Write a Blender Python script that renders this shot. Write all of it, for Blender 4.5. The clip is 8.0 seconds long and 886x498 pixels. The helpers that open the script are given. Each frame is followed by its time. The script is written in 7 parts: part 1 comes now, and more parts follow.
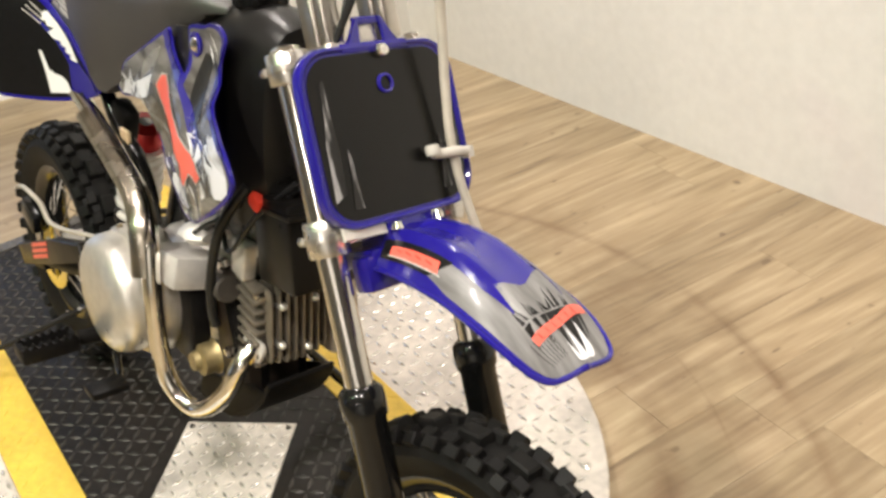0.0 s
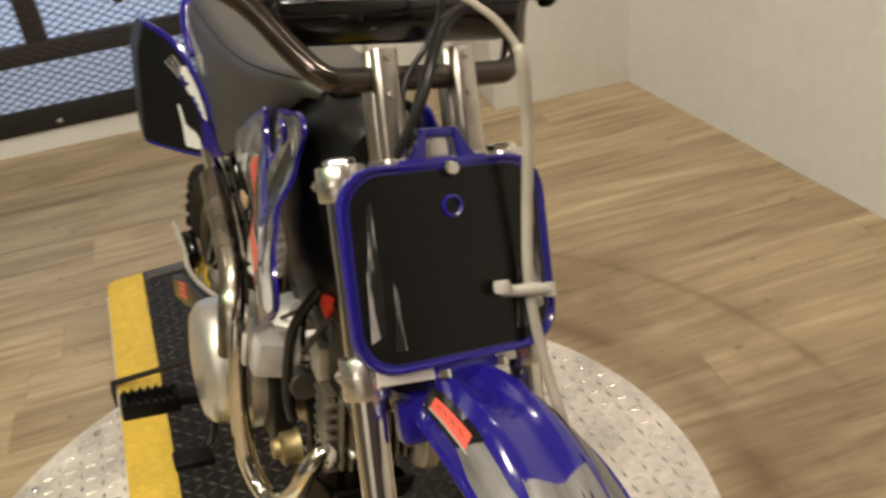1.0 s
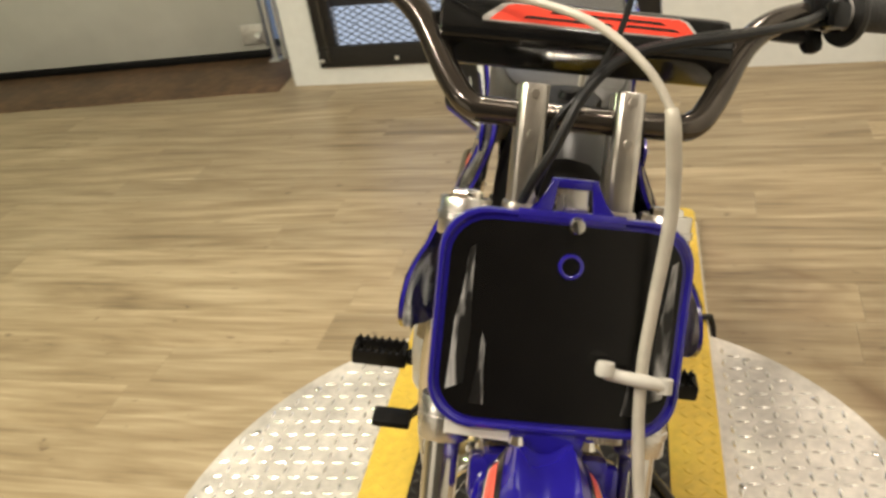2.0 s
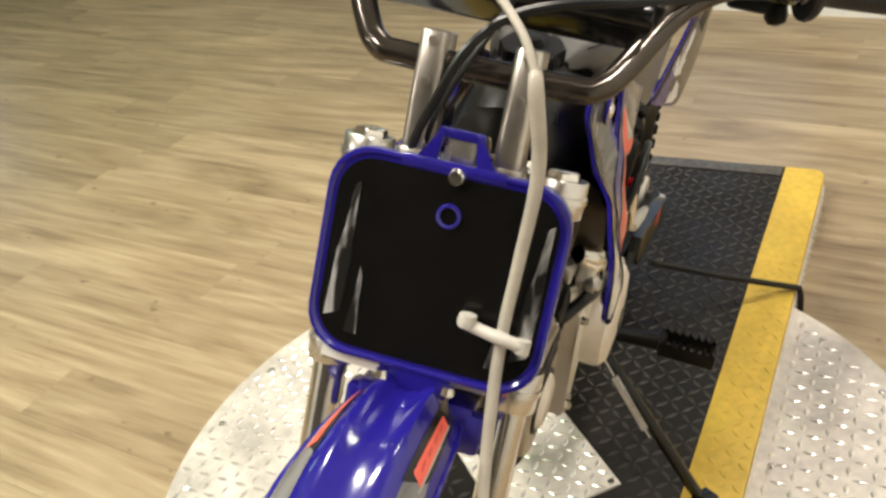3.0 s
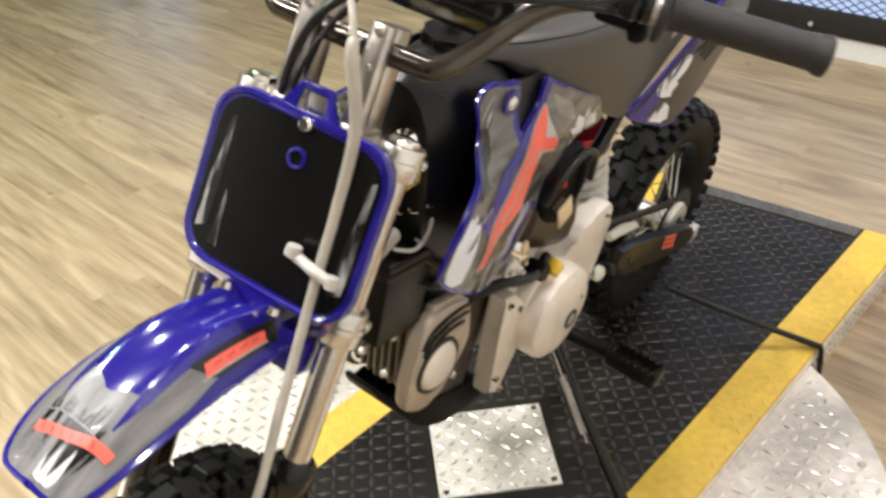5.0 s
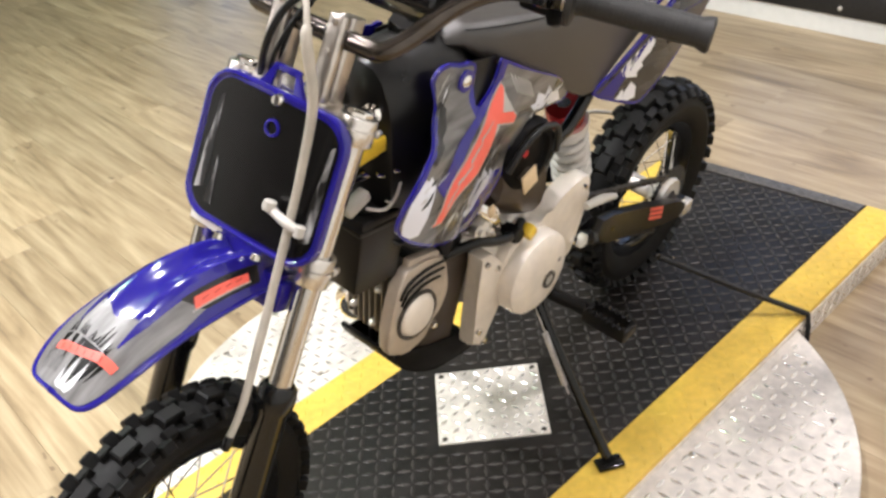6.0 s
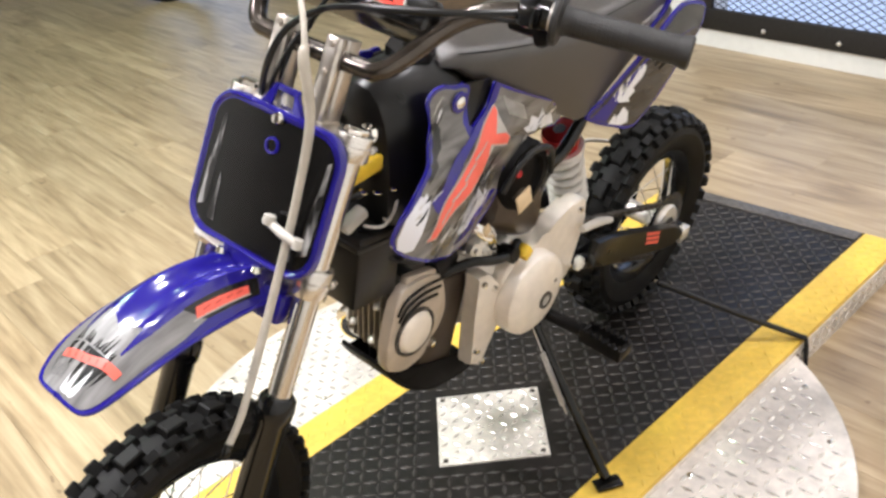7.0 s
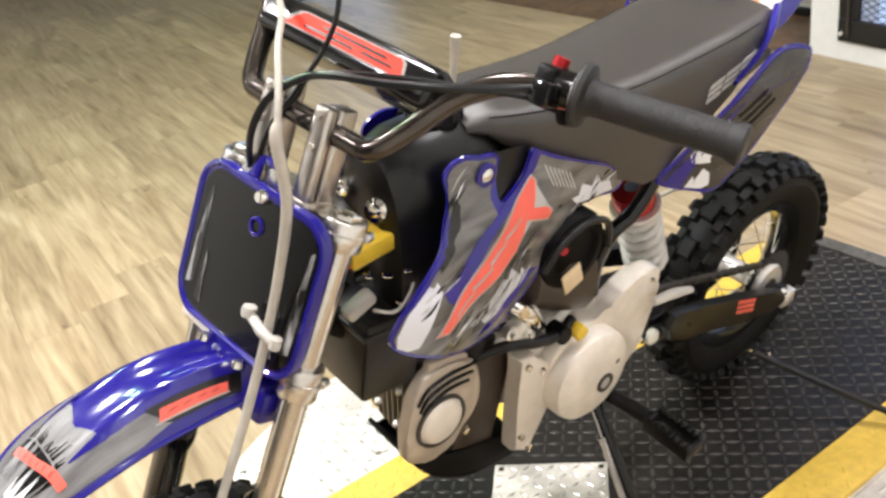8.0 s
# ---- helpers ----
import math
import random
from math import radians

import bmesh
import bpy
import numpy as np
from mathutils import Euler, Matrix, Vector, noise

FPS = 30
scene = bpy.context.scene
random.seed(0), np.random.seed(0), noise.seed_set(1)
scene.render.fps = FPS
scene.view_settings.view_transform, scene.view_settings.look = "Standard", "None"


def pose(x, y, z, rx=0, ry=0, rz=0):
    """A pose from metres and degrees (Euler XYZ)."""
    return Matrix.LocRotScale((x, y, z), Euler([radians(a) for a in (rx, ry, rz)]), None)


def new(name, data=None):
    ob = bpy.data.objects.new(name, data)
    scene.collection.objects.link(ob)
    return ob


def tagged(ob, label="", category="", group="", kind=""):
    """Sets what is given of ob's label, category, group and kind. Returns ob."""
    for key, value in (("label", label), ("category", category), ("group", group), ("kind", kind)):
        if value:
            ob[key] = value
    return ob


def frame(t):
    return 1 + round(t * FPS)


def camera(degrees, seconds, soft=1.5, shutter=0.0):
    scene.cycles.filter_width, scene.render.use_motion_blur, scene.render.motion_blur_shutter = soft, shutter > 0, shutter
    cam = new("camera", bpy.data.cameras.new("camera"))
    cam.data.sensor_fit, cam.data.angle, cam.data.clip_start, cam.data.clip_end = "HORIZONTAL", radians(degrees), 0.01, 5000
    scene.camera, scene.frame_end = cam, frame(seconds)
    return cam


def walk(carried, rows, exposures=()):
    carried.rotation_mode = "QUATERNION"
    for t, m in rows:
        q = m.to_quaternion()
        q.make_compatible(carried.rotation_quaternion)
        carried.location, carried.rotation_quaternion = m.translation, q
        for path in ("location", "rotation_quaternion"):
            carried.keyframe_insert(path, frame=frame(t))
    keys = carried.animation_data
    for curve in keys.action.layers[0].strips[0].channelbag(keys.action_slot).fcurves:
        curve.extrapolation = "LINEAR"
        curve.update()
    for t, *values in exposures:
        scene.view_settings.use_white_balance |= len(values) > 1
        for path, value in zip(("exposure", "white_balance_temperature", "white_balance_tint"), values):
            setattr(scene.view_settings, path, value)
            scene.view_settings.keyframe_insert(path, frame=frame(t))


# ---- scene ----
# camera path: seconds, place in metres, Euler angles in degrees
PATH = [
    (0, 0.8268, -0.3198, 1.2601, 57.09, 5.32, 53.86),
    (0.2, 0.8375, -0.2849, 1.2749, 58.09, 6.63, 56.46),
    (0.5, 0.8469, -0.2317, 1.2945, 59.63, 7.58, 57.25),
    (0.7, 0.8179, -0.1726, 1.2879, 59.70, 7.06, 58.91),
    (1, 0.7438, -0.0700, 1.2773, 59.16, 7.42, 69.69),
    (1.2, 0.6970, -0.0117, 1.2901, 59.76, 5.24, 77.08),
    (1.5, 0.6626, 0.0576, 1.2797, 57.70, 8.85, 81.40),
    (1.7, 0.6546, 0.1096, 1.2746, 57.84, 9.16, 86.05),
    (2, 0.6814, 0.2187, 1.2856, 59.96, 8.23, 99.66),
    (2.2, 0.7067, 0.3125, 1.3019, 59.73, 8.58, 104.09),
    (3.3, 0.5366, 0.5069, 1.2716, 56.66, 6.79, 117.90),
    (3.5, 0.4902, 0.5222, 1.2732, 56.48, 5.78, 119.29),
    (3.7, 0.4642, 0.5254, 1.2682, 55.95, 6.14, 120.30),
    (4, 0.4365, 0.5129, 1.2649, 54.55, 6.65, 119.86),
    (4.2, 0.4398, 0.5215, 1.2593, 55.56, 5.78, 120.67),
    (4.5, 0.4667, 0.5658, 1.2546, 56.18, 4.00, 125.22),
    (4.7, 0.5020, 0.6448, 1.2491, 57.79, 4.44, 129.78),
    (5, 0.5247, 0.8078, 1.2541, 58.79, 3.71, 130.79),
    (5.2, 0.5444, 0.9264, 1.2582, 58.59, 2.93, 132.25),
    (6.3, 0.5637, 1.0253, 1.3041, 59.50, 6.73, 135.28),
    (6.5, 0.5737, 1.0364, 1.3088, 60.65, 6.37, 135.51),
    (6.8, 0.5760, 1.0623, 1.2912, 61.65, 6.32, 136.22),
    (7, 0.5765, 1.0679, 1.2780, 61.32, 6.43, 135.08),
    (7.2, 0.5471, 1.0707, 1.2728, 61.35, 7.00, 134.82),
    (7.5, 0.4941, 1.0626, 1.2766, 62.32, 7.14, 136.41),
    (7.8, 0.4041, 1.0392, 1.2717, 63.78, 5.89, 141.85),
    (8, 0.3293, 1.0120, 1.2834, 61.85, 8.17, 143.80),
]
# seconds, stops, kelvin, tint: the camera's own exposure and white balance
EXPO = [(0.0, 0.02, 6160, 13.0), (0.5, -0.36, 6290, 14.0), (1.0, -0.7, 6660, 12.0), (1.5, -0.58, 6810, 11.0), (2.0, -0.26, 6610, 9.0), (3.5, -0.08, 6060, 9.0), (4.5, 0.04, 5810, 11.0), (5.2, 0.12, 5720, 13.5), (6.5, 0.28, 5590, 15.5), (8.0, 0.32, 5620, 14.0)]
cam = camera(50.0, 8.0, soft=2.8, shutter=0.2)
walk(cam, [(t, pose(x, y, z, rx, ry, rz)) for t, x, y, z, rx, ry, rz in PATH], EXPO)

# ---- world and lamps ----
world = bpy.data.worlds.new("world")
scene.world = world
world.use_nodes = True
world.node_tree.nodes["Background"].inputs[0].default_value = (0.55, 0.7, 1.0, 1)
world.node_tree.nodes["Background"].inputs[1].default_value = 0.25
scene.view_settings.exposure = 0.0

CEIL = 2.9
# lamps are out of view; the last two only brighten far wall and seat
LAMPS = [(-1.6, 0.7, 24), (-0.5, -0.5, 32), (0.1, -2.4, 22), (0.5, -1.4, 58), (1.3, -0.6, 44), (0.3, 1.0, 20), (-1.4, -4.2, 9), (2.9, -3.9, 62), (-1.9, -1.6, 3)]
for lx, ly, watts in LAMPS:
    lamp = bpy.data.lights.new("ceiling_lamp", "AREA")
    lamp.shape, lamp.size, lamp.energy = "DISK", 0.22, watts
    # far-left lamps are tinted green to colour the floor below them
    lamp.color = (1.0, 0.91, 0.78) if ly > -2 or lx > 1 else (0.62, 1.0, 0.52)
    ob = new("ceiling_lamp", lamp)
    ob.matrix_world = pose(lx, ly, CEIL - 0.05)
day = bpy.data.lights.new("window_daylight", "AREA")
day.shape, day.size, day.size_y, day.energy, day.color = "RECTANGLE", 1.25, 1.5, 1.5, (0.55, 0.74, 1.0)
ob = new("window_daylight", day)


# ---- materials ----
def material(name, color, rough=0.5, metal=0.0, grain=0.0, scale=60.0, stain=0.0, stain_scale=6.0, bump=0.0, bump_scale=200.0, coat=0.0, rnd=0.0, island=False, rough_var=0.0, spec=0.5):
    m = bpy.data.materials.new(name)
    m.use_nodes = True
    nt = m.node_tree
    b = nt.nodes["Principled BSDF"]
    b.inputs["Roughness"].default_value, b.inputs["Metallic"].default_value = rough, metal
    b.inputs["Coat Weight"].default_value, b.inputs["Specular IOR Level"].default_value = coat, spec
    b.inputs["Base Color"].default_value = (*color, 1)
    tc = nt.nodes.new("ShaderNodeTexCoord")
    out = None

    def noise_node(s, detail):
        n = nt.nodes.new("ShaderNodeTexNoise")
        n.inputs["Scale"].default_value, n.inputs["Detail"].default_value = s, detail
        nt.links.new(tc.outputs["Object"], n.inputs["Vector"])
        return n.outputs["Fac"]

    def vary(prev, fac, lo, hi):
        mr = nt.nodes.new("ShaderNodeMapRange")
        mr.inputs["From Min"].default_value, mr.inputs["From Max"].default_value = 0.3, 0.7
        mr.inputs["To Min"].default_value, mr.inputs["To Max"].default_value = lo, hi
        nt.links.new(fac, mr.inputs["Value"])
        if prev is None:
            return mr.outputs["Result"]
        mu = nt.nodes.new("ShaderNodeMath")
        mu.operation = "MULTIPLY"
        nt.links.new(prev, mu.inputs[0]), nt.links.new(mr.outputs["Result"], mu.inputs[1])
        return mu.outputs[0]

    if grain:
        out = vary(out, noise_node(scale, 4), 1 - grain, 1 + grain)
    if stain:
        out = vary(out, noise_node(stain_scale, 3), 1 - stain, 1 + stain * 0.5)
    if rnd:
        src = nt.nodes.new("ShaderNodeNewGeometry").outputs["Random Per Island"] if island else nt.nodes.new("ShaderNodeObjectInfo").outputs["Random"]
        mr = nt.nodes.new("ShaderNodeMapRange")
        mr.inputs["To Min"].default_value, mr.inputs["To Max"].default_value = 1 - rnd, 1 + rnd
        nt.links.new(src, mr.inputs["Value"])
        if out is None:
            out = mr.outputs["Result"]
        else:
            mu = nt.nodes.new("ShaderNodeMath")
            mu.operation = "MULTIPLY"
            nt.links.new(out, mu.inputs[0]), nt.links.new(mr.outputs["Result"], mu.inputs[1])
            out = mu.outputs[0]
    if out is not None:
        vm = nt.nodes.new("ShaderNodeVectorMath")
        vm.operation = "SCALE"
        vm.inputs[0].default_value = color
        nt.links.new(out, vm.inputs["Scale"])
        nt.links.new(vm.outputs[0], b.inputs["Base Color"])
    if rough_var:
        mr = nt.nodes.new("ShaderNodeMapRange")
        mr.inputs["From Min"].default_value, mr.inputs["From Max"].default_value = 0.3, 0.7
        mr.inputs["To Min"].default_value, mr.inputs["To Max"].default_value = max(0.02, rough - rough_var), rough + rough_var
        nt.links.new(noise_node(stain_scale * 2, 4), mr.inputs["Value"])
        nt.links.new(mr.outputs["Result"], b.inputs["Roughness"])
    if bump:
        bn = nt.nodes.new("ShaderNodeBump")
        bn.inputs["Strength"].default_value, bn.inputs["Distance"].default_value = bump, 0.002
        nt.links.new(noise_node(bump_scale, 3), bn.inputs["Height"])
        nt.links.new(bn.outputs["Normal"], b.inputs["Normal"])
    return m


def two_tone(name, c1, c2, rough=0.3, scale=20.0, lo=0.45, hi=0.55, stretch=(1, 1, 1), turn=(0, 0, 0), coat=0.0, detail=4.0, distort=0.0):
    """Two colours parted by a stretched noise: brushed splashes of a printed decal."""
    m = material(name, c1, rough, coat=coat)
    nt = m.node_tree
    tc, mp, n = nt.nodes.new("ShaderNodeTexCoord"), nt.nodes.new("ShaderNodeMapping"), nt.nodes.new("ShaderNodeTexNoise")
    mp.inputs["Scale"].default_value, mp.inputs["Rotation"].default_value = stretch, [radians(a) for a in turn]
    n.inputs["Scale"].default_value, n.inputs["Detail"].default_value, n.inputs["Distortion"].default_value = scale, detail, distort
    nt.links.new(tc.outputs["Object"], mp.inputs["Vector"]), nt.links.new(mp.outputs[0], n.inputs["Vector"])
    mr, mx = nt.nodes.new("ShaderNodeMapRange"), nt.nodes.new("ShaderNodeMix")
    mr.inputs["From Min"].default_value, mr.inputs["From Max"].default_value = lo, hi
    mx.data_type = "RGBA"
    mx.inputs[6].default_value, mx.inputs[7].default_value = (*c1, 1), (*c2, 1)
    nt.links.new(n.outputs["Fac"], mr.inputs["Value"]), nt.links.new(mr.outputs["Result"], mx.inputs[0])
    nt.links.new(mx.outputs[2], nt.nodes["Principled BSDF"].inputs["Base Color"])
    return m


def plank_material():
    """Washed oak vinyl: long streaks, soft knots and a tone of its own for each plank."""
    m = material("washed_oak_vinyl", (0.42, 0.3, 0.18), 0.42, bump=0.12, bump_scale=90)
    nt = m.node_tree
    b = nt.nodes["Principled BSDF"]
    tc, oi = nt.nodes.new("ShaderNodeTexCoord"), nt.nodes.new("ShaderNodeObjectInfo")
    add = nt.nodes.new("ShaderNodeVectorMath")
    sc = nt.nodes.new("ShaderNodeVectorMath")
    sc.operation = "SCALE"
    sc.inputs[0].default_value = (13.0, 37.0, 5.0)
    nt.links.new(oi.outputs["Random"], sc.inputs["Scale"])
    nt.links.new(tc.outputs["Object"], add.inputs[0]), nt.links.new(sc.outputs[0], add.inputs[1])

    def streak(stretch, scale, detail, distort):
        mp, n = nt.nodes.new("ShaderNodeMapping"), nt.nodes.new("ShaderNodeTexNoise")
        mp.inputs["Scale"].default_value = stretch
        n.inputs["Scale"].default_value, n.inputs["Detail"].default_value, n.inputs["Distortion"].default_value = scale, detail, distort
        nt.links.new(add.outputs[0], mp.inputs["Vector"]), nt.links.new(mp.outputs[0], n.inputs["Vector"])
        return n.outputs["Fac"]

    ramp = nt.nodes.new("ShaderNodeValToRGB")
    cr = ramp.color_ramp
    cr.elements[0].position, cr.elements[0].color = 0.31, (0.20, 0.143, 0.083, 1)
    cr.elements[1].position, cr.elements[1].color = 0.69, (0.54, 0.432, 0.28, 1)
    e = cr.elements.new(0.45)
    e.color = (0.34, 0.252, 0.148, 1)
    e = cr.elements.new(0.58)
    e.color = (0.445, 0.345, 0.215, 1)
    mix = nt.nodes.new("ShaderNodeMix")
    mix.inputs[0].default_value = 0.38
    nt.links.new(streak((9, 0.95, 1), 1.0, 7, 2.4), mix.inputs[2])
    nt.links.new(streak((75, 4, 1), 1.0, 5, 0.6), mix.inputs[3])
    nt.links.new(mix.outputs[0], ramp.inputs[0])
    mr = nt.nodes.new("ShaderNodeMapRange")
    mr.inputs["To Min"].default_value, mr.inputs["To Max"].default_value = 0.87, 1.1
    nt.links.new(oi.outputs["Random"], mr.inputs["Value"])
    vm = nt.nodes.new("ShaderNodeVectorMath")
    vm.operation = "SCALE"
    nt.links.new(ramp.outputs[0], vm.inputs[0]), nt.links.new(mr.outputs["Result"], vm.inputs["Scale"])
    # small dark knots and specks
    knot = nt.nodes.new("ShaderNodeTexNoise")
    knot.inputs["Scale"].default_value, knot.inputs["Detail"].default_value = 16.0, 2
    mpk = nt.nodes.new("ShaderNodeMapping")
    mpk.inputs["Scale"].default_value = (2.2, 1, 1)
    nt.links.new(add.outputs[0], mpk.inputs["Vector"]), nt.links.new(mpk.outputs[0], knot.inputs["Vector"])
    kr = nt.nodes.new("ShaderNodeMapRange")
    kr.inputs["From Min"].default_value, kr.inputs["From Max"].default_value = 0.70, 0.76
    kr.inputs["To Min"].default_value, kr.inputs["To Max"].default_value = 0.0, 0.65
    nt.links.new(knot.outputs["Fac"], kr.inputs["Value"])
    knots = nt.nodes.new("ShaderNodeMix")
    knots.data_type = "RGBA"
    knots.inputs[7].default_value = (0.13, 0.085, 0.05, 1)
    nt.links.new(kr.outputs["Result"], knots.inputs[0]), nt.links.new(vm.outputs[0], knots.inputs[6])
    # scuffed rings that the swinging deck has worn round the turntable
    geo, dist = nt.nodes.new("ShaderNodeNewGeometry"), nt.nodes.new("ShaderNodeVectorMath")
    dist.operation = "DISTANCE"
    dist.inputs[1].default_value = (-0.442, -0.012, 0.0)
    nt.links.new(geo.outputs["Position"], dist.inputs[0])
    wear = None
    for radius, half, amount in ((0.775, 0.075, 0.85), (0.94, 0.26, 0.6), (0.90, 0.02, 0.7), (1.045, 0.035, 0.85)):
        cmp = nt.nodes.new("ShaderNodeMath")
        cmp.operation = "SUBTRACT"
        cmp.inputs[1].default_value = radius
        nt.links.new(dist.outputs["Value"], cmp.inputs[0])
        ab = nt.nodes.new("ShaderNodeMath")
        ab.operation = "ABSOLUTE"
        nt.links.new(cmp.outputs[0], ab.inputs[0])
        fall = nt.nodes.new("ShaderNodeMapRange")
        fall.inputs["From Min"].default_value, fall.inputs["From Max"].default_value = 0.0, half
        fall.inputs["To Min"].default_value, fall.inputs["To Max"].default_value = amount, 0.0
        nt.links.new(ab.outputs[0], fall.inputs["Value"])
        if wear is None:
            wear = fall.outputs["Result"]
        else:
            mxm = nt.nodes.new("ShaderNodeMath")
            mxm.operation = "MAXIMUM"
            nt.links.new(wear, mxm.inputs[0]), nt.links.new(fall.outputs["Result"], mxm.inputs[1])
            wear = mxm.outputs[0]
    patch = nt.nodes.new("ShaderNodeTexNoise")
    patch.inputs["Scale"].default_value, patch.inputs["Detail"].default_value = 5.0, 4
    nt.links.new(geo.outputs["Position"], patch.inputs["Vector"])
    pr = nt.nodes.new("ShaderNodeMapRange")
    pr.inputs["From Min"].default_value, pr.inputs["From Max"].default_value = 0.36, 0.6
    nt.links.new(patch.outputs["Fac"], pr.inputs["Value"])
    # worn only on the walked side of the table
    sep, side = nt.nodes.new("ShaderNodeSeparateXYZ"), nt.nodes.new("ShaderNodeMapRange")
    side.inputs["From Min"].default_value, side.inputs["From Max"].default_value = 0.1, 0.55
    nt.links.new(geo.outputs["Position"], sep.inputs[0]), nt.links.new(sep.outputs[1], side.inputs["Value"])
    wk = nt.nodes.new("ShaderNodeMath")
    wk.operation = "MULTIPLY"
    nt.links.new(side.outputs["Result"], wk.inputs[0]), nt.links.new(pr.outputs["Result"], wk.inputs[1])
    wm = nt.nodes.new("ShaderNodeMath")
    wm.operation = "MULTIPLY"
    nt.links.new(wear, wm.inputs[0]), nt.links.new(wk.outputs[0], wm.inputs[1])
    stainmix = nt.nodes.new("ShaderNodeMix")
    stainmix.data_type = "RGBA"
    stainmix.inputs[7].default_value = (0.16, 0.095, 0.046, 1)
    nt.links.new(wm.outputs[0], stainmix.inputs[0]), nt.links.new(knots.outputs[2], stainmix.inputs[6])
    nt.links.new(stainmix.outputs[2], b.inputs["Base Color"])
    rr = nt.nodes.new("ShaderNodeMapRange")
    rr.inputs["To Min"].default_value, rr.inputs["To Max"].default_value = 0.28, 0.42
    nt.links.new(mix.outputs[0], rr.inputs["Value"]), nt.links.new(rr.outputs["Result"], b.inputs["Roughness"])
    return m


M_PLANK = plank_material()
M_SUB = material("subfloor", (0.08, 0.06, 0.045), 0.9)
M_WALL = material("warm_white_paint", (0.79, 0.785, 0.765), 0.75, grain=0.03, scale=30, stain=0.04, stain_scale=2, bump=0.15, bump_scale=160)
# for walls out of view, toned down so black parts reflect less light
M_WALLDIM = material("dimmed_wall", (0.34, 0.32, 0.29), 0.8, grain=0.05, scale=30, stain=0.1, stain_scale=2)
M_WALLDARK = material("dark_unseen_wall", (0.09, 0.085, 0.08), 0.8, grain=0.05, scale=30, stain=0.1, stain_scale=2)
M_CEIL = material("dimmed_ceiling", (0.45, 0.43, 0.4), 0.9, grain=0.03)
M_DOORP = material("cream_door_panel", (0.5, 0.485, 0.44), 0.5, grain=0.03, scale=10, stain=0.06, bump=0.2, bump_scale=300)
M_BROWN = material("worn_brown_threshold", (0.13, 0.075, 0.04), 0.45, grain=0.35, scale=25, stain=0.4, stain_scale=5, bump=0.2)
M_STEELBLK = material("black_powder_steel", (0.022, 0.02, 0.019), 0.5, grain=0.2, scale=80, bump=0.1, bump_scale=400, spec=0.25)
M_MESHBLK = material("black_expanded_mesh", (0.03, 0.03, 0.03), 0.45)
M_BROWNFR = material("dark_brown_window_frame", (0.05, 0.034, 0.026), 0.5, grain=0.2)
M_DECK = material("black_deck_paint", (0.0135, 0.0108, 0.0088), 0.5, metal=0.0, grain=0.3, scale=70, stain=0.55, stain_scale=4, bump=0.25, bump_scale=350, rough_var=0.1, spec=0.25)
M_LUGBLK = material("worn_black_lug", (0.036, 0.031, 0.027), 0.46, metal=0.08, grain=0.3, scale=60, rnd=0.35, island=True)
M_LIP = material("worn_grey_steel", (0.11, 0.10, 0.092), 0.42, metal=0.3, grain=0.3, scale=60, stain=0.3, stain_scale=8)
M_YEL = material("safety_yellow_paint", (0.74, 0.50, 0.065), 0.5, grain=0.1, scale=60, stain=0.11, stain_scale=9, bump=0.2, bump_scale=300)
M_ALU = material("diamond_plate_aluminium", (0.72, 0.665, 0.605), 0.58, metal=0.35, grain=0.12, scale=60, stain=0.3, stain_scale=8, bump=0.2, bump_scale=500, rough_var=0.08)
M_LUGALU = material("polished_lug", (0.82, 0.79, 0.74), 0.22, metal=0.75, rnd=0.1, island=True)
M_BLUE = material("gloss_blue_plastic", (0.014, 0.009, 0.205), 0.16, grain=0.05, scale=30, coat=0.5, stain=0.06, stain_scale=8)
M_BLKPL = material("matte_black_plastic", (0.0065, 0.006, 0.006), 0.38, grain=0.2, scale=120, bump=0.12, bump_scale=900, spec=0.14)
M_DEEPBLK = material("dull_black_plastic", (0.0055, 0.005, 0.005), 0.5, grain=0.2, scale=120, bump=0.1, bump_scale=900, spec=0.07)
M_GLOSSBLK = material("gloss_black", (0.006, 0.006, 0.006), 0.16, grain=0.1, coat=0.3, spec=0.25)
M_PLATE = material("dark_number_panel", (0.0045, 0.004, 0.0037), 0.22, grain=0.15, scale=40, stain=0.2, stain_scale=14, bump=0.03, bump_scale=700, spec=0.34)
M_SATBLK = material("satin_black_moulding", (0.0055, 0.005, 0.0045), 0.32, grain=0.12, scale=90, stain=0.12, stain_scale=9, bump=0.08, bump_scale=900, spec=0.36, rough_var=0.05)
M_INK = material("black_print_ink", (0.008, 0.0075, 0.0075), 0.26, grain=0.1, coat=0.3, spec=0.4)
M_BAR = material("black_nickel_bar", (0.085, 0.073, 0.062), 0.17, metal=0.85, grain=0.15, scale=40, rough_var=0.04)
M_SEAT = material("dark_grey_seat_vinyl", (0.028, 0.0235, 0.02), 0.36, grain=0.12, scale=150, stain=0.15, stain_scale=10, bump=0.2, bump_scale=1300, spec=0.9)
for key, value in (("Sheen Weight", 0.08), ("Sheen Roughness", 0.3)):
    M_SEAT.node_tree.nodes["Principled BSDF"].inputs[key].default_value = value
M_RUB = material("tyre_rubber", (0.0075, 0.007, 0.0066), 0.56, grain=0.25, scale=80, stain=0.2, bump=0.15, bump_scale=500, spec=0.2)
M_GRIP = material("grip_rubber", (0.0105, 0.0095, 0.0085), 0.5, grain=0.15, scale=200, bump=0.4, bump_scale=900)
M_CHROME = material("chrome", (0.82, 0.79, 0.74), 0.07, metal=1.0, grain=0.04, rough_var=0.03)
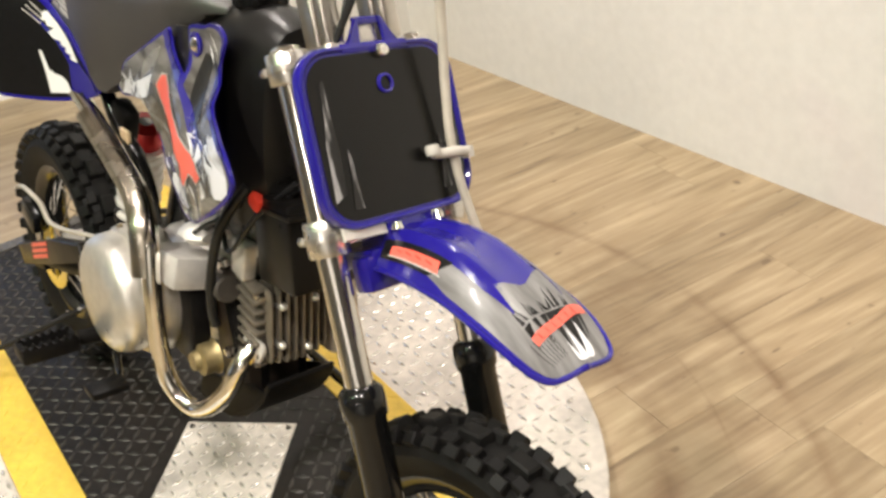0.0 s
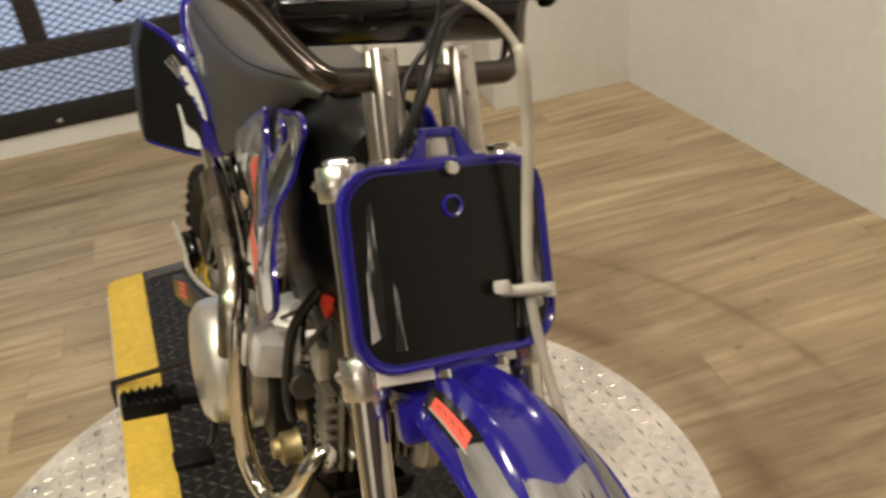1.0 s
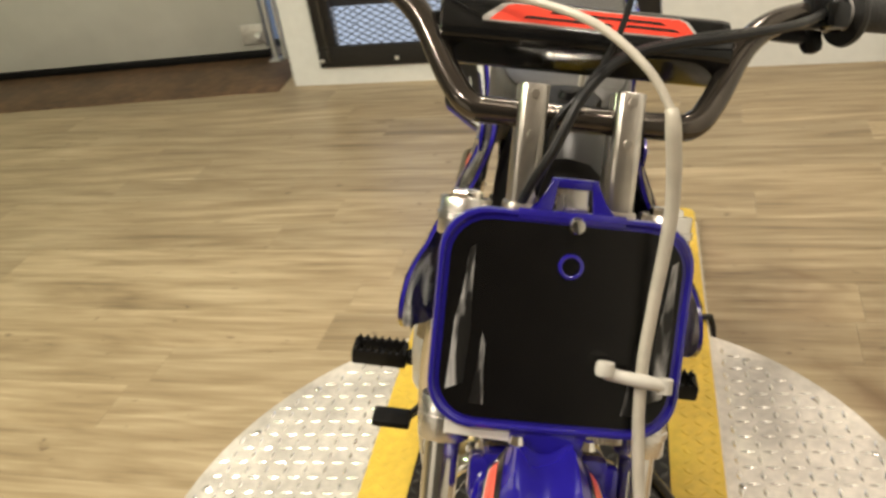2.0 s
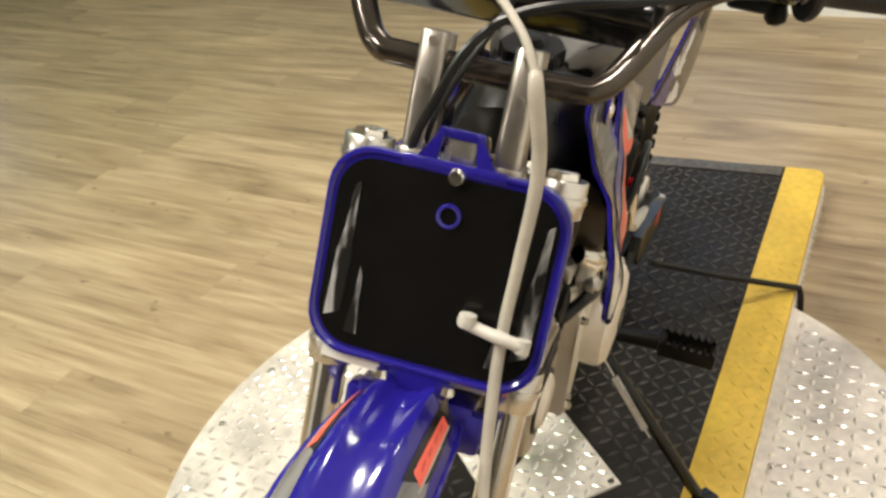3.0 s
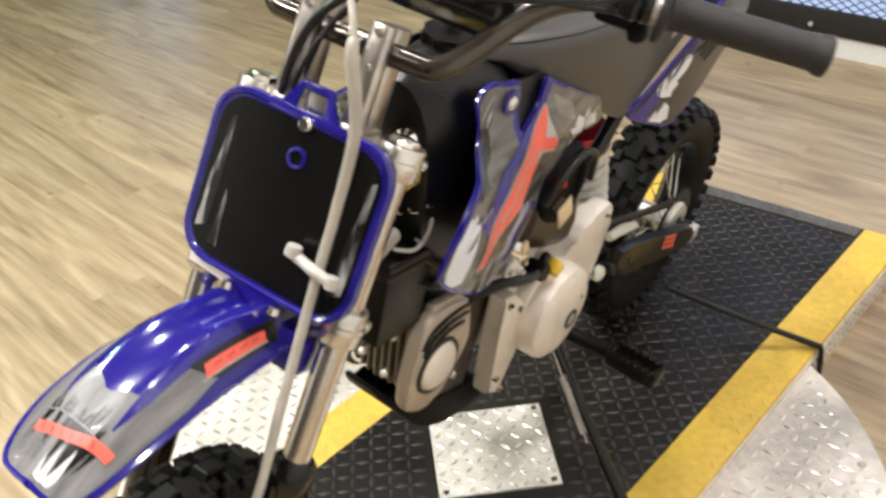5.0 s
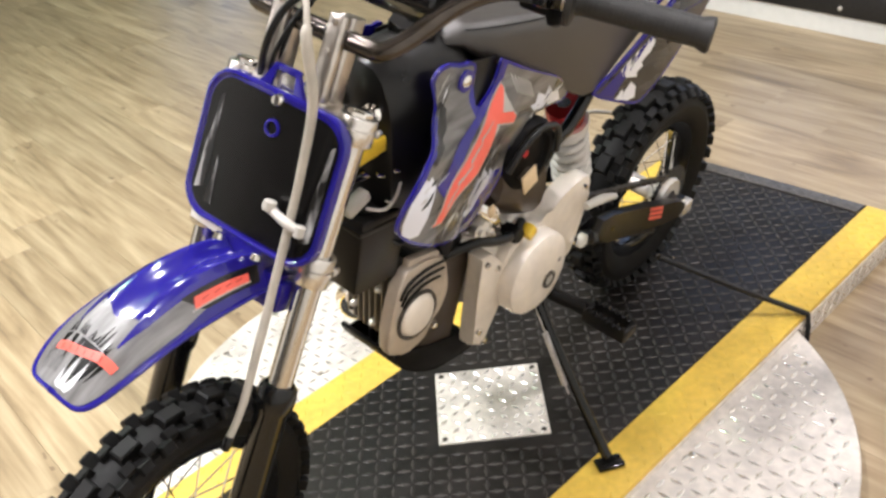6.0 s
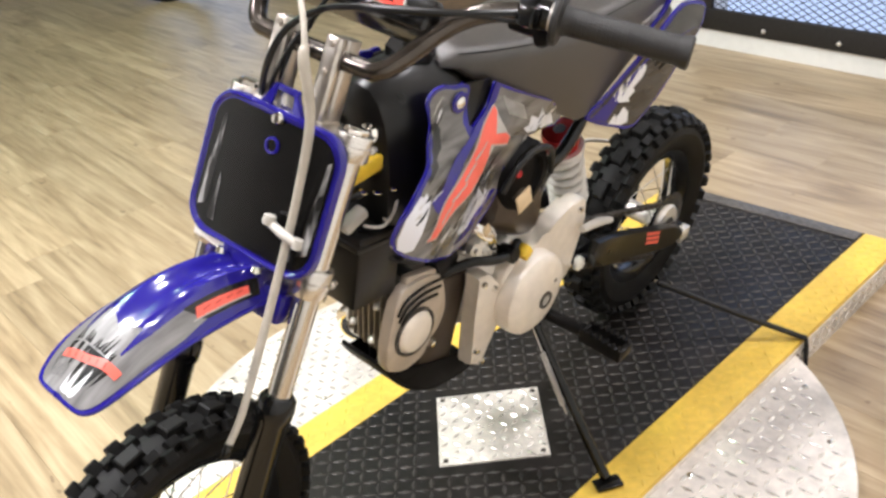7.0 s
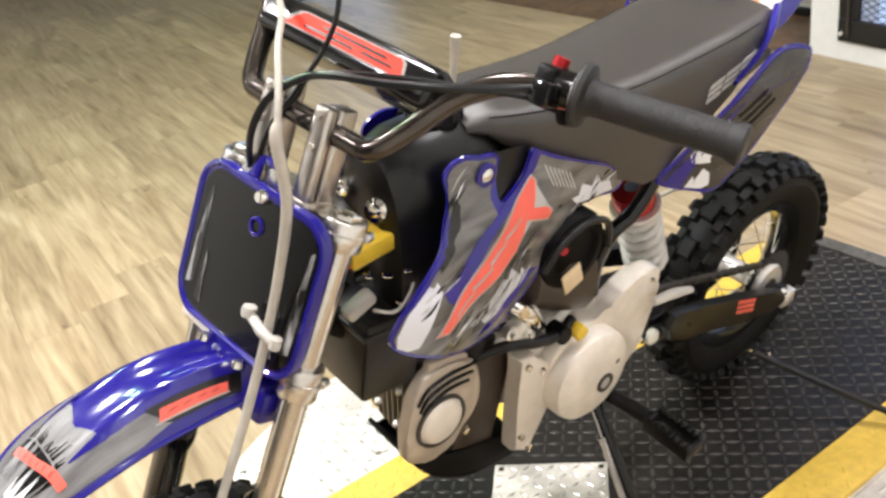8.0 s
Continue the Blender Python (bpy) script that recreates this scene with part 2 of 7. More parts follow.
M_TUBE = material("satin_fork_tube", (0.72, 0.69, 0.65), 0.16, metal=1.0, grain=0.06, scale=40, rough_var=0.05)
M_CAST = material("cast_silver_alloy", (0.74, 0.71, 0.67), 0.36, metal=0.55, grain=0.1, scale=50, stain=0.1, bump=0.25, bump_scale=600, rough_var=0.06)
M_SATIN = material("satin_silver_metal", (0.7, 0.67, 0.63), 0.24, metal=0.95, grain=0.1, scale=40, bump=0.1, bump_scale=500, rough_var=0.06)
M_RISER = material("brushed_riser_alloy", (0.55, 0.51, 0.46), 0.3, metal=1.0, grain=0.1, scale=40, stain=0.15, stain_scale=20, bump=0.1, bump_scale=500)
M_SHIELD = material("satin_heat_shield", (0.50, 0.45, 0.38), 0.26, metal=1.0, grain=0.12, scale=40, stain=0.2, stain_scale=12, rough_var=0.06)
M_DOME = material("clear_coated_cast_cover", (0.63, 0.60, 0.55), 0.32, metal=0.7, grain=0.08, scale=60, stain=0.1, bump=0.15, bump_scale=600, rough_var=0.05)
M_BRASS = material("dull_brass", (0.4, 0.32, 0.16), 0.42, metal=0.8, grain=0.2)
M_FAINT = two_tone("faint_grey_brush", (0.0085, 0.008, 0.0075), (0.5, 0.49, 0.48), 0.3, 22, 0.42, 0.62, (1, 3, 0.35), (0, 24, 0), detail=6, distort=0.6)
M_BRUSHW = two_tone("white_brushed_print", (0.74, 0.74, 0.76), (0.05, 0.05, 0.055), 0.24, 26, 0.61, 0.66, (1, 1, 0.4), (0, 40, 0), coat=0.4, detail=7, distort=0.8)
M_CLIP = material("dull_white_plastic", (0.5, 0.47, 0.42), 0.4, grain=0.06)
# silver metal lightened in colour to stand in for its blown highlight
M_CLIPMET = material("pale_highlit_metal", (0.72, 0.69, 0.64), 0.34, metal=0.25, grain=0.06, scale=50)
M_CASTMET = material("satin_cast_metal", (0.76, 0.74, 0.7), 0.33, metal=0.9, grain=0.08, scale=40, stain=0.1, bump=0.15, bump_scale=600, rough_var=0.06)
M_COVER = material("painted_silver_cover", (0.76, 0.69, 0.6), 0.38, metal=0.2, grain=0.06, scale=50, bump=0.15, bump_scale=700, rough_var=0.05)
M_CYL = material("bronze_grey_cylinder", (0.22, 0.192, 0.152), 0.42, metal=0.6, grain=0.12, scale=60, bump=0.2, bump_scale=500)
M_BRONZEBLK = material("dark_bronze_paint", (0.05, 0.036, 0.027), 0.4, metal=0.3, grain=0.12, scale=60, stain=0.2, stain_scale=14)
M_FIN = material("dark_fin_paint", (0.06, 0.052, 0.043), 0.45, metal=0.3, grain=0.2, spec=0.25)
M_WHITE = material("white_plastic", (0.72, 0.69, 0.62), 0.35, grain=0.05, stain=0.08)
M_CLEAR = material("milky_hose_sleeve", (0.44, 0.40, 0.335), 0.28, grain=0.08, scale=40, stain=0.12, stain_scale=20)
M_ORANGE = material("orange_red_decal", (0.78, 0.125, 0.085), 0.36, grain=0.05, coat=0.1)
M_PALEORANGE = material("pale_orange_decal", (0.76, 0.33, 0.14), 0.36, grain=0.05)
M_ORANGEDK = material("deep_orange_red_print", (0.45, 0.05, 0.03), 0.3, grain=0.05)
M_PADRED = material("matte_red_pad_print", (0.62, 0.045, 0.022), 0.6, grain=0.06, spec=0.15)
M_PADPALE = material("dull_pad_outline", (0.3, 0.28, 0.26), 0.6, spec=0.15)
M_HEADCOV = material("bronze_painted_cover", (0.47, 0.40, 0.32), 0.4, metal=0.35, grain=0.08, scale=50, stain=0.1, bump=0.2, bump_scale=600, rough_var=0.05)
M_RED = material("red_anodised", (0.38, 0.012, 0.014), 0.25, metal=0.4, grain=0.1)
M_YPART = material("yellow_plastic_part", (0.75, 0.5, 0.03), 0.35, grain=0.08)
M_TAN = material("tan_paper_tag", (0.62, 0.47, 0.28), 0.7, grain=0.08, bump=0.2)
M_GREYDEC = two_tone("grey_brushed_decal", (0.055, 0.05, 0.046), (0.20, 0.19, 0.178), 0.24, 11, 0.36, 0.68, (1, 1, 4), (0, 30, 0), coat=0.35, detail=6, distort=0.7)
M_FENDDEC = two_tone("grey_fender_decal", (0.105, 0.10, 0.097), (0.25, 0.245, 0.24), 0.38, 12, 0.35, 0.68, (1, 7, 1), (0, 0, 10), coat=0.12)
M_SPLASH = two_tone("white_splash_decal", (0.66, 0.66, 0.70), (0.17, 0.165, 0.17), 0.25, 9, 0.55, 0.62, (1, 1, 2.2), (0, 40, 0), coat=0.3, detail=7, distort=0.6)
M_TAILGREY = two_tone("dark_grey_tail_decal", (0.018, 0.017, 0.016), (0.06, 0.056, 0.055), 0.2, 12, 0.35, 0.65, (1, 1, 4), (0, 45, 0), coat=0.3)
M_WHTDEC = material("white_print", (0.75, 0.75, 0.74), 0.3)
M_GREYPRT = material("pale_grey_print", (0.42, 0.40, 0.37), 0.4)
M_WIRE = material("black_cable", (0.012, 0.012, 0.012), 0.32, spec=0.25)
M_STRAP = material("black_ratchet_strap", (0.014, 0.013, 0.013), 0.75, grain=0.3, scale=300)
M_SHOCK = material("white_spring", (0.62, 0.59, 0.55), 0.35, grain=0.06)


def glow(name, color, strength):
    m = bpy.data.materials.new(name)
    m.use_nodes = True
    nt = m.node_tree
    e = nt.nodes.new("ShaderNodeEmission")
    e.inputs[0].default_value, e.inputs[1].default_value = (*color, 1), strength
    nt.links.new(e.outputs[0], nt.nodes["Material Output"].inputs[0])
    return m


M_SKYGLOW = glow("daylight_backdrop", (0.62, 0.75, 1.0), 1.15)
M_SKYLOW = glow("shaded_daylight", (0.68, 0.79, 1.0), 0.8)
M_LAMPGLOW = glow("lamp_diffuser", (1.0, 0.85, 0.66), 9.0)
M_LAMPRIM = material("lamp_rim", (0.7, 0.7, 0.68), 0.4)


# ---- mesh builders: each adds to a bmesh ----
I4 = Matrix.Identity(4)


def added(bm, start, m):
    vs = bm.verts[:][start:]
    for v in vs:
        v.co = m @ v.co
    return vs


def box(bm, sx, sy, sz, m=I4, bev=0.0, seg=2):
    t = bmesh.new()
    bmesh.ops.create_cube(t, size=1.0, matrix=Matrix.Diagonal((sx, sy, sz, 1)))
    if bev:
        bmesh.ops.bevel(t, geom=t.edges[:], offset=bev, segments=seg, profile=0.5, affect="EDGES")
    return merge(bm, t, m)


def merge(bm, t, m=I4):
    mesh = bpy.data.meshes.new("tmp")
    t.to_mesh(mesh)
    t.free()
    start = len(bm.verts)
    bm.from_mesh(mesh)
    bpy.data.meshes.remove(mesh)
    bm.verts.ensure_lookup_table()
    added(bm, start, m)
    return bm


def lathe(bm, profile, m=I4, seg=32, closed=False):
    """profile: (radius, height) pairs turned about the local z axis."""
    rings = []
    for r, z in profile:
        if r < 1e-6:
            rings.append([bm.verts.new(m @ Vector((0, 0, z)))])
        else:
            rings.append([bm.verts.new(m @ Vector((r * math.cos(2 * math.pi * k / seg), r * math.sin(2 * math.pi * k / seg), z))) for k in range(seg)])
    pairs = list(zip(rings, rings[1:])) + ([(rings[-1], rings[0])] if closed else [])
    for a, b in pairs:
        for k in range(seg):
            n = (k + 1) % seg
            if len(a) == 1 and len(b) == 1:
                continue
            if len(a) == 1:
                bm.faces.new((a[0], b[n], b[k]))
            elif len(b) == 1:
                bm.faces.new((a[k], a[n], b[0]))
            else:
                bm.faces.new((a[k], a[n], b[n], b[k]))
    return bm


def rod(bm, a, b, r, seg=12, r2=None, bev=0.0):
    """A round bar from a to b."""
    a, b = Vector(a), Vector(b)
    L = (b - a).length
    m = Matrix.Translation(a) @ (b - a).to_track_quat("Z", "Y").to_matrix().to_4x4()
    r2 = r if r2 is None else r2
    e = bev if bev else min(r, r2, L / 2) * 0.12
    return lathe(bm, [(0, 0), (r - e, 0), (r, e), (r2, L - e), (r2 - e, L), (0, L)], m, seg)


def spline(pts, res=6):
    p = [Vector(q) for q in pts]
    out = []
    for i in range(len(p) - 1):
        a, b, c, d = p[max(i - 1, 0)], p[i], p[i + 1], p[min(i + 2, len(p) - 1)]
        for k in range(res):
            t = k / res
            out.append(0.5 * ((2 * b) + (c - a) * t + (2 * a - 5 * b + 4 * c - d) * t * t + (3 * b - a - 3 * c + d) * t ** 3))
    return out + [p[-1]]


def tube(bm, pts, r, seg=10, res=6, m=I4, flat=1.0):
    """A bent tube through the points; r is one radius or one for each point."""
    path = spline(pts, res)
    rs = [r] * len(path) if not isinstance(r, (list, tuple)) else [r[min(i // res, len(r) - 1)] * (1 - (i % res) / res) + r[min(i // res + 1, len(r) - 1)] * ((i % res) / res) for i in range(len(path))]
    up = None
    rings = []
    for i, p in enumerate(path):
        d = (path[min(i + 1, len(path) - 1)] - path[max(i - 1, 0)]).normalized()
        if up is None:
            up = d.orthogonal().normalized()
        up = (up - d * up.dot(d)).normalized()
        side = d.cross(up)
        rings.append([bm.verts.new(m @ (p + (up * math.cos(2 * math.pi * k / seg) + side * flat * math.sin(2 * math.pi * k / seg)) * rs[i])) for k in range(seg)])
    for a, b in zip(rings, rings[1:]):
        for k in range(seg):
            bm.faces.new((a[k], a[(k + 1) % seg], b[(k + 1) % seg], b[k]))
    bm.faces.new(rings[0][::-1]), bm.faces.new(rings[-1])
    return bm


def prism(bm, outline, thick, m=I4, bev=0.0, seg=2):
    """A flat outline in local xy, given thickness along z about its middle, with rounded edges."""
    t = bmesh.new()
    lo = [t.verts.new((x, y, -thick / 2)) for x, y in outline]
    hi = [t.verts.new((x, y, thick / 2)) for x, y in outline]
    n = len(outline)
    t.faces.new(lo[::-1]), t.faces.new(hi)
    for k in range(n):
        t.faces.new((lo[k], lo[(k + 1) % n], hi[(k + 1) % n], hi[k]))
    if bev:
        rim = [e for e in t.edges if abs(e.verts[0].co.z - e.verts[1].co.z) < 1e-6]
        bmesh.ops.bevel(t, geom=rim, offset=bev, segments=seg, profile=0.5, affect="EDGES")
    big = [f for f in t.faces if len(f.verts) > 4]
    bmesh.ops.triangulate(t, faces=big)
    return merge(bm, t, m)


def loft(bm, rings, cap=True, m=I4):
    rs = [[bm.verts.new(m @ Vector(p)) for p in r] for r in rings]
    n = len(rs[0])
    for a, b in zip(rs, rs[1:]):
        for k in range(n):
            bm.faces.new((a[k], a[(k + 1) % n], b[(k + 1) % n], b[k]))
    if cap:
        bm.faces.new(rs[0][::-1]), bm.faces.new(rs[-1])
    return bm


def rounded(w, h, r, n=5):
    """Outline of a rectangle w by h with round corners."""
    out = []
    for cx, cy, a0 in ((w / 2 - r, h / 2 - r, 0), (-w / 2 + r, h / 2 - r, 90), (-w / 2 + r, -h / 2 + r, 180), (w / 2 - r, -h / 2 + r, 270)):
        for k in range(n + 1):
            a = radians(a0 + 90 * k / n)
            out.append((cx + r * math.cos(a), cy + r * math.sin(a)))
    return out


def smooth_outline(pts, res=4):
    """A closed smooth outline through the points."""
    p = [Vector((*q, 0)) for q in pts]
    n, out = len(p), []
    for i in range(n):
        a, b, c, d = p[i - 1], p[i], p[(i + 1) % n], p[(i + 2) % n]
        for k in range(res):
            t = k / res
            v = 0.5 * ((2 * b) + (c - a) * t + (2 * a - 5 * b + 4 * c - d) * t * t + (3 * b - a - 3 * c + d) * t ** 3)
            out.append((v.x, v.y))
    return out


def shell(t, shift):
    """Gives an open sheet a back side, moved by shift, and closes its rim."""
    if shift is None:
        return
    faces, rim = t.faces[:], [e for e in t.edges if len(e.link_faces) == 1]
    back = {v: t.verts.new(v.co + (shift(v) if callable(shift) else shift)) for v in t.verts[:]}
    for f in faces:
        t.faces.new([back[v] for v in reversed(list(f.verts))])
    for e in rim:
        p, q = e.verts
        t.faces.new((p, q, back[q], back[p]))


def skin(bm, outline, height, thick, off=0.0, cell=0.02, m=I4, side=1):
    """A curved sheet: an outline in the xz plane, pushed out along y by height(x, z), with thickness."""
    t = bmesh.new()
    f = t.faces.new([t.verts.new((x, 0, z)) for x, z in outline])
    bmesh.ops.triangulate(t, faces=[f])
    xs, zs = [p[0] for p in outline], [p[1] for p in outline]
    for lo, hi, ax in ((min(xs), max(xs), 0), (min(zs), max(zs), 2)):
        v = lo + cell
        while v < hi - cell * 0.3:
            co, no = [0, 0, 0], [0, 0, 0]
            co[ax], no[ax] = v, 1
            bmesh.ops.bisect_plane(t, geom=t.verts[:] + t.edges[:] + t.faces[:], plane_co=co, plane_no=no)
            v += cell
    for v in t.verts:
        v.co.y = side * (height(v.co.x, v.co.z) + off)
    shell(t, Vector((0, -side * thick, 0)) if thick > 0.0008 else None)
    return merge(bm, t, m)


def finish(name, bm, mat, angle=40):
    bmesh.ops.recalc_face_normals(bm, faces=bm.faces[:])
    mesh = bpy.data.meshes.new(name)
    bm.to_mesh(mesh)
    bm.free()
    mesh.materials.append(mat)
    mesh.polygons.foreach_set("use_smooth", [True] * len(mesh.polygons))
    mesh.set_sharp_from_angle(angle=radians(angle))
    return mesh


def part(name, bm, mat, parent, label="", angle=40):
    ob = new(name, finish(name, bm, mat, angle))
    ob.parent = parent
    return tagged(ob, label)


def thing(name, label, category, m=I4, group="", bm=None, mat=None, kind="", angle=40):
    ob = new(name, finish(name, bm, mat, angle) if bm else None)
    ob.matrix_world = m
    return tagged(ob, label, category, group, kind)


B = bmesh.new

# ---- the room ----
BACK = Matrix.Translation((-2.815, -0.55, 0)) @ pose(0, 0, 0, 0, 0, -5.6)   # x out of the wall into the room, y along it
RIGHT = Matrix.Translation((-0.9, 1.528, 0)) @ pose(0, 0, 0, 0, 0, 1.9)    # x along the wall, y into the wall

bm = box(B(), 8.4, 12.0, 0.1, Matrix.Translation((0.6, -2.85, -0.062)))
floor = thing("floor", "washed oak vinyl plank floor, worn and streaked", "floor", bm=bm, mat=M_SUB, kind="structure")
# ceiling is out of view; its grey is chosen to cut bounced light
bm = box(B(), 8.6, 12.2, 0.1, Matrix.Translation((0.6, -2.85, CEIL + 0.05)))
thing("ceiling", "plain ceiling out of view, greyed to reflect less light", "ceiling", bm=bm, mat=M_CEIL, kind="structure")

# back wall with the barred window's opening
OY0, OY1, OZ0, OZ1 = -0.52, 0.835, 0.075, 1.75
bm = B()
for y0, y1, z0, z1 in ((-0.655, OY0, 0, CEIL), (OY1, 2.4, 0, CEIL), (OY0, OY1, 0, OZ0), (OY0, OY1, OZ1, CEIL)):
    box(bm, 0.3, y1 - y0, z1 - z0, BACK @ Matrix.Translation((-0.15, (y0 + y1) / 2, (z0 + z1) / 2)))
box(bm, 0.33, 0.13, CEIL, BACK @ Matrix.Translation((-0.465, -0.597, CEIL / 2)))
thing("wall_back", "warm white painted wall round a meshed window", "wall", bm=bm, mat=M_WALL, kind="structure")
bm = box(B(), 6.9, 0.2, CEIL, RIGHT @ Matrix.Translation((1.4, 0.1, CEIL / 2)))
thing("wall_right", "warm white painted wall", "wall", bm=bm, mat=M_WALL, kind="structure")
bm = box(B(), 0.9, 0.62, CEIL, Matrix.Translation((-2.10, 1.0, 0)) @ pose(0, 0, 0, 0, 0, -6.0) @ Matrix.Translation((-0.45, 0.31, CEIL / 2)), bev=0.004)
thing("wall_pier", "warm white painted pier in the room's corner", "wall", bm=bm, mat=M_WALL, kind="structure")
# unseen wall behind the camera, made dark to keep reflected blacks deep
bm = box(B(), 0.2, 4.2, CEIL, Matrix.Translation((4.0, 0.1, CEIL / 2)))
thing("wall_front", "unseen front wall, charcoal so black parts reflect little", "wall", bm=bm, mat=M_WALLDARK, kind="structure")
# unseen white stretch, added as a bright reflection for the number panel
bm = box(B(), 0.2, 6.4, CEIL, Matrix.Translation((4.0, -5.2, CEIL / 2)))
thing("wall_front_far", "unseen white wall, added to reflect in the number plate", "wall", bm=bm, mat=M_WALL, kind="structure")
# left wall is unseen; its dim tone only holds reflections down
bm = box(B(), 8.4, 0.2, CEIL, Matrix.Translation((0.3, -8.5, CEIL / 2)))
thing("wall_left", "plain wall out of view, grey-brown to reflect less light", "wall", bm=bm, mat=M_WALLDIM, kind="structure")
bm = B()
for y0, y1, z0, z1 in ((-5.0, -4.62, 0, CEIL), (-8.4, -6.8, 0, CEIL), (-6.8, -5.0, 0, 0.12), (-6.8, -5.0, 2.15, CEIL), (-4.62, -1.1, 2.33, CEIL)):
    box(bm, 0.2, y1 - y0, z1 - z0, Matrix.Translation((-3.42, (y0 + y1) / 2, (z0 + z1) / 2)))
thing("wall_door_side", "plain wall beside the door, grey-brown to reflect less light", "wall", bm=bm, mat=M_WALLDIM, kind="structure")

# roll-up door in its recess, with a brown threshold
bm = box(B(), 0.48, 3.6, 0.012, Matrix.Translation((-3.07, -3.06, -0.002)), bev=0.002)
thing("threshold", "worn dark brown wooden threshold before the roll-up door", "threshold", bm=bm, mat=M_BROWN, kind="structure")
door = thing("door_1", "cream sectional roll-up door, closed", "door", Matrix.Translation((-3.3, -3.0, 0)), kind="structure")
for k in range(4):
    part("panel", box(B(), 0.05, 3.1, 0.56, Matrix.Translation((0, 0, 0.32 + k * 0.566)), 0.006), M_DOORP, door)
part("bottom_seal", box(B(), 0.05, 3.1, 0.035, Matrix.Translation((0.004, 0, 0.02)), 0.008), M_BLKPL, door, "black rubber bottom seal")
bm = box(B(), 0.03, 0.012, 2.6, Matrix.Translation((0.07, 1.60, 1.3)))
box(bm, 0.06, 0.05, 0.006, Matrix.Translation((0.07, 1.60, 0.008)))
box(bm, 0.06, 0.012, 2.6, Matrix.Translation((0.04, 1.64, 1.3)))
part("track", bm, M_CAST, door, "galvanised guide track")
bm = box(B(), 0.01, 0.11, 0.09, Matrix.Translation((0.035, 1.5, 0.12)), 0.003)
lathe(bm, [(0, 0), (0.022, 0), (0.022, 0.02), (0, 0.02)], Matrix.Translation((0.05, 1.545, 0.11)) @ pose(0, 0, 0, 90, 0, 0), 16)
part("roller_bracket", bm, M_CAST, door, "galvanised roller bracket")

# daylight window further along that wall
w2 = thing("window_2", "tall frosted daylight window", "window", Matrix.Translation((-3.42, -5.9, 0)), kind="structure")
bm = B()
for y0, y1, z0, z1 in ((-0.9, 0.9, 0.12, 0.2), (-0.9, 0.9, 2.07, 2.15), (-0.9, -0.82, 0.2, 2.07), (0.82, 0.9, 0.2, 2.07), (-0.03, 0.03, 0.2, 2.07)):
    box(bm, 0.07, y1 - y0 - 0.002, z1 - z0 - 0.002, Matrix.Translation((0.04, (y0 + y1) / 2, (z0 + z1) / 2)), 0.004)
part("window_frame", bm, M_BROWNFR, w2, "dark brown window frame")
for y in (-0.425, 0.425):
    part("pane", box(B(), 0.006, 0.79, 1.87, Matrix.Translation((0.03, y, 1.135))), M_SKYGLOW, w2, "bright frosted daylight pane")

# window behind expanded mesh
window = thing("window_1", "bright window behind black expanded steel mesh", "window", BACK, kind="structure")
FW = 0.088
bm = B()
for y0, y1, z0, z1 in ((OY0, OY1, OZ0, OZ0 + FW), (OY0, OY1, OZ1 - FW, OZ1), (OY0, OY0 + FW, OZ0 + FW, OZ1 - FW), (OY1 - FW, OY1, OZ0 + FW, OZ1 - FW)):
    box(bm, 0.022, y1 - y0 - 0.002, z1 - z0 - 0.002, Matrix.Translation((0.002, (y0 + y1) / 2, (z0 + z1) / 2)), 0.003)
mframe = part("mesh_frame", bm, M_STEELBLK, window, "black steel frame")
for k in range(5):
    for z in (OZ0 + 0.03, OZ1 - 0.03):
        part("bolt", lathe(B(), [(0, 0.008), (0.006, 0.007), (0.009, 0.003), (0.009, 0)], Matrix.Translation((0.013, OY0 + 0.015 + k * 0.32, z)) @ pose(0, 0, 0, 0, 90, 0), 12), M_CAST, mframe, "bare steel bolt head")
bm = rod(B(), (0.02, OY0 + 0.05, 0.1), (0.02, OY0 + 0.045, 0.62), 0.006)
box(bm, 0.02, 0.03, 0.03, Matrix.Translation((0.02, OY0 + 0.048, 0.42)), 0.004)
latch = part("latch", bm, M_FIN, window, "dark steel latch rod")
bm = lathe(B(), [(0, 0.02), (0.016, 0.019), (0.021, 0.014), (0.022, 0.004), (0.018, 0)], Matrix.Translation((0.016, -0.423, 0.377)) @ pose(0, 0, 0, 0, 90, 0), 24)
box(bm, 0.006, 0.05, 0.005, Matrix.Translation((0.036, -0.423, 0.377)), 0.001)
part("latch_knob", bm, M_BRASS, window, "dull brass latch knob")
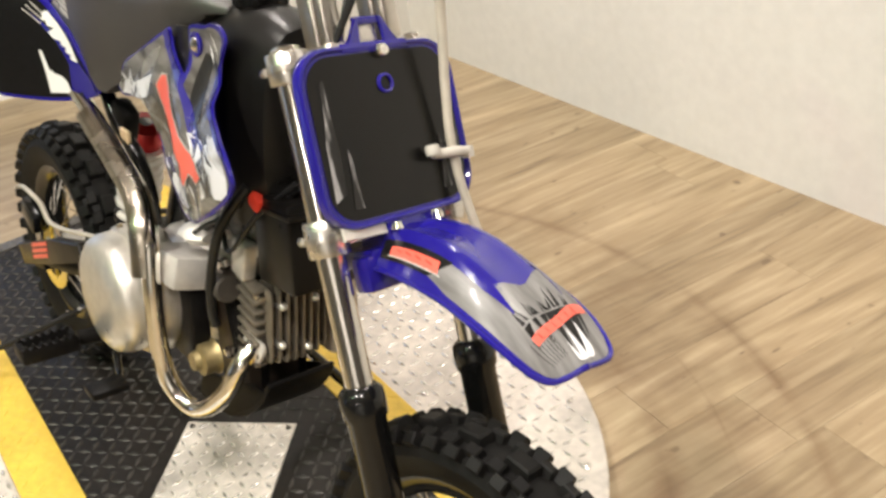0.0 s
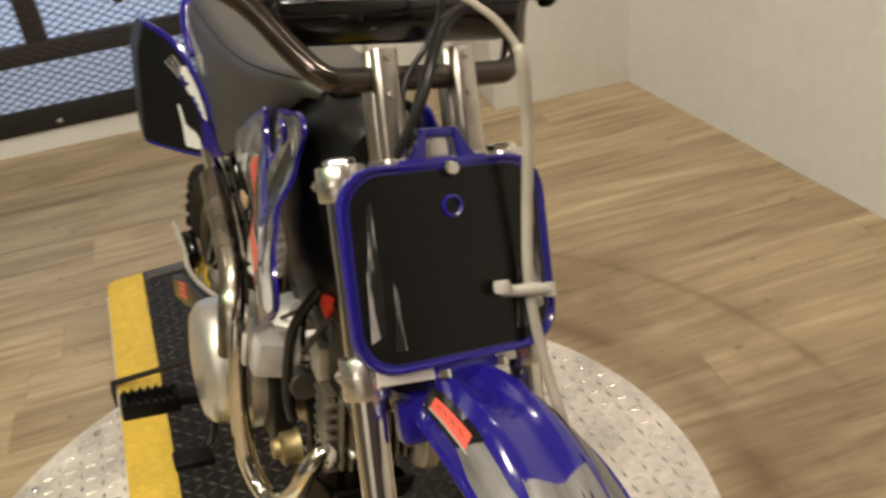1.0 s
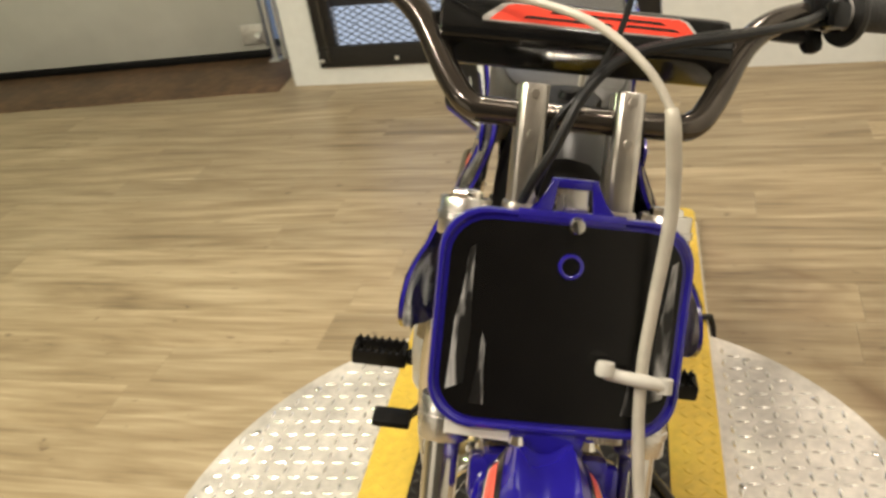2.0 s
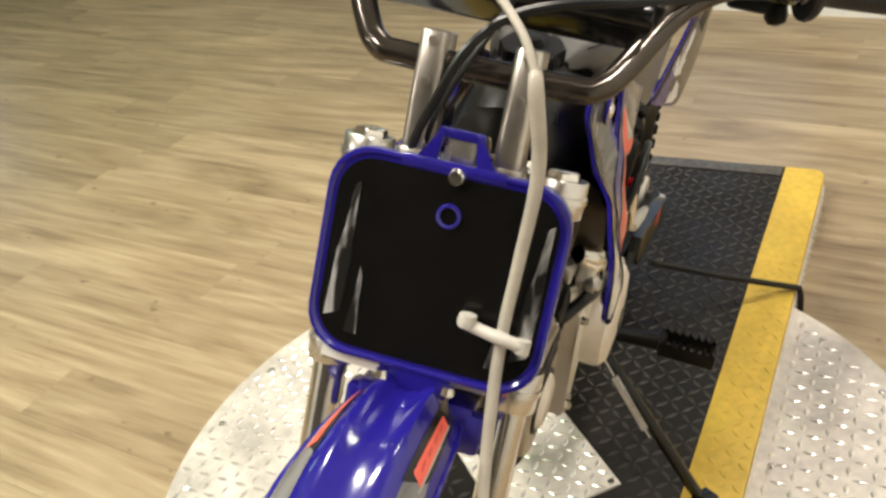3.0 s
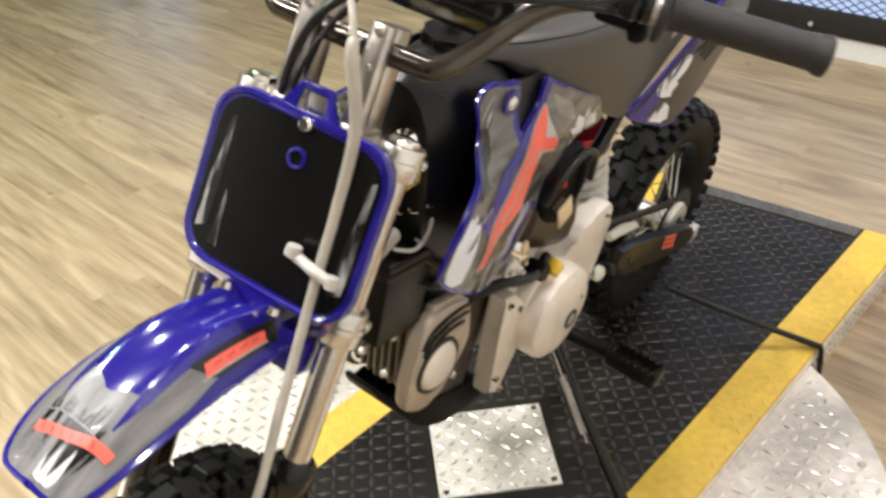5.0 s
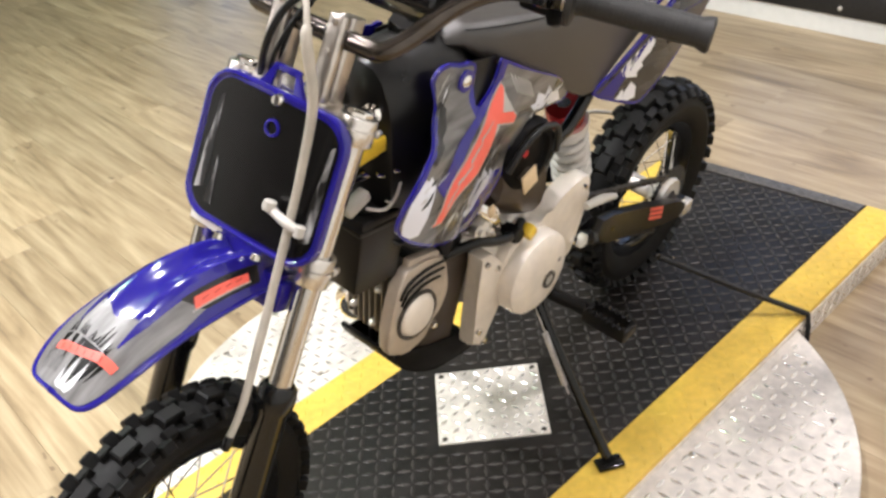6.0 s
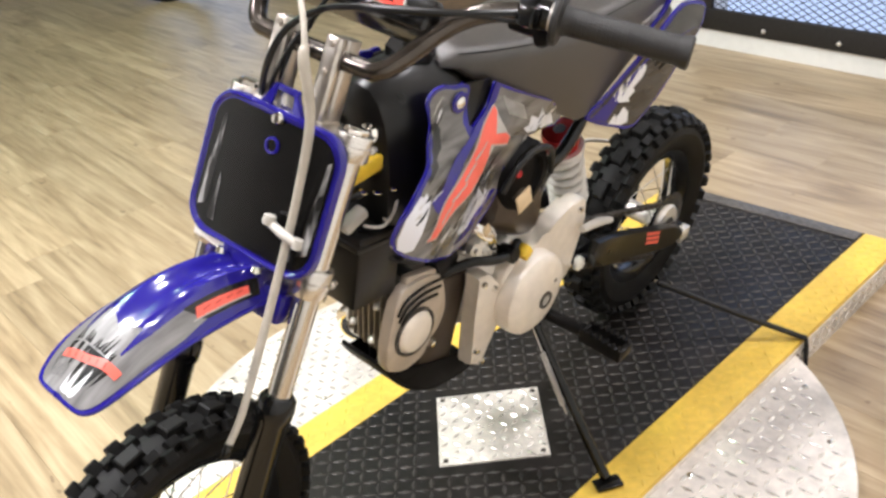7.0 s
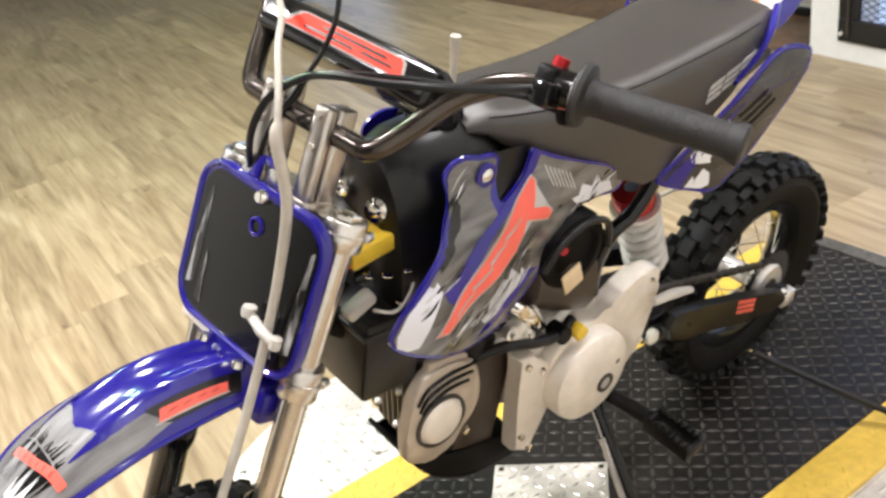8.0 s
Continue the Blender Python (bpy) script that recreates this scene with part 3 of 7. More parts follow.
# expanded mesh: crossing strands
bm = B()
pitch, slope = 0.026, 0.55
y0, y1, z0, z1 = OY0 + FW - 0.004, OY1 - FW + 0.004, OZ0 + FW - 0.004, OZ1 - FW + 0.004
for s in (1, -1):
    c = -2.2
    while c < 3.2:
        pts = []
        for y in (y0, y1):
            z = c + s * slope * (y - y0)
            pts.append((y, z))
        (ya, za), (yb, zb) = pts
        ta, tb = 0.0, 1.0
        for lim, sign in ((z0, 1), (z1, -1)):
            da, db = sign * (za - lim), sign * (zb - lim)
            if da < 0 and db < 0:
                ta, tb = 1, 0
            elif da < 0:
                ta = max(ta, da / (da - db))
            elif db < 0:
                tb = min(tb, da / (da - db))
        if tb - ta > 0.005:
            pa = Vector((-0.004 + 0.0012 * s, ya + (yb - ya) * ta, za + (zb - za) * ta))
            pb = Vector((-0.004 + 0.0012 * s, ya + (yb - ya) * tb, za + (zb - za) * tb))
            d = pb - pa
            m = Matrix.Translation((pa + pb) / 2) @ pose(0, 0, 0, math.degrees(math.atan2(d.z, d.y)), 0, 0)
            vs = [bm.verts.new(m @ Vector(p)) for p in ((-0.0012, -d.length / 2, -0.0016), (0.0012, -d.length / 2, -0.0016), (0.0012, -d.length / 2, 0.0016), (-0.0012, -d.length / 2, 0.0016), (-0.0012, d.length / 2, -0.0016), (0.0012, d.length / 2, -0.0016), (0.0012, d.length / 2, 0.0016), (-0.0012, d.length / 2, 0.0016))]
            for q in ((0, 1, 5, 4), (1, 2, 6, 5), (2, 3, 7, 6), (3, 0, 4, 7)):
                bm.faces.new([vs[i] for i in q])
        c += pitch
part("mesh", bm, M_MESHBLK, window, "black expanded steel mesh")
# window frame and sill behind the mesh
bm = B()
for a, b, c, d in ((OY0, OY1, 0.27, 0.345), (OY0, OY1, 1.66, 1.75), (OY0, OY0 + 0.07, 0.345, 1.66), (OY1 - 0.07, OY1, 0.4, 1.66), (0.075, 0.155, 0.345, 1.66)):
    box(bm, 0.06, b - a, d - c, Matrix.Translation((-0.2, (a + b) / 2, (c + d) / 2)), 0.004)
part("window_frame", bm, M_BROWNFR, window, "dark brown window frame")
part("pane", box(B(), 0.006, OY1 - OY0 - 0.02, 0.19, Matrix.Translation((-0.21, (OY0 + OY1) / 2, 0.174))), M_SKYLOW, window, "frosted lower pane")
for a, b in ((OY0 + 0.07, 0.075), (0.155, OY1 - 0.07)):
    pane = part("pane", box(B(), 0.006, b - a, 1.315, Matrix.Translation((-0.21, (a + b) / 2, 1.0025))), M_SKYGLOW, window, "bright frosted daylight pane")
bpy.data.objects["window_daylight"].matrix_world = BACK @ Matrix.Translation((-0.15, 0.2, 1.03)) @ pose(0, 0, 0, 0, -90, 0) @ pose(0, 0, 0, 0, 0, 90)

# assumed ceiling downlights out of view, one at each lamp
for lx, ly, watts in LAMPS:
    fx = thing("ceiling_light", "round recessed ceiling downlight out of view, lit, its place assumed", "ceiling light", Matrix.Translation((lx, ly, CEIL)), "ceiling downlights")
    part("frame", lathe(B(), [(0.115, 0.0), (0.15, 0.0), (0.15, -0.012), (0.125, -0.02), (0.115, -0.012)], seg=32, closed=True), M_LAMPRIM, fx)
    part("diffuser", lathe(B(), [(0, -0.004), (0.115, -0.004), (0.115, -0.002), (0, -0.002)], seg=32), M_LAMPGLOW, fx, "glowing diffuser")

# ---- turntable and lift deck ----
ZD, ZS = 0.065, 0.045
DC = Vector((-0.442, -0.012, 0))
DR = 0.672


def lug(vs, fs, x, y, z, a, L=0.0125, w=0.0042, h=0.0016):
    """One raised lens of the tread plate, as raw vertices and faces."""
    c, s = math.cos(a), math.sin(a)
    base = len(vs)
    for u, v, t in ((-L, 0, 0), (0, w, 0), (L, 0, 0), (0, -w, 0), (-L * 0.5, 0, h), (0, w * 0.35, h), (L * 0.5, 0, h), (0, -w * 0.35, h)):
        vs.append((x + u * c - v * s, y + u * s + v * c, z + t))
    for q in ((0, 1, 5, 4), (1, 2, 6, 5), (2, 3, 7, 6), (3, 0, 4, 7), (4, 5, 6, 7)):
        fs.append(tuple(base + i for i in q[::-1]))


def lugs(name, inside, z, mat, parent, turn, label, p=0.0245, m=I4, L=0.0125, w=0.0042, h=0.0016):
    """A field of tread lenses, crosswise in turn, as one mesh."""
    vs, fs = [], []
    ct, st = math.cos(turn), math.sin(turn)
    n = int(1.6 / p)
    for i in range(-n, n):
        for j in range(-n, n):
            u, v = i * p, j * p
            x, y = DC.x + u * ct - v * st, DC.y + u * st + v * ct
            if inside(x, y):
                lug(vs, fs, x, y, z, turn + (math.pi / 4 if (i + j) % 2 else -math.pi / 4), L, w, h)
    mesh = bpy.data.meshes.new(name)
    mesh.from_pydata([m @ Vector(v) for v in vs], [], fs)
    mesh.materials.append(mat)
    ob = new(name, mesh)
    ob.parent = parent
    return tagged(ob, label, kind="stuff")


DX0, DX1, DW, SW = -1.56, 0.52, 0.325, 0.092     # deck ends, half width, stripe width
table = thing("turntable", "round aluminium tread-plate turntable on the floor", "turntable", I4)
part("disc", lathe(B(), [(0, 0.0), (DR - 0.004, 0.0), (DR - 0.002, 0.004), (DR, ZS - 0.002), (DR - 0.002, ZS), (0, ZS)], Matrix.Translation(DC), 96), M_ALU, table)
lugs("tread", lambda x, y: math.hypot(x - DC.x, y - DC.y) < DR - 0.02 and abs(y) > DW + 0.008, ZS, M_LUGALU, table, radians(45), "raised tread lenses", 0.0285, L=0.0145, w=0.0047, h=0.002)
for a in range(24):
    ang = 2 * math.pi * (a + 0.35) / 24
    for rr in (DR - 0.035, DR - 0.28):
        px, py = DC.x + rr * math.cos(ang), DC.y + rr * math.sin(ang)
        if abs(py) > DW + 0.012 and (rr > 0.5 or a % 2):
            part("rivet", lathe(B(), [(0, 0.003), (0.005, 0.0025), (0.008, 0.0), (0.008, -0.002)], Matrix.Translation((px, py, ZS)), 10), M_TUBE, table)

deck = thing("lift_deck", "long black tread-plate lift deck with yellow edge stripes", "lift", I4)
part("plate", box(B(), DX1 - DX0, 2 * (DW - SW), ZD - 0.004, Matrix.Translation(((DX0 + DX1) / 2, 0, (ZD - 0.004) / 2 + 0.002)), 0.002), M_DECK, deck)
for s in (1, -1):
    y = s * (DW - SW / 2)
    r = 0.03
    o = [(DX0, -SW / 2), (DX1, -SW / 2), (DX1, SW / 2), (DX0 + r, SW / 2)] + [(DX0 + r - r * math.sin(radians(a)), SW / 2 - r + r * math.cos(radians(a))) for a in (22, 45, 68)] + [(DX0, SW / 2 - r)]
    o = [(px, s * py) for px, py in o]
    part("edge_stripe", prism(B(), o if s > 0 else o[::-1], ZD - 0.004, Matrix.Translation((0, y, (ZD - 0.004) / 2 + 0.0022)), 0.0015), M_YEL, deck, "yellow painted edge stripe")
    bm = box(B(), DX1 - DX0 - 0.06, 0.004, ZD - 0.012, Matrix.Translation(((DX0 + DX1) / 2 + 0.03, s * (DW + 0.003), (ZD - 0.012) / 2)))
    part("side_plate", bm, M_ALU, deck, "bare aluminium tread-plate side")
lugs("tread", lambda x, y: DX0 + 0.03 < x < DX1 - 0.02 and abs(y) < DW - SW - 0.008 and abs(x - DC.x) + abs(y - DC.y) > 0.165, ZD - 0.002, M_LUGBLK, deck, radians(0), "raised tread lenses", 0.0235, L=0.0148, w=0.0046, h=0.0021)
lugs("stripe_tread", lambda x, y: DX0 + 0.03 < x < DX1 - 0.02 and DW - SW + 0.01 < abs(y) < DW - 0.01, ZD - 0.002, M_YEL, deck, radians(0), "yellow tread lenses", 0.025, L=0.0132, w=0.0044, h=0.0018)
# tread on the deck's bare sides
vs, fs = [], []
k = 0
x = DX0 + 0.08
while x < DX1 - 0.04:
    for j in range(2):
        lug(vs, fs, x + j * 0.011, 0.016 + j * 0.022, 0, math.pi / 4 if (k + j) % 2 else -math.pi / 4)
    x += 0.022
    k += 1
for s in (1, -1):
    mesh = bpy.data.meshes.new("side_tread")
    mesh.from_pydata([(v[0], s * (DW + 0.005 + v[2]), v[1]) for v in vs], [], fs)
    mesh.materials.append(M_LUGALU)
    ob = new("side_tread", mesh)
    ob.parent = deck
    tagged(ob, "raised tread lenses on the side", kind="stuff")
# folded rear lip of bare tread plate
lip = part("rear_lip", box(B(), 0.042, 2 * (DW - SW) - 0.012, 0.003, Matrix.Translation((DX0 + 0.026, 0, ZD - 0.0005)), 0.001), M_LIP, deck, "worn grey rear lip")
vs, fs = [], []
for i in range(3):
    for j in range(-16, 17):
        lug(vs, fs, DX0 + 0.013 + 0.013 * i, j * 0.0135, ZD + 0.001, math.pi / 4 if (i + j) % 2 else -math.pi / 4, 0.0075, 0.0026, 0.0012)
mesh = bpy.data.meshes.new("lip_tread")
mesh.from_pydata(vs, [], fs)
mesh.materials.append(M_LIP)
ob = new("lip_tread", mesh)
ob.parent = lip
tagged(ob, "fine tread on the lip", kind="stuff")

# square cover plate in the middle of the deck
cover = thing("cover_plate", "square bare aluminium cover plate let into the deck", "cover plate", Matrix.Translation((-0.442, -0.012, ZD - 0.002)) @ pose(0, 0, 0, 0, 0, 47))
part("plate", box(B(), 0.21, 0.21, 0.005, Matrix.Translation((0, 0, 0.0018)), 0.0012), M_ALU, cover)
vs, fs = [], []
for i in range(-4, 5):
    for j in range(-4, 5):
        lug(vs, fs, i * 0.0235, j * 0.0235, 0.0043, math.pi / 4 if (i + j) % 2 else -math.pi / 4)
mesh = bpy.data.meshes.new("tread")
mesh.from_pydata(vs, [], fs)
mesh.materials.append(M_LUGALU)
ob = new("tread", mesh)
ob.parent = cover
for sx in (-1, 1):
    for sy in (-1, 1):
        part("screw", lathe(B(), [(0, 0.003), (0.004, 0.0025), (0.006, 0)], Matrix.Translation((sx * 0.093, sy * 0.093, 0.0043)), 10), M_FIN, cover)


# ---- parked motorcycles across the room, of which the wheels show ----


def parked_wheel(m, R, tw, label):
    """A wheel with tyre, pale rim, spokes and hub."""
    ob = thing("parked_motorcycle_wheel", label, "wheel", m, "parked wheels")
    up = Matrix.Translation((0, 0, R)) @ pose(0, 0, 0, 90, 0, 0)
    h = 0.066
    prof = [(R - h, -tw * 0.3), (R - h * 0.6, -tw * 0.5), (R - h * 0.2, -tw * 0.42), (R, -tw * 0.15), (R, tw * 0.15), (R - h * 0.2, tw * 0.42), (R - h * 0.6, tw * 0.5), (R - h, tw * 0.3)]
    part("tyre", lathe(B(), prof, up, 64, closed=True), M_RUB, ob, "black tyre")
    r = R - h
    part("rim", lathe(B(), [(r + 0.003, -tw * 0.34), (r + 0.003, tw * 0.34), (r - 0.026, tw * 0.3), (r - 0.03, 0), (r - 0.026, -tw * 0.3)], up, 64, closed=True), M_WHITE, ob, "white painted rim")
    part("hub", lathe(B(), [(0, -0.05), (0.03, -0.05), (0.03, -0.03), (0.018, -0.02), (0.018, 0.02), (0.03, 0.03), (0.03, 0.05), (0, 0.05)], up, 24), M_CAST, ob, "cast hub")
    for k in range(20):
        a = 2 * math.pi * k / 20
        z = 0.032 if k % 2 else -0.032
        part("spoke", rod(B(), up @ Vector((0.028 * math.cos(a + 0.5), 0.028 * math.sin(a + 0.5), z)), up @ Vector(((r - 0.026) * math.cos(a), (r - 0.026) * math.sin(a), 0)), 0.0018, 6), M_TUBE, ob)
    for s in (1, -1):
        part("fork_leg", tube(B(), [(0, s * 0.07, R), (-0.08, s * 0.075, R + 0.25), (-0.16, s * 0.075, R + 0.5)], 0.02, 14, 4), M_GLOSSBLK, ob, "black fork leg")
    return ob


parked_wheel(Matrix.Translation((-2.28, -4.42, 0)) @ pose(0, 0, 0, 0, 0, 128), 0.27, 0.08, "black motorcycle wheel with a white rim, parked across the floor")
parked_wheel(Matrix.Translation((-2.05, -6.45, 0)) @ pose(0, 0, 0, 0, 0, 120), 0.29, 0.1, "black motorcycle wheel in the dim far end of the room")


# ---- the dirt bike: x forward, y to its left, z up from the deck; it leans on its stand ----
BIKE = Matrix.Translation((-0.25, -0.035, ZD)) @ pose(0, 0, 0, 0, 0, 3.5) @ pose(0, 0, 0, -11.5, 0, 0)
bike = thing("dirt_bike", "small blue and grey dirt bike leaning on its side stand", "motorcycle", BIKE)
# steering frame: x ahead of the fork, y left, z up along it, from the lower clamp
FORK = Matrix.Translation((0.268, 0, 0.675)) @ pose(0, 0, 0, 0, -24, 0) @ pose(0, 0, 0, 0, 0, 5.5) @ Matrix.Translation((0.03, 0, 0))


def F(x, y, z):
    return FORK @ Vector((x, y, z))


def side_m(x, y, z, s=1):
    """A pose whose local z points out of the bike's side s (1 left, -1 right)."""
    return Matrix.Translation((x, y, z)) @ pose(0, 0, 0, -90 * s, 0, 0)


def wheel(center, turn, R, tw, rim_r, name, knobs, disc_side, hub_w):
    """A spoked wheel with a knobbly tyre; its local z is the axle."""
    m = Matrix.Translation(center) @ turn @ pose(0, 0, 0, -90, 0, 0)
    h = R - rim_r
    b = R - 0.012
    prof = [(rim_r, -tw * 0.30), (rim_r + h * 0.25, -tw * 0.44), (rim_r + h * 0.5, -tw * 0.48), (rim_r + h * 0.72, -tw * 0.40), (b - h * 0.05, -tw * 0.24), (b, 0), (b - h * 0.05, tw * 0.24), (rim_r + h * 0.72, tw * 0.40), (rim_r + h * 0.5, tw * 0.48), (rim_r + h * 0.25, tw * 0.44), (rim_r, tw * 0.30), (rim_r - 0.004, 0)]
    wh = new(name)
    wh.parent = bike
    wh.matrix_local = m
    bm = lathe(B(), prof, I4, 72, closed=True)
    part("tyre", bm, M_RUB, wh, "black knobbly tyre", 30)
    rows = ((0, b + 0.002, 0, 0, 1.0, 0.3), (tw * 0.25, b - h * 0.05, 18, 0.5, 0.6, 0.2), (-tw * 0.25, b - h * 0.05, -18, 0.5, 0.6, 0.2), (tw * 0.405, rim_r + h * 0.76, 48, 0, 0.58, 0.2), (-tw * 0.405, rim_r + h * 0.76, -48, 0, 0.58, 0.2))
    for row, (off, rad, tilt, da, fy, fz) in enumerate(rows):
        t = B()
        sx, sy, sz = 0.019, 2 * math.pi * R / knobs * fy, tw * fz
        vs = []
        for x, e in ((-sx / 2, 1.0), (sx / 2 - 0.002, 0.9), (sx / 2, 0.76)):
            for y, z in ((-1, -1), (1, -1), (1, 1), (-1, 1)):
                vs.append(t.verts.new((x, y * sy / 2 * e, z * sz / 2 * e)))
        for q in ((8, 9, 10, 11), (0, 1, 5, 4), (1, 2, 6, 5), (2, 3, 7, 6), (3, 0, 4, 7), (4, 5, 9, 8), (5, 6, 10, 9), (6, 7, 11, 10), (7, 4, 8, 11)):
            t.faces.new([vs[i] for i in q])
        mesh = finish("knob", t, M_RUB, 25)
        for k in range(0, knobs, 2 if row == 0 else 1):
            a = 2 * math.pi * (k + da) / knobs
            kb = new("knob", mesh)
            kb.parent = wh
            kb.matrix_local = pose(0, 0, 0, 0, 0, math.degrees(a)) @ Matrix.Translation((rad, 0, off)) @ pose(0, 0, 0, 0, -tilt, 0)
    rp = [(rim_r + 0.004, -tw * 0.33), (rim_r + 0.004, -tw * 0.29), (rim_r - 0.012, -tw * 0.2), (rim_r - 0.016, 0), (rim_r - 0.012, tw * 0.2), (rim_r + 0.004, tw * 0.29), (rim_r + 0.004, tw * 0.33), (rim_r - 0.008, tw * 0.31), (rim_r - 0.02, tw * 0.2), (rim_r - 0.023, 0), (rim_r - 0.02, -tw * 0.2), (rim_r - 0.008, -tw * 0.31)]
    part("rim", lathe(B(), rp, I4, 72, closed=True), M_GLOSSBLK, wh, "gloss black rim")
    bm = lathe(B(), [(0, -hub_w / 2), (0.014, -hub_w / 2), (0.034, -hub_w * 0.42), (0.034, -hub_w * 0.36), (0.02, -hub_w * 0.25), (0.02, hub_w * 0.25), (0.034, hub_w * 0.36), (0.034, hub_w * 0.42), (0.014, hub_w / 2), (0, hub_w / 2)], I4, 28)
    part("hub", bm, M_CAST, wh, "silver hub")
    for k in range(28):
        a = 2 * math.pi * k / 28
        s = 1 if k % 2 else -1
        d = 0.55 * (1 if (k // 2) % 2 else -1)
        pa = Vector((0.031 * math.cos(a + d), 0.031 * math.sin(a + d), s * hub_w * 0.39))
        pb = Vector(((rim_r - 0.016) * math.cos(a), (rim_r - 0.016) * math.sin(a), s * tw * 0.06))
        part("spoke", rod(B(), pa, pb, 0.0013, 6), M_TUBE, wh)
    z = disc_side * hub_w * 0.46
    bm = B()
    rings = [(0.062, z - 0.0015), (0.088, z - 0.0015), (0.088, z + 0.0015), (0.062, z + 0.0015)]
    lathe(bm, rings, I4, 48, closed=True)
    part("brake_disc", bm, M_TUBE, wh, "steel brake disc")
    bm = B()
    for k in range(5):
        a = 2 * math.pi * k / 5
        box(bm, 0.045, 0.012, 0.004, pose(0, 0, 0, 0, 0, math.degrees(a)) @ Matrix.Translation((0.045, 0, z)), 0.001)
    lathe(bm, [(0.018, z - 0.002), (0.034, z - 0.002), (0.034, z + 0.002), (0.018, z + 0.002)], I4, 24, closed=True)
    part("disc_carrier", bm, M_YPART, wh, "yellow disc carrier")
    return wh


RA = Vector((-0.725, 0, 0.243))
FA = F(0.012, 0, -0.476)
wheel(RA, I4, 0.243, 0.092, 0.154, "rear_wheel", 38, -1, 0.12)
wheel(FA, pose(0, 0, 0, 0, 0, 5.0), 0.243, 0.078, 0.176, "front_wheel", 44, 1, 0.10)

# --- front fork ---
LEGV = {1: 0.083, -1: -0.089}
for s in (1, -1):
    leg = part("fork_leg", rod(B(), F(0, LEGV[s], -0.26), F(0, LEGV[s], 0.1785), 0.0158, 24), M_TUBE, bike, "satin steel fork tube")
    bm = lathe(B(), [(0.012, -0.50), (0.0205, -0.495), (0.0215, -0.40), (0.0215, -0.21), (0.0245, -0.205), (0.0255, -0.19), (0.0245, -0.178), (0.019, -0.172), (0.0162, -0.172)], FORK @ Matrix.Translation((0, LEGV[s], 0)), 24)
    box(bm, 0.05, 0.026, 0.06, FORK @ Matrix.Translation((0.012, LEGV[s], -0.48)), 0.006)
    part("fork_slider", bm, M_GLOSSBLK, bike, "gloss black lower fork slider")
    bm = lathe(B(), [(0.0, 0.187), (0.010, 0.187), (0.0135, 0.186), (0.0150, 0.184), (0.0150, 0.178)], FORK @ Matrix.Translation((0, LEGV[s], 0)), 6)
    part("fork_cap", bm, M_CHROME, bike, "chromed fork cap nut")
    # riser post: a front and a back slab that hold the bar between them
    ry = s * 0.04 - 0.003
    bm = prism(B(), rounded(0.015, 0.024, 0.006, 3), 0.108, FORK @ Matrix.Translation((0.0215, ry, 0.225)), 0.0015)
    prism(bm, rounded(0.025, 0.024, 0.005, 3), 0.108, FORK @ Matrix.Translation((-0.0005, ry, 0.225)), 0.0015)
    prism(bm, rounded(0.046, 0.030, 0.008, 3), 0.010, FORK @ Matrix.Translation((0.008, ry, 0.176)), 0.002)
    for w in (0.237, 0.271):
        rod(bm, F(0.028, ry, w), F(0.032, ry, w), 0.0042, 6)
    part("riser", bm, M_RISER, bike, "satin alloy handlebar riser post")
for nm, w, dz in (("lower_clamp", -0.012, 0.022), ("upper_clamp", 0.164, 0.016)):
    bm = B()
    o = [(0.014, -0.06), (0.014, 0.06), (0.014, 0.084), (0.0, 0.098), (-0.016, 0.09), (-0.034, 0.045), (-0.056, 0.02), (-0.056, -0.02), (-0.034, -0.045), (-0.016, -0.094), (0.0, -0.102), (0.014, -0.088)]
    prism(bm, o, dz, FORK @ Matrix.Translation((0, 0, w)), 0.004)
    for s in (1, -1):
        h = dz / 2 + 0.008
        lathe(bm, [(0.0165, -h), (0.0218, -h), (0.0226, -h + 0.0012), (0.0226, h - 0.0012), (0.0218, h), (0.0165, h)], FORK @ Matrix.Translation((0, LEGV[s], w)), 24)
        lathe(bm, [(0.0226, -0.0035), (0.0242, -0.0028), (0.0242, 0.0028), (0.0226, 0.0035)], FORK @ Matrix.Translation((0, LEGV[s], w)), 24)
        rod(bm, F(-0.026, LEGV[s] + s * 0.014, w), F(-0.014, LEGV[s] + s * 0.018, w), 0.0055, 6)
    part(nm, bm, M_SATIN, bike, "silver triple clamp")
bm = lathe(B(), [(0, 0.196), (0.013, 0.196), (0.015, 0.19), (0.015, 0.183), (0.022, 0.183), (0.022, 0.179), (0, 0.179)], FORK @ Matrix.Translation((-0.035, 0, 0)), 6)
part("stem_nut", bm, M_CHROME, bike, "chromed steering stem nut")
part("head_tube", rod(B(), F(-0.035, 0, 0.005), F(-0.035, 0, 0.15), 0.026, 24), M_GLOSSBLK, bike, "black head tube")

# --- number plate ---
PW, PH, PC = 0.212, 0.186, 0.083
PM = FORK @ Matrix.Translation((0.036, -0.003, PC)) @ pose(0, 0, 0, 90, 0, 90)    # local x to its left, y up, z ahead


HOLE, HOLE_R = (0.003, 0.050), 0.0082


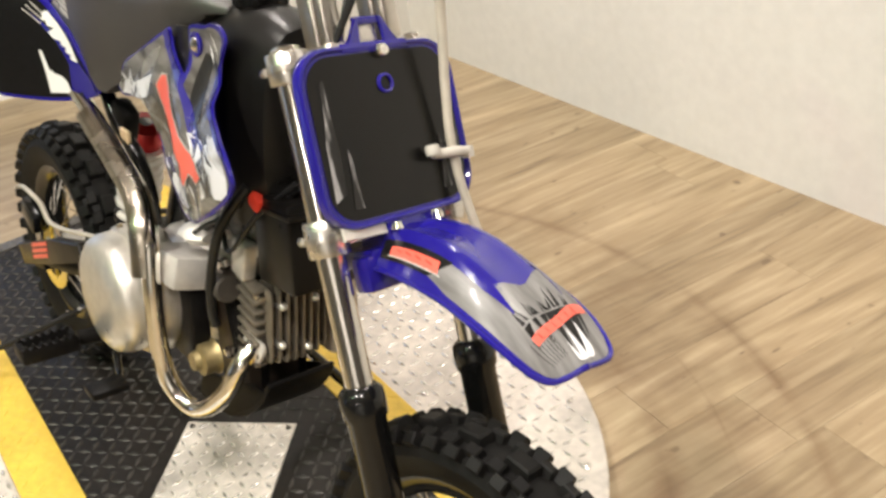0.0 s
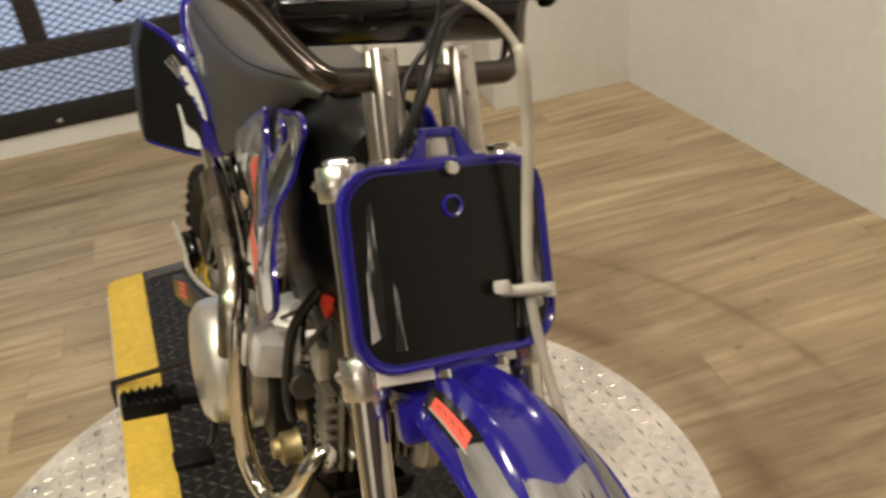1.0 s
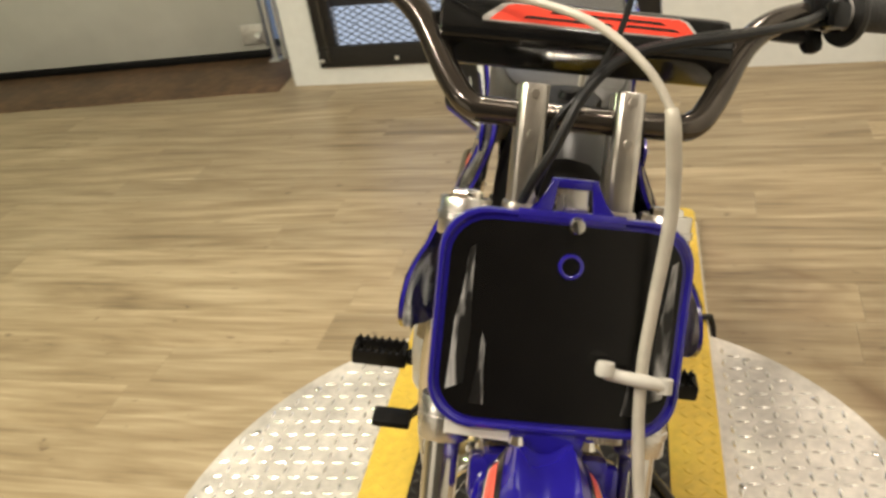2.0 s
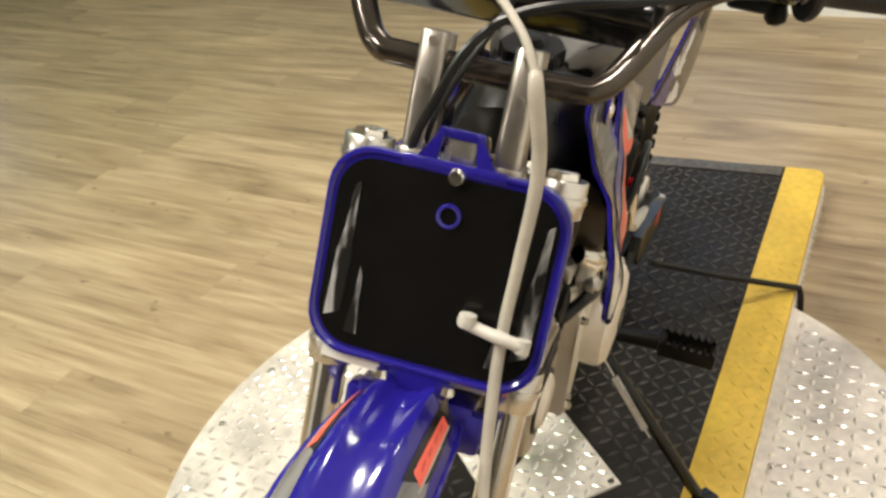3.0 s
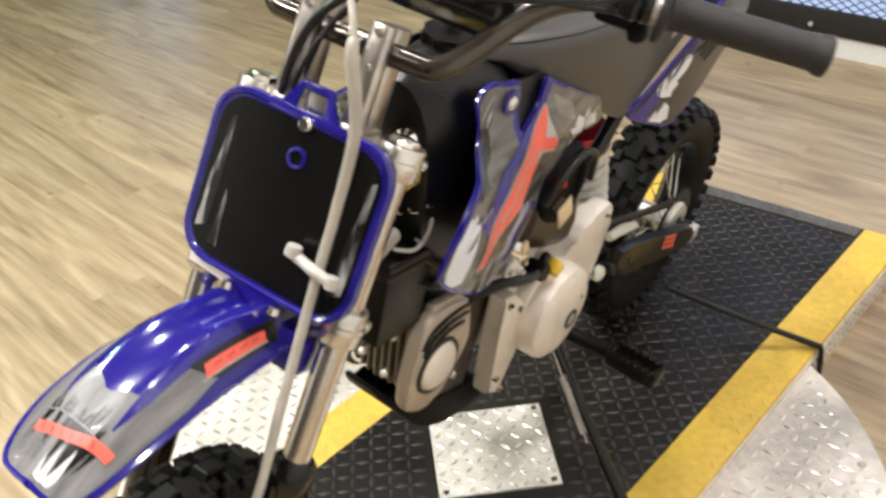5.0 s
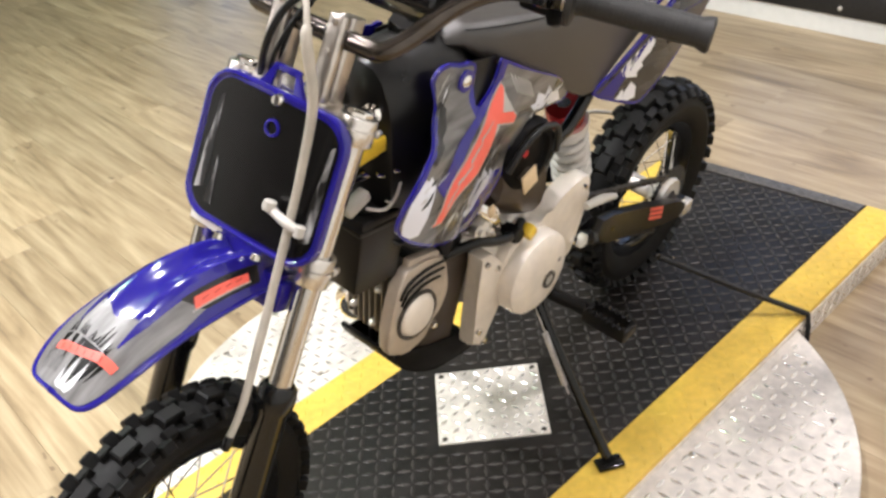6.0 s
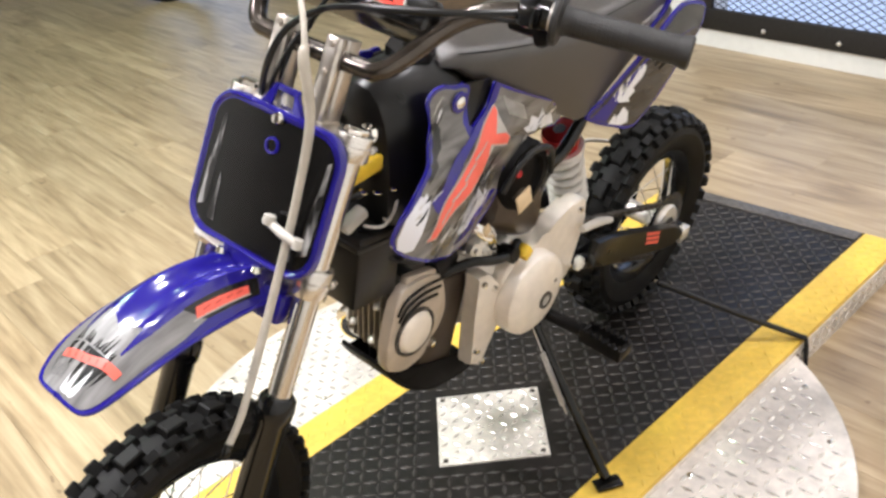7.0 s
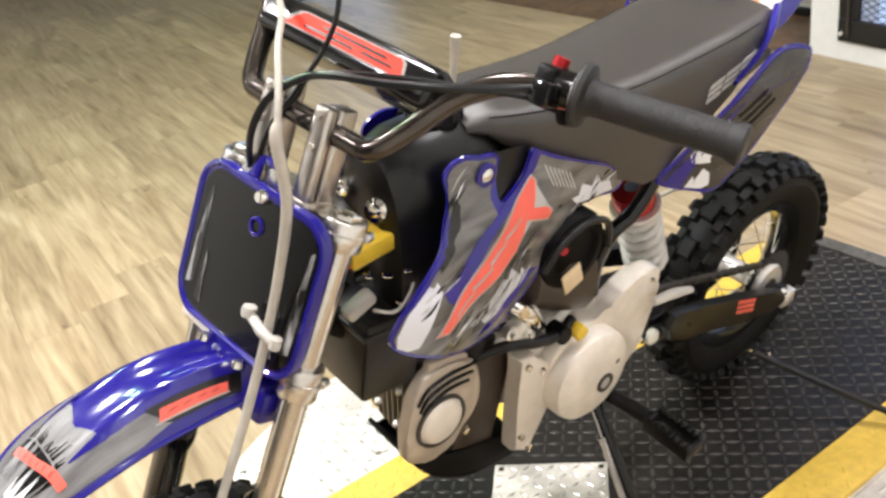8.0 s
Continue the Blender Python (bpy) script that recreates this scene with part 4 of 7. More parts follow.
def with_hole(outline):
    """The outline with a slit to a round hole, so that the face keeps the hole open."""
    k = max(range(len(outline)), key=lambda i: outline[i][1] - abs(outline[i][0] - HOLE[0]))
    area = sum(outline[i - 1][0] * outline[i][1] - outline[i][0] * outline[i - 1][1] for i in range(len(outline)))
    turn = -1 if area > 0 else 1
    ring_pts = [(HOLE[0] + HOLE_R * math.sin(turn * 2 * math.pi * j / 20), HOLE[1] + HOLE_R * math.cos(2 * math.pi * j / 20)) for j in range(21)]
    ring_pts = [(2 * HOLE[0] - x, y) for x, y in ring_pts]
    return outline[:k + 1] + ring_pts + outline[k:]


def bulge(v):
    return Vector((v.x, v.y, v.z - 0.3 * v.x * v.x))


plate = None
bm = B()
o = rounded(PW, PH, 0.038, 6)
rings = []
for k, (g, z) in enumerate(((1.0, -0.007), (1.0, 0.002), (0.99, 0.0045), (0.965, 0.0048), (0.95, 0.003), (0.94, 0.0015))):
    gx, gy = 1 - (1 - g), 1 - (1 - g) * PW / PH
    rings.append([bulge(Vector((x * gx, y * gy, z))) for x, y in o])
loft(bm, rings, cap=False, m=PM)
t = B()
f = t.faces.new([t.verts.new((x, y, 0)) for x, y in with_hole([(x * 0.942, y * 0.934) for x, y in o])])
bmesh.ops.triangulate(t, faces=[f])
for k in range(-9, 10):
    bmesh.ops.bisect_plane(t, geom=t.verts[:] + t.edges[:] + t.faces[:], plane_co=(k * 0.0105, 0, 0), plane_no=(1, 0, 0))
for v in t.verts:
    v.co = bulge(Vector((v.co.x, v.co.y, 0.0012)))
merge(bm, t, PM)
plate = part("number_plate", bm, M_BLUE, bike, "blue front number plate with a dark panel")
bm = B()
# top tab: a bridge over a trapezoid gap, and the lower tongue
box(bm, 0.040, 0.009, 0.006, PM @ Matrix.Translation((0, 0.1175, -0.004)), 0.0025)
for s in (1, -1):
    prism(bm, [(s * 0.013, 0.121), (s * 0.020, 0.119), (s * 0.026, 0.101), (s * 0.042, 0.088), (s * 0.018, 0.086)][::s], 0.006, PM @ Matrix.Translation((0, 0, -0.002)), 0.002)
box(bm, 0.09, 0.01, 0.006, PM @ Matrix.Translation((0, 0.09, 0.0)), 0.002)
part("mount_tab", bm, M_BLUE, plate)
part("lower_tongue", prism(B(), [(-0.034, -0.085), (0.034, -0.085), (0.03, -0.118), (-0.03, -0.118)][::-1], 0.008, PM @ Matrix.Translation((0, 0, -0.003)), 0.002), M_BLUE, plate)


def plate_patch(outline, mat, name, label, off):
    t = B()
    f = t.faces.new([t.verts.new((x, y, 0)) for x, y in outline])
    bmesh.ops.triangulate(t, faces=[f])
    for k in range(-10, 11):
        bmesh.ops.bisect_plane(t, geom=t.verts[:] + t.edges[:] + t.faces[:], plane_co=(k * 0.0105, 0, 0), plane_no=(1, 0, 0))
    for v in t.verts:
        v.co = bulge(Vector((v.co.x, v.co.y, off)))
    bm2 = B()
    merge(bm2, t, PM)
    return part(name, bm2, mat, plate, label)


o2 = rounded(PW * 0.91, PH * 0.9, 0.032, 6)
plate_patch(with_hole(o2), M_PLATE, "panel", "blank dark brown-black panel", 0.0022)
for s in (1, -1):
    x = s * 0.084
    jag = [(x - 0.007, -0.062), (x + 0.008, -0.055), (x + 0.010, -0.01), (x + 0.008, 0.03), (x + 0.008, 0.062), (x + 0.003, 0.058), (x, 0.02), (x - 0.004, 0.0), (x - 0.005, -0.03)]
    plate_patch(jag, M_FAINT, "brush_mark", "grey brushed splash", 0.0027)
    xx = s * 0.064
    jag = [(xx - 0.006, -0.072), (xx + 0.006, -0.072), (xx + 0.004, -0.045), (xx + 0.003, -0.02), (xx, -0.01), (xx - 0.002, -0.04)]
    plate_patch(jag, M_FAINT, "brush_mark", "grey brushed splash", 0.0031)
part("screw", lathe(B(), [(0, 0.009), (0.0055, 0.0085), (0.0075, 0.006), (0.0078, 0.0)], PM @ Matrix.Translation((0.004, 0.084, 0.003)), 18), M_CHROME, plate, "chromed plate screw")
bm = lathe(B(), [(0.0074, -0.012), (0.0074, 0.0022), (0.0086, 0.003), (0.0104, 0.0024), (0.011, 0.0), (0.0088, -0.002), (0.0088, -0.012)], PM @ Matrix.Translation((HOLE[0], HOLE[1], 0.0024)), 24, closed=True)
part("hole_rim", bm, M_BLUE, plate, "blue plate hole rim")
# plate brackets
bm = prism(B(), [(-0.030, -0.009), (0.034, -0.009), (0.038, -0.016), (0.038, -0.026), (0.048, -0.026), (0.048, -0.006), (0.040, 0.008), (-0.030, 0.008)], 0.006, FORK @ Matrix.Translation((0.031, -0.061, -0.010)) @ pose(0, 0, 0, 90, 0, 90), 0.002)
part("plate_bracket", bm, M_CLIPMET, bike, "steel strip bracket under the plate, paled for its highlight")
bm = box(B(), 0.026, 0.024, 0.004, PM @ Matrix.Translation((0, 0.106, -0.008)), 0.001)
part("plate_bracket", bm, M_SATIN, bike, "pale steel plate bracket")

# --- front fender ---
FEN = FORK @ pose(0, 0, 0, 0, 0, -4.5) @ Matrix.Translation((0, -0.002, 0))
# stations along its length: ahead, height at the ridge, half width, drop of the edge
FST = [(-0.03, -0.035, 0.042, 0.02), (0.005, -0.027, 0.047, 0.026), (0.04, -0.022, 0.053, 0.034), (0.085, -0.026, 0.058, 0.041), (0.135, -0.042, 0.061, 0.043), (0.18, -0.072, 0.061, 0.039), (0.213, -0.104, 0.058, 0.031), (0.236, -0.134, 0.050, 0.022), (0.249, -0.153, 0.036, 0.012), (0.255, -0.162, 0.006, 0.001)]


def fender_at(u, v):
    """Point of the fender's top: u along its length (0 to 9), v across (-1 to 1)."""
    i = min(int(u), len(FST) - 2)
    f = u - i
    a = [FST[max(0, min(len(FST) - 1, i + k))] for k in (-1, 0, 1, 2)]
    x, z, w, d = (0.5 * ((2 * a[1][c]) + (a[2][c] - a[0][c]) * f + (2 * a[0][c] - 5 * a[1][c] + 4 * a[2][c] - a[3][c]) * f * f + (3 * a[1][c] - a[0][c] - 3 * a[2][c] + a[3][c]) * f ** 3) for c in range(4))
    av = abs(v)
    fade = max(0.0, 1 - u / 6.8)
    ridge = 0.0135 * fade * (math.exp(-((av - 0.42) / 0.16) ** 2) - 0.6 * math.exp(-(av / 0.25) ** 2))
    prof = d * (av ** 2.6)
    return Vector((x + prof * 0.18, v * w, z - prof + ridge))


def fender_sheet(us, vf, off, thick, bow=0.0, slant=0.0):
    """A strip of the fender's skin between v limits that vary along u."""
    t = B()
    rows = []
    for u in us:
        lo, hi = vf(u)
        base = u
        row = []
        n = 18
        for k in range(n + 1):
            v = lo + (hi - lo) * k / n
            e = 0.01
            u = base + bow * (1 - v * v) - slant * v
            p = fender_at(u, v)
            nx = (fender_at(min(u + e, 8.99), v) - fender_at(max(u - e, 0), v)).cross(fender_at(u, min(v + e, 1)) - fender_at(u, max(v - e, -1))).normalized()
            if nx.z < 0:
                nx = -nx
            row.append(t.verts.new(p + nx * off))
        rows.append(row)
    for a, b in zip(rows, rows[1:]):
        for k in range(len(a) - 1):
            t.faces.new((a[k], b[k], b[k + 1], a[k + 1]))
    bmesh.ops.recalc_face_normals(t, faces=t.faces[:])
    if sum(f.normal.z for f in t.faces) < 0:
        bmesh.ops.reverse_faces(t, faces=t.faces[:])
    if thick:
        t.normal_update()
        nm = {v: v.normal.copy() for v in t.verts}
        shell(t, lambda v: nm[v] * -thick)
    return merge(B(), t, FEN)


us = [k * 9 / 60 for k in range(60)] + [8.99]
fender = part("front_fender", fender_sheet(us, lambda u: (-1, 1), 0, 0.0035), M_BLUE, bike, "gloss blue front fender with grey decals")
for s in (1, -1):
    # rolled lip along the fender's edge
    pts = [FEN @ (fender_at(u, s) + Vector((0, 0, -0.001))) for u in [k * 0.5 for k in range(18)] + [8.95]] + [FEN @ (fender_at(8.99, 0) + Vector((0.002, 0, -0.001)))]
    part("lip", tube(B(), pts, 0.0032, 8, 3), M_BLUE, fender)
    # grey side decal with its orange-red bar
    part("blue_spike", fender_sheet([4.9 + k * 0.95 / 10 for k in range(11)], (lambda q: (lambda u: tuple(sorted((q * (0.53 - 0.075 * max(0, 5.85 - u)), q * (0.56 + 0.07 * max(0, 5.85 - u)))))))(s), 0.0012, 0), M_BLUE, fender, "blue spike")
    part("side_decal", fender_sheet([3.5 + k * 4.9 / 40 for k in range(41)], (lambda q: (lambda u: tuple(sorted((q * (0.62 - 0.62 * max(0, min(1, (u - 4.95) / 0.45)) ** 1.3), q * min(0.94, 0.86 + 0.12 * (u - 3.5)))))))(s), 0.0006, 0), M_FENDDEC, fender, "grey side decal")
    part("black_band", fender_sheet([1.75 + k * 2.35 / 16 for k in range(17)], (lambda q: (lambda u: tuple(sorted((q * 0.60, q * (0.87 if u < 3.6 else 0.87 - 0.5 * (u - 3.6)))))))(s), 0.0009, 0), M_INK, fender, "black decal ground")
    part("orange_bar", fender_sheet([2.2 + k * 1.62 / 24 for k in range(25)], (lambda q: (lambda u: tuple(sorted((q * (0.685 - 0.01 * (u - 2.2)), q * 0.808)))))(s), 0.0013, 0), M_ORANGE, fender, "orange-red plain bar")
    for k in range(4):
        u0 = 2.45 + 0.33 * k
        part("bar_mark", fender_sheet([u0 + j * 0.2 / 4 for j in range(5)], (lambda q, u0=u0: (lambda u: tuple(sorted((q * (0.715 + 0.1 * (u - u0)), q * (0.735 + 0.1 * (u - u0)))))))(s), 0.0018, 0), M_ORANGEDK, fender, "darker mark on the bar")
    part("bar_edge", fender_sheet([2.15 + k * 1.75 / 24 for k in range(25)], (lambda q: (lambda u: tuple(sorted((q * 0.808, q * 0.826)))))(s), 0.0013, 0), M_GREYPRT, fender, "pale outline under the bar")
part("nose_decal", fender_sheet([5.38 + k * 3.37 / 24 for k in range(25)], lambda u: (-0.93, 0.93), 0.0008, 0), M_FENDDEC, fender, "grey nose decal")
rng = random.Random(5)
# brushed ink strokes: dark ones behind and ahead of the bar, white ones towards the tip


def stroke(name, u0, u1, v0, v1, half, off, mat):
    us = [u0 + (u1 - u0) * k / 8 for k in range(9)]
    part(name, fender_sheet(us, lambda u: (lambda f: (v0 + (v1 - v0) * f - half * (1.05 - f), v0 + (v1 - v0) * f + half * (1.05 - f)))((u - u0) / (u1 - u0)), off, 0), mat, fender, "brushed ink stroke")


for k in range(12):
    v = -0.56 + 0.095 * k + rng.uniform(-0.03, 0.03)
    stroke("ink_stroke", 6.2, 5.95 - rng.uniform(0, 0.45) * (1 - abs(v)), v, v * 1.1 + rng.uniform(-0.05, 0.05), rng.uniform(0.012, 0.04), 0.0011, M_PLATE)
for v, half, u1 in ((-0.52, 0.07, 6.9), (-0.34, 0.05, 7.1), (-0.14, 0.06, 6.8), (0.02, 0.10, 7.5), (0.22, 0.13, 7.9), (0.44, 0.11, 7.7), (0.6, 0.05, 7.2)):
    stroke("ink_stroke", 6.25, u1, v, v + rng.uniform(-0.1, 0.1), half, 0.0011, M_PLATE)
for v0, v1, half, u0, u1 in ((0.10, 0.18, 0.13, 8.4, 6.8), (0.36, 0.42, 0.15, 8.3, 6.7), (-0.06, 0.0, 0.07, 8.3, 7.2)):
    stroke("ink_stroke", u0, u1, v1, v0, half, 0.0014, M_BRUSHW)
for k in range(7):
    v = -0.72 + 0.075 * k
    part("pin_stripe", fender_sheet([6.6 + j * 1.1 / 8 for j in range(9)], lambda u: (v, v + 0.016), 0.0010, 0), M_TAILGREY, fender, "thin dark stripe")
for k in range(6):
    v0 = -0.5 + 0.19 * k
    part("bar_mark", fender_sheet([6.14 + j * 0.18 / 4 for j in range(5)], lambda u: (v0 + (u - 6.14) * 0.2, v0 + 0.03 + (u - 6.14) * 0.2), 0.0021, 0, 0.36, 0.34), M_ORANGEDK, fender, "darker mark on the bar")
part("orange_bar", fender_sheet([6.09 + k * 0.28 / 6 for k in range(7)], lambda u: (-0.62, 0.8), 0.0017, 0, 0.36, 0.34), M_ORANGE, fender, "orange-red plain bar")
bm = box(B(), 0.06, 0.11, 0.022, FORK @ Matrix.Translation((-0.005, 0, -0.045)), 0.006)
box(bm, 0.03, 0.13, 0.04, FORK @ Matrix.Translation((0.01, 0, -0.06)), 0.006)
part("fender_mount", bm, M_BLUE, bike, "dark blue fender mount")
for s in (1, -1):
    part("fender_bolt", lathe(B(), [(0, 0.008), (0.005, 0.007), (0.007, 0.0)], FORK @ Matrix.Translation((0.045, s * 0.03, -0.018)), 12), M_CHROME, fender, "chromed bolt")

# --- handlebar ---
HB = [(-0.115, 0.378, 0.384), (-0.082, 0.25, 0.375), (-0.060, 0.185, 0.362), (-0.036, 0.144, 0.333), (-0.006, 0.113, 0.28), (0.007, 0.094, 0.258), (0.009, 0.066, 0.254)]
pts = HB + [(x, -y, z) for x, y, z in HB[::-1]]
bar = part("handlebar", tube(B(), [F(*p) for p in pts], 0.0115, 16, 6), M_BAR, bike, "gloss black steel handlebar")
part("crossbar", rod(B(), F(-0.034, 0.139, 0.33), F(-0.034, -0.139, 0.33), 0.006, 12), M_GLOSSBLK, bar, "black crossbar")
o = rounded(0.054, 0.046, 0.014, 5)
PADM = FORK @ Matrix.Translation((-0.034, 0, 0.322)) @ pose(0, 0, 0, 0, -34, 0)
pm = PADM @ pose(0, 0, 0, 90, 0, 0)
bm = B()
loft(bm, [[Vector((x * g, y * g, z)) for x, y in o] for g, z in ((0.8, -0.126), (0.97, -0.123), (1, -0.116), (1, 0.116), (0.97, 0.123), (0.8, 0.126))], m=pm)
pad = part("crossbar_pad", bm, M_GLOSSBLK, bike, "gloss black crossbar pad")
FACE = PADM @ Matrix.Translation((0.0272, 0, 0)) @ pose(0, 0, 0, 90, 0, 90)    # local x to its left, y up the face
part("pad_print", prism(B(), [(-0.090, -0.0130), (0.090, -0.0130), (0.095, -0.0095), (0.092, -0.003), (0.086, 0.0095), (0.080, 0.0130), (-0.066, 0.0130), (-0.074, 0.0105), (-0.090, -0.0075)], 0.0012, FACE @ Matrix.Diagonal((1, 0.84, 1, 1))), M_PADPALE, pad, "dull pale print outline")
part("pad_print", prism(B(), [(-0.084, -0.0112), (0.087, -0.0112), (0.091, -0.008), (0.083, 0.008), (0.078, 0.0112), (-0.062, 0.0112), (-0.069, 0.009)], 0.0020, FACE @ Matrix.Diagonal((1, 0.84, 1, 1))), M_PADRED, pad, "red plain bar")
for x0, x1, y0 in ((-0.056, 0.022, -0.0045), (0.03, 0.078, -0.0035), (-0.034, 0.066, 0.004)):
    part("pad_print", prism(B(), [(x0, y0 - 0.0016), (x1, y0 - 0.0020), (x1 - 0.005, y0 + 0.0014), (x0 + 0.004, y0 + 0.0018)], 0.0028, FACE @ Matrix.Diagonal((1, 0.84, 1, 1))), M_INK, pad, "dark stripe")
for s in (1, -1):
    a, b = Vector((-0.077, s * 0.245, 0.3745)), Vector((-0.118, s * 0.388, 0.3845))
    d = (b - a).normalized()
    L = (b - a).length
    gm = FORK @ Matrix.Translation(a) @ d.to_track_quat("Z", "Y").to_matrix().to_4x4()
    prof = [(0.011, -0.004), (0.030, -0.004), (0.031, 0.0), (0.029, 0.004), (0.0185, 0.007), (0.0165, 0.012)]
    n = 22
    for k in range(n):
        z = 0.016 + (L - 0.03) * k / n
        prof += [(0.0162, z), (0.0162, z + 0.003), (0.016, z + 0.0033), (0.016, z + 0.0042)]
    prof += [(0.0185, L - 0.008), (0.019, L - 0.002), (0.016, L), (0, L)]
    part("grip", lathe(B(), prof, gm, 28), M_GRIP, bike, "black rubber grip", 25)
    # perch, lever and kill switch
    c = a - d * 0.022
    cm = FORK @ Matrix.Translation(c) @ d.to_track_quat("Z", "Y").to_matrix().to_4x4()
    bm = lathe(B(), [(0.011, -0.014), (0.018, -0.013), (0.019, 0), (0.018, 0.013), (0.011, 0.014)], cm, 20)
    box(bm, 0.03, 0.022, 0.024, FORK @ Matrix.Translation(c + Vector((0.02, 0, -0.006))), 0.005)
    part("lever_perch", bm, M_GLOSSBLK, bike, "black lever perch")
    if s < 0:
        part("lever", tube(B(), [F(*(c + Vector((0.028, s * 0.002, -0.012)))), F(*(c + Vector((0.045, s * 0.03, -0.016)))), F(*(c + Vector((0.04, s * 0.09, -0.014)))), F(*(c + Vector((0.03, s * 0.15, -0.012)))), F(*(c + Vector((0.032, s * 0.165, -0.012))))], [0.008, 0.006, 0.005, 0.0045, 0.006], 10, 5, flat=0.7), M_BLKPL, bike, "black hand lever")
c = Vector((-0.066, 0.215, 0.372))
bm = box(B(), 0.022, 0.02, 0.026, FORK @ Matrix.Translation((-0.097, 0.224, 0.35)) @ pose(0, 0, 0, 20, 10, 0), 0.008)
box(bm, 0.016, 0.05, 0.014, FORK @ Matrix.Translation((-0.094, 0.206, 0.352)) @ pose(0, 0, 0, 0, 0, 10), 0.005)
part("perch_body", bm, M_BLKPL, bike, "black perch body under the bar")
part("kill_switch", box(B(), 0.03, 0.022, 0.03, FORK @ Matrix.Translation(c + Vector((0, 0, 0.004))), 0.005), M_BLKPL, bike, "black kill switch housing")
part("kill_button", rod(B(), F(*(c + Vector((-0.004, 0.0, 0.016)))), F(*(c + Vector((-0.006, 0.0, 0.027)))), 0.008, 16), M_RED, bike, "red kill button")
part("switch_ring", lathe(B(), [(0.0112, -0.011), (0.016, -0.011), (0.016, 0.011), (0.0112, 0.011)], FORK @ Matrix.Translation((-0.073, 0.232, 0.3735)) @ Vector((-0.25, 1, 0.05)).to_track_quat("Z", "Y").to_matrix().to_4x4(), 20), M_CAST, bike, "bare alloy switch clamp")
# vent tube that stands up from the tank cap
part("vent_tube", tube(B(), [(0.01, 0.012, 0.88), (0.012, 0.013, 0.905), (0.010, 0.014, 0.934), (0.009, 0.015, 0.958)], [0.003, 0.0035, 0.005, 0.0066], 8, 5), M_CLEAR, bike, "clear tank vent tube")

# --- cables and the brake hose ---
hose = [(-0.06, -0.20, 0.372), (-0.017, -0.124, 0.355), (0.026, -0.055, 0.344), (0.065, -0.005, 0.325), (0.086, 0.034, 0.293), (0.094, 0.054, 0.262)]
part("brake_hose", tube(B(), [F(*p) for p in hose], 0.0036, 10, 8), M_CLEAR, bike, "thin pale brake hose")
sleeve = [(0.093, 0.052, 0.266), (0.093, 0.056, 0.25), (0.071, 0.068, 0.19), (0.056, 0.067, 0.11), (0.05, 0.066, 0.05), (0.053, 0.071, -0.02), (0.066, 0.083, -0.10), (0.088, 0.10, -0.165), (0.105, 0.106, -0.205)]
part("hose_sleeve", tube(B(), [F(*p) for p in sleeve], [0.005, 0.0064, 0.0058] + [0.0053] * 4 + [0.0046, 0.0043], 12, 8), M_CLEAR, bike, "milky sleeve over the brake hose")
part("hose_end", tube(B(), [F(0.1045, 0.106, -0.200), F(0.1065, 0.107, -0.208), F(0.108, 0.107, -0.216)], [0.0058, 0.0062, 0.005], 10, 4), M_GLOSSBLK, bike, "black hose fitting")
bm = tube(B(), [F(0.05, 0.036, 0.05), F(0.053, 0.050, 0.048), F(0.057, 0.066, 0.047), F(0.055, 0.084, 0.044)], [0.006, 0.0056, 0.0062, 0.0055], 10, 5)
lathe(bm, [(0, -0.006), (0.0075, -0.005), (0.0085, 0.0), (0.0075, 0.006), (0, 0.007)], FORK @ Matrix.Translation((0.052, 0.035, 0.053)), 14)
lathe(bm, [(0, -0.007), (0.0065, -0.006), (0.0065, 0.006), (0, 0.007)], FORK @ Matrix.Translation((0.054, 0.085, 0.044)), 14)
part("hose_clip", bm, M_CLIP, bike, "pale plastic hose clip")
for k, pts in enumerate((
    [(-0.066, 0.225, 0.374), (0.002, 0.175, 0.35), (0.036, 0.11, 0.33), (0.045, 0.06, 0.318), (0.045, 0.02, 0.302), (0.056, -0.008, 0.272), (0.053, -0.026, 0.228), (0.024, -0.046, 0.176), (-0.01, -0.05, 0.11)],
    [(-0.07, 0.235, 0.362), (-0.02, 0.15, 0.345), (0.02, 0.07, 0.325), (0.031, 0.015, 0.302), (0.025, -0.005, 0.274), (0.02, -0.024, 0.249), (0.019, -0.032, 0.209), (0.021, -0.045, 0.167), (-0.01, -0.045, 0.10)],
    [(-0.06, -0.205, 0.378), (-0.02, -0.14, 0.41), (0.012, -0.06, 0.425), (0.026, 0.0, 0.41), (0.03, 0.024, 0.375), (0.031, 0.022, 0.335), (0.034, 0.004, 0.288), (0.036, -0.016, 0.245), (0.026, -0.034, 0.19), (-0.005, -0.04, 0.11)])):
    part("cable", tube(B(), [F(*p) for p in pts], (0.0042, 0.0028, 0.0028)[k], 8, 8), M_WIRE, bike, "black control cable")

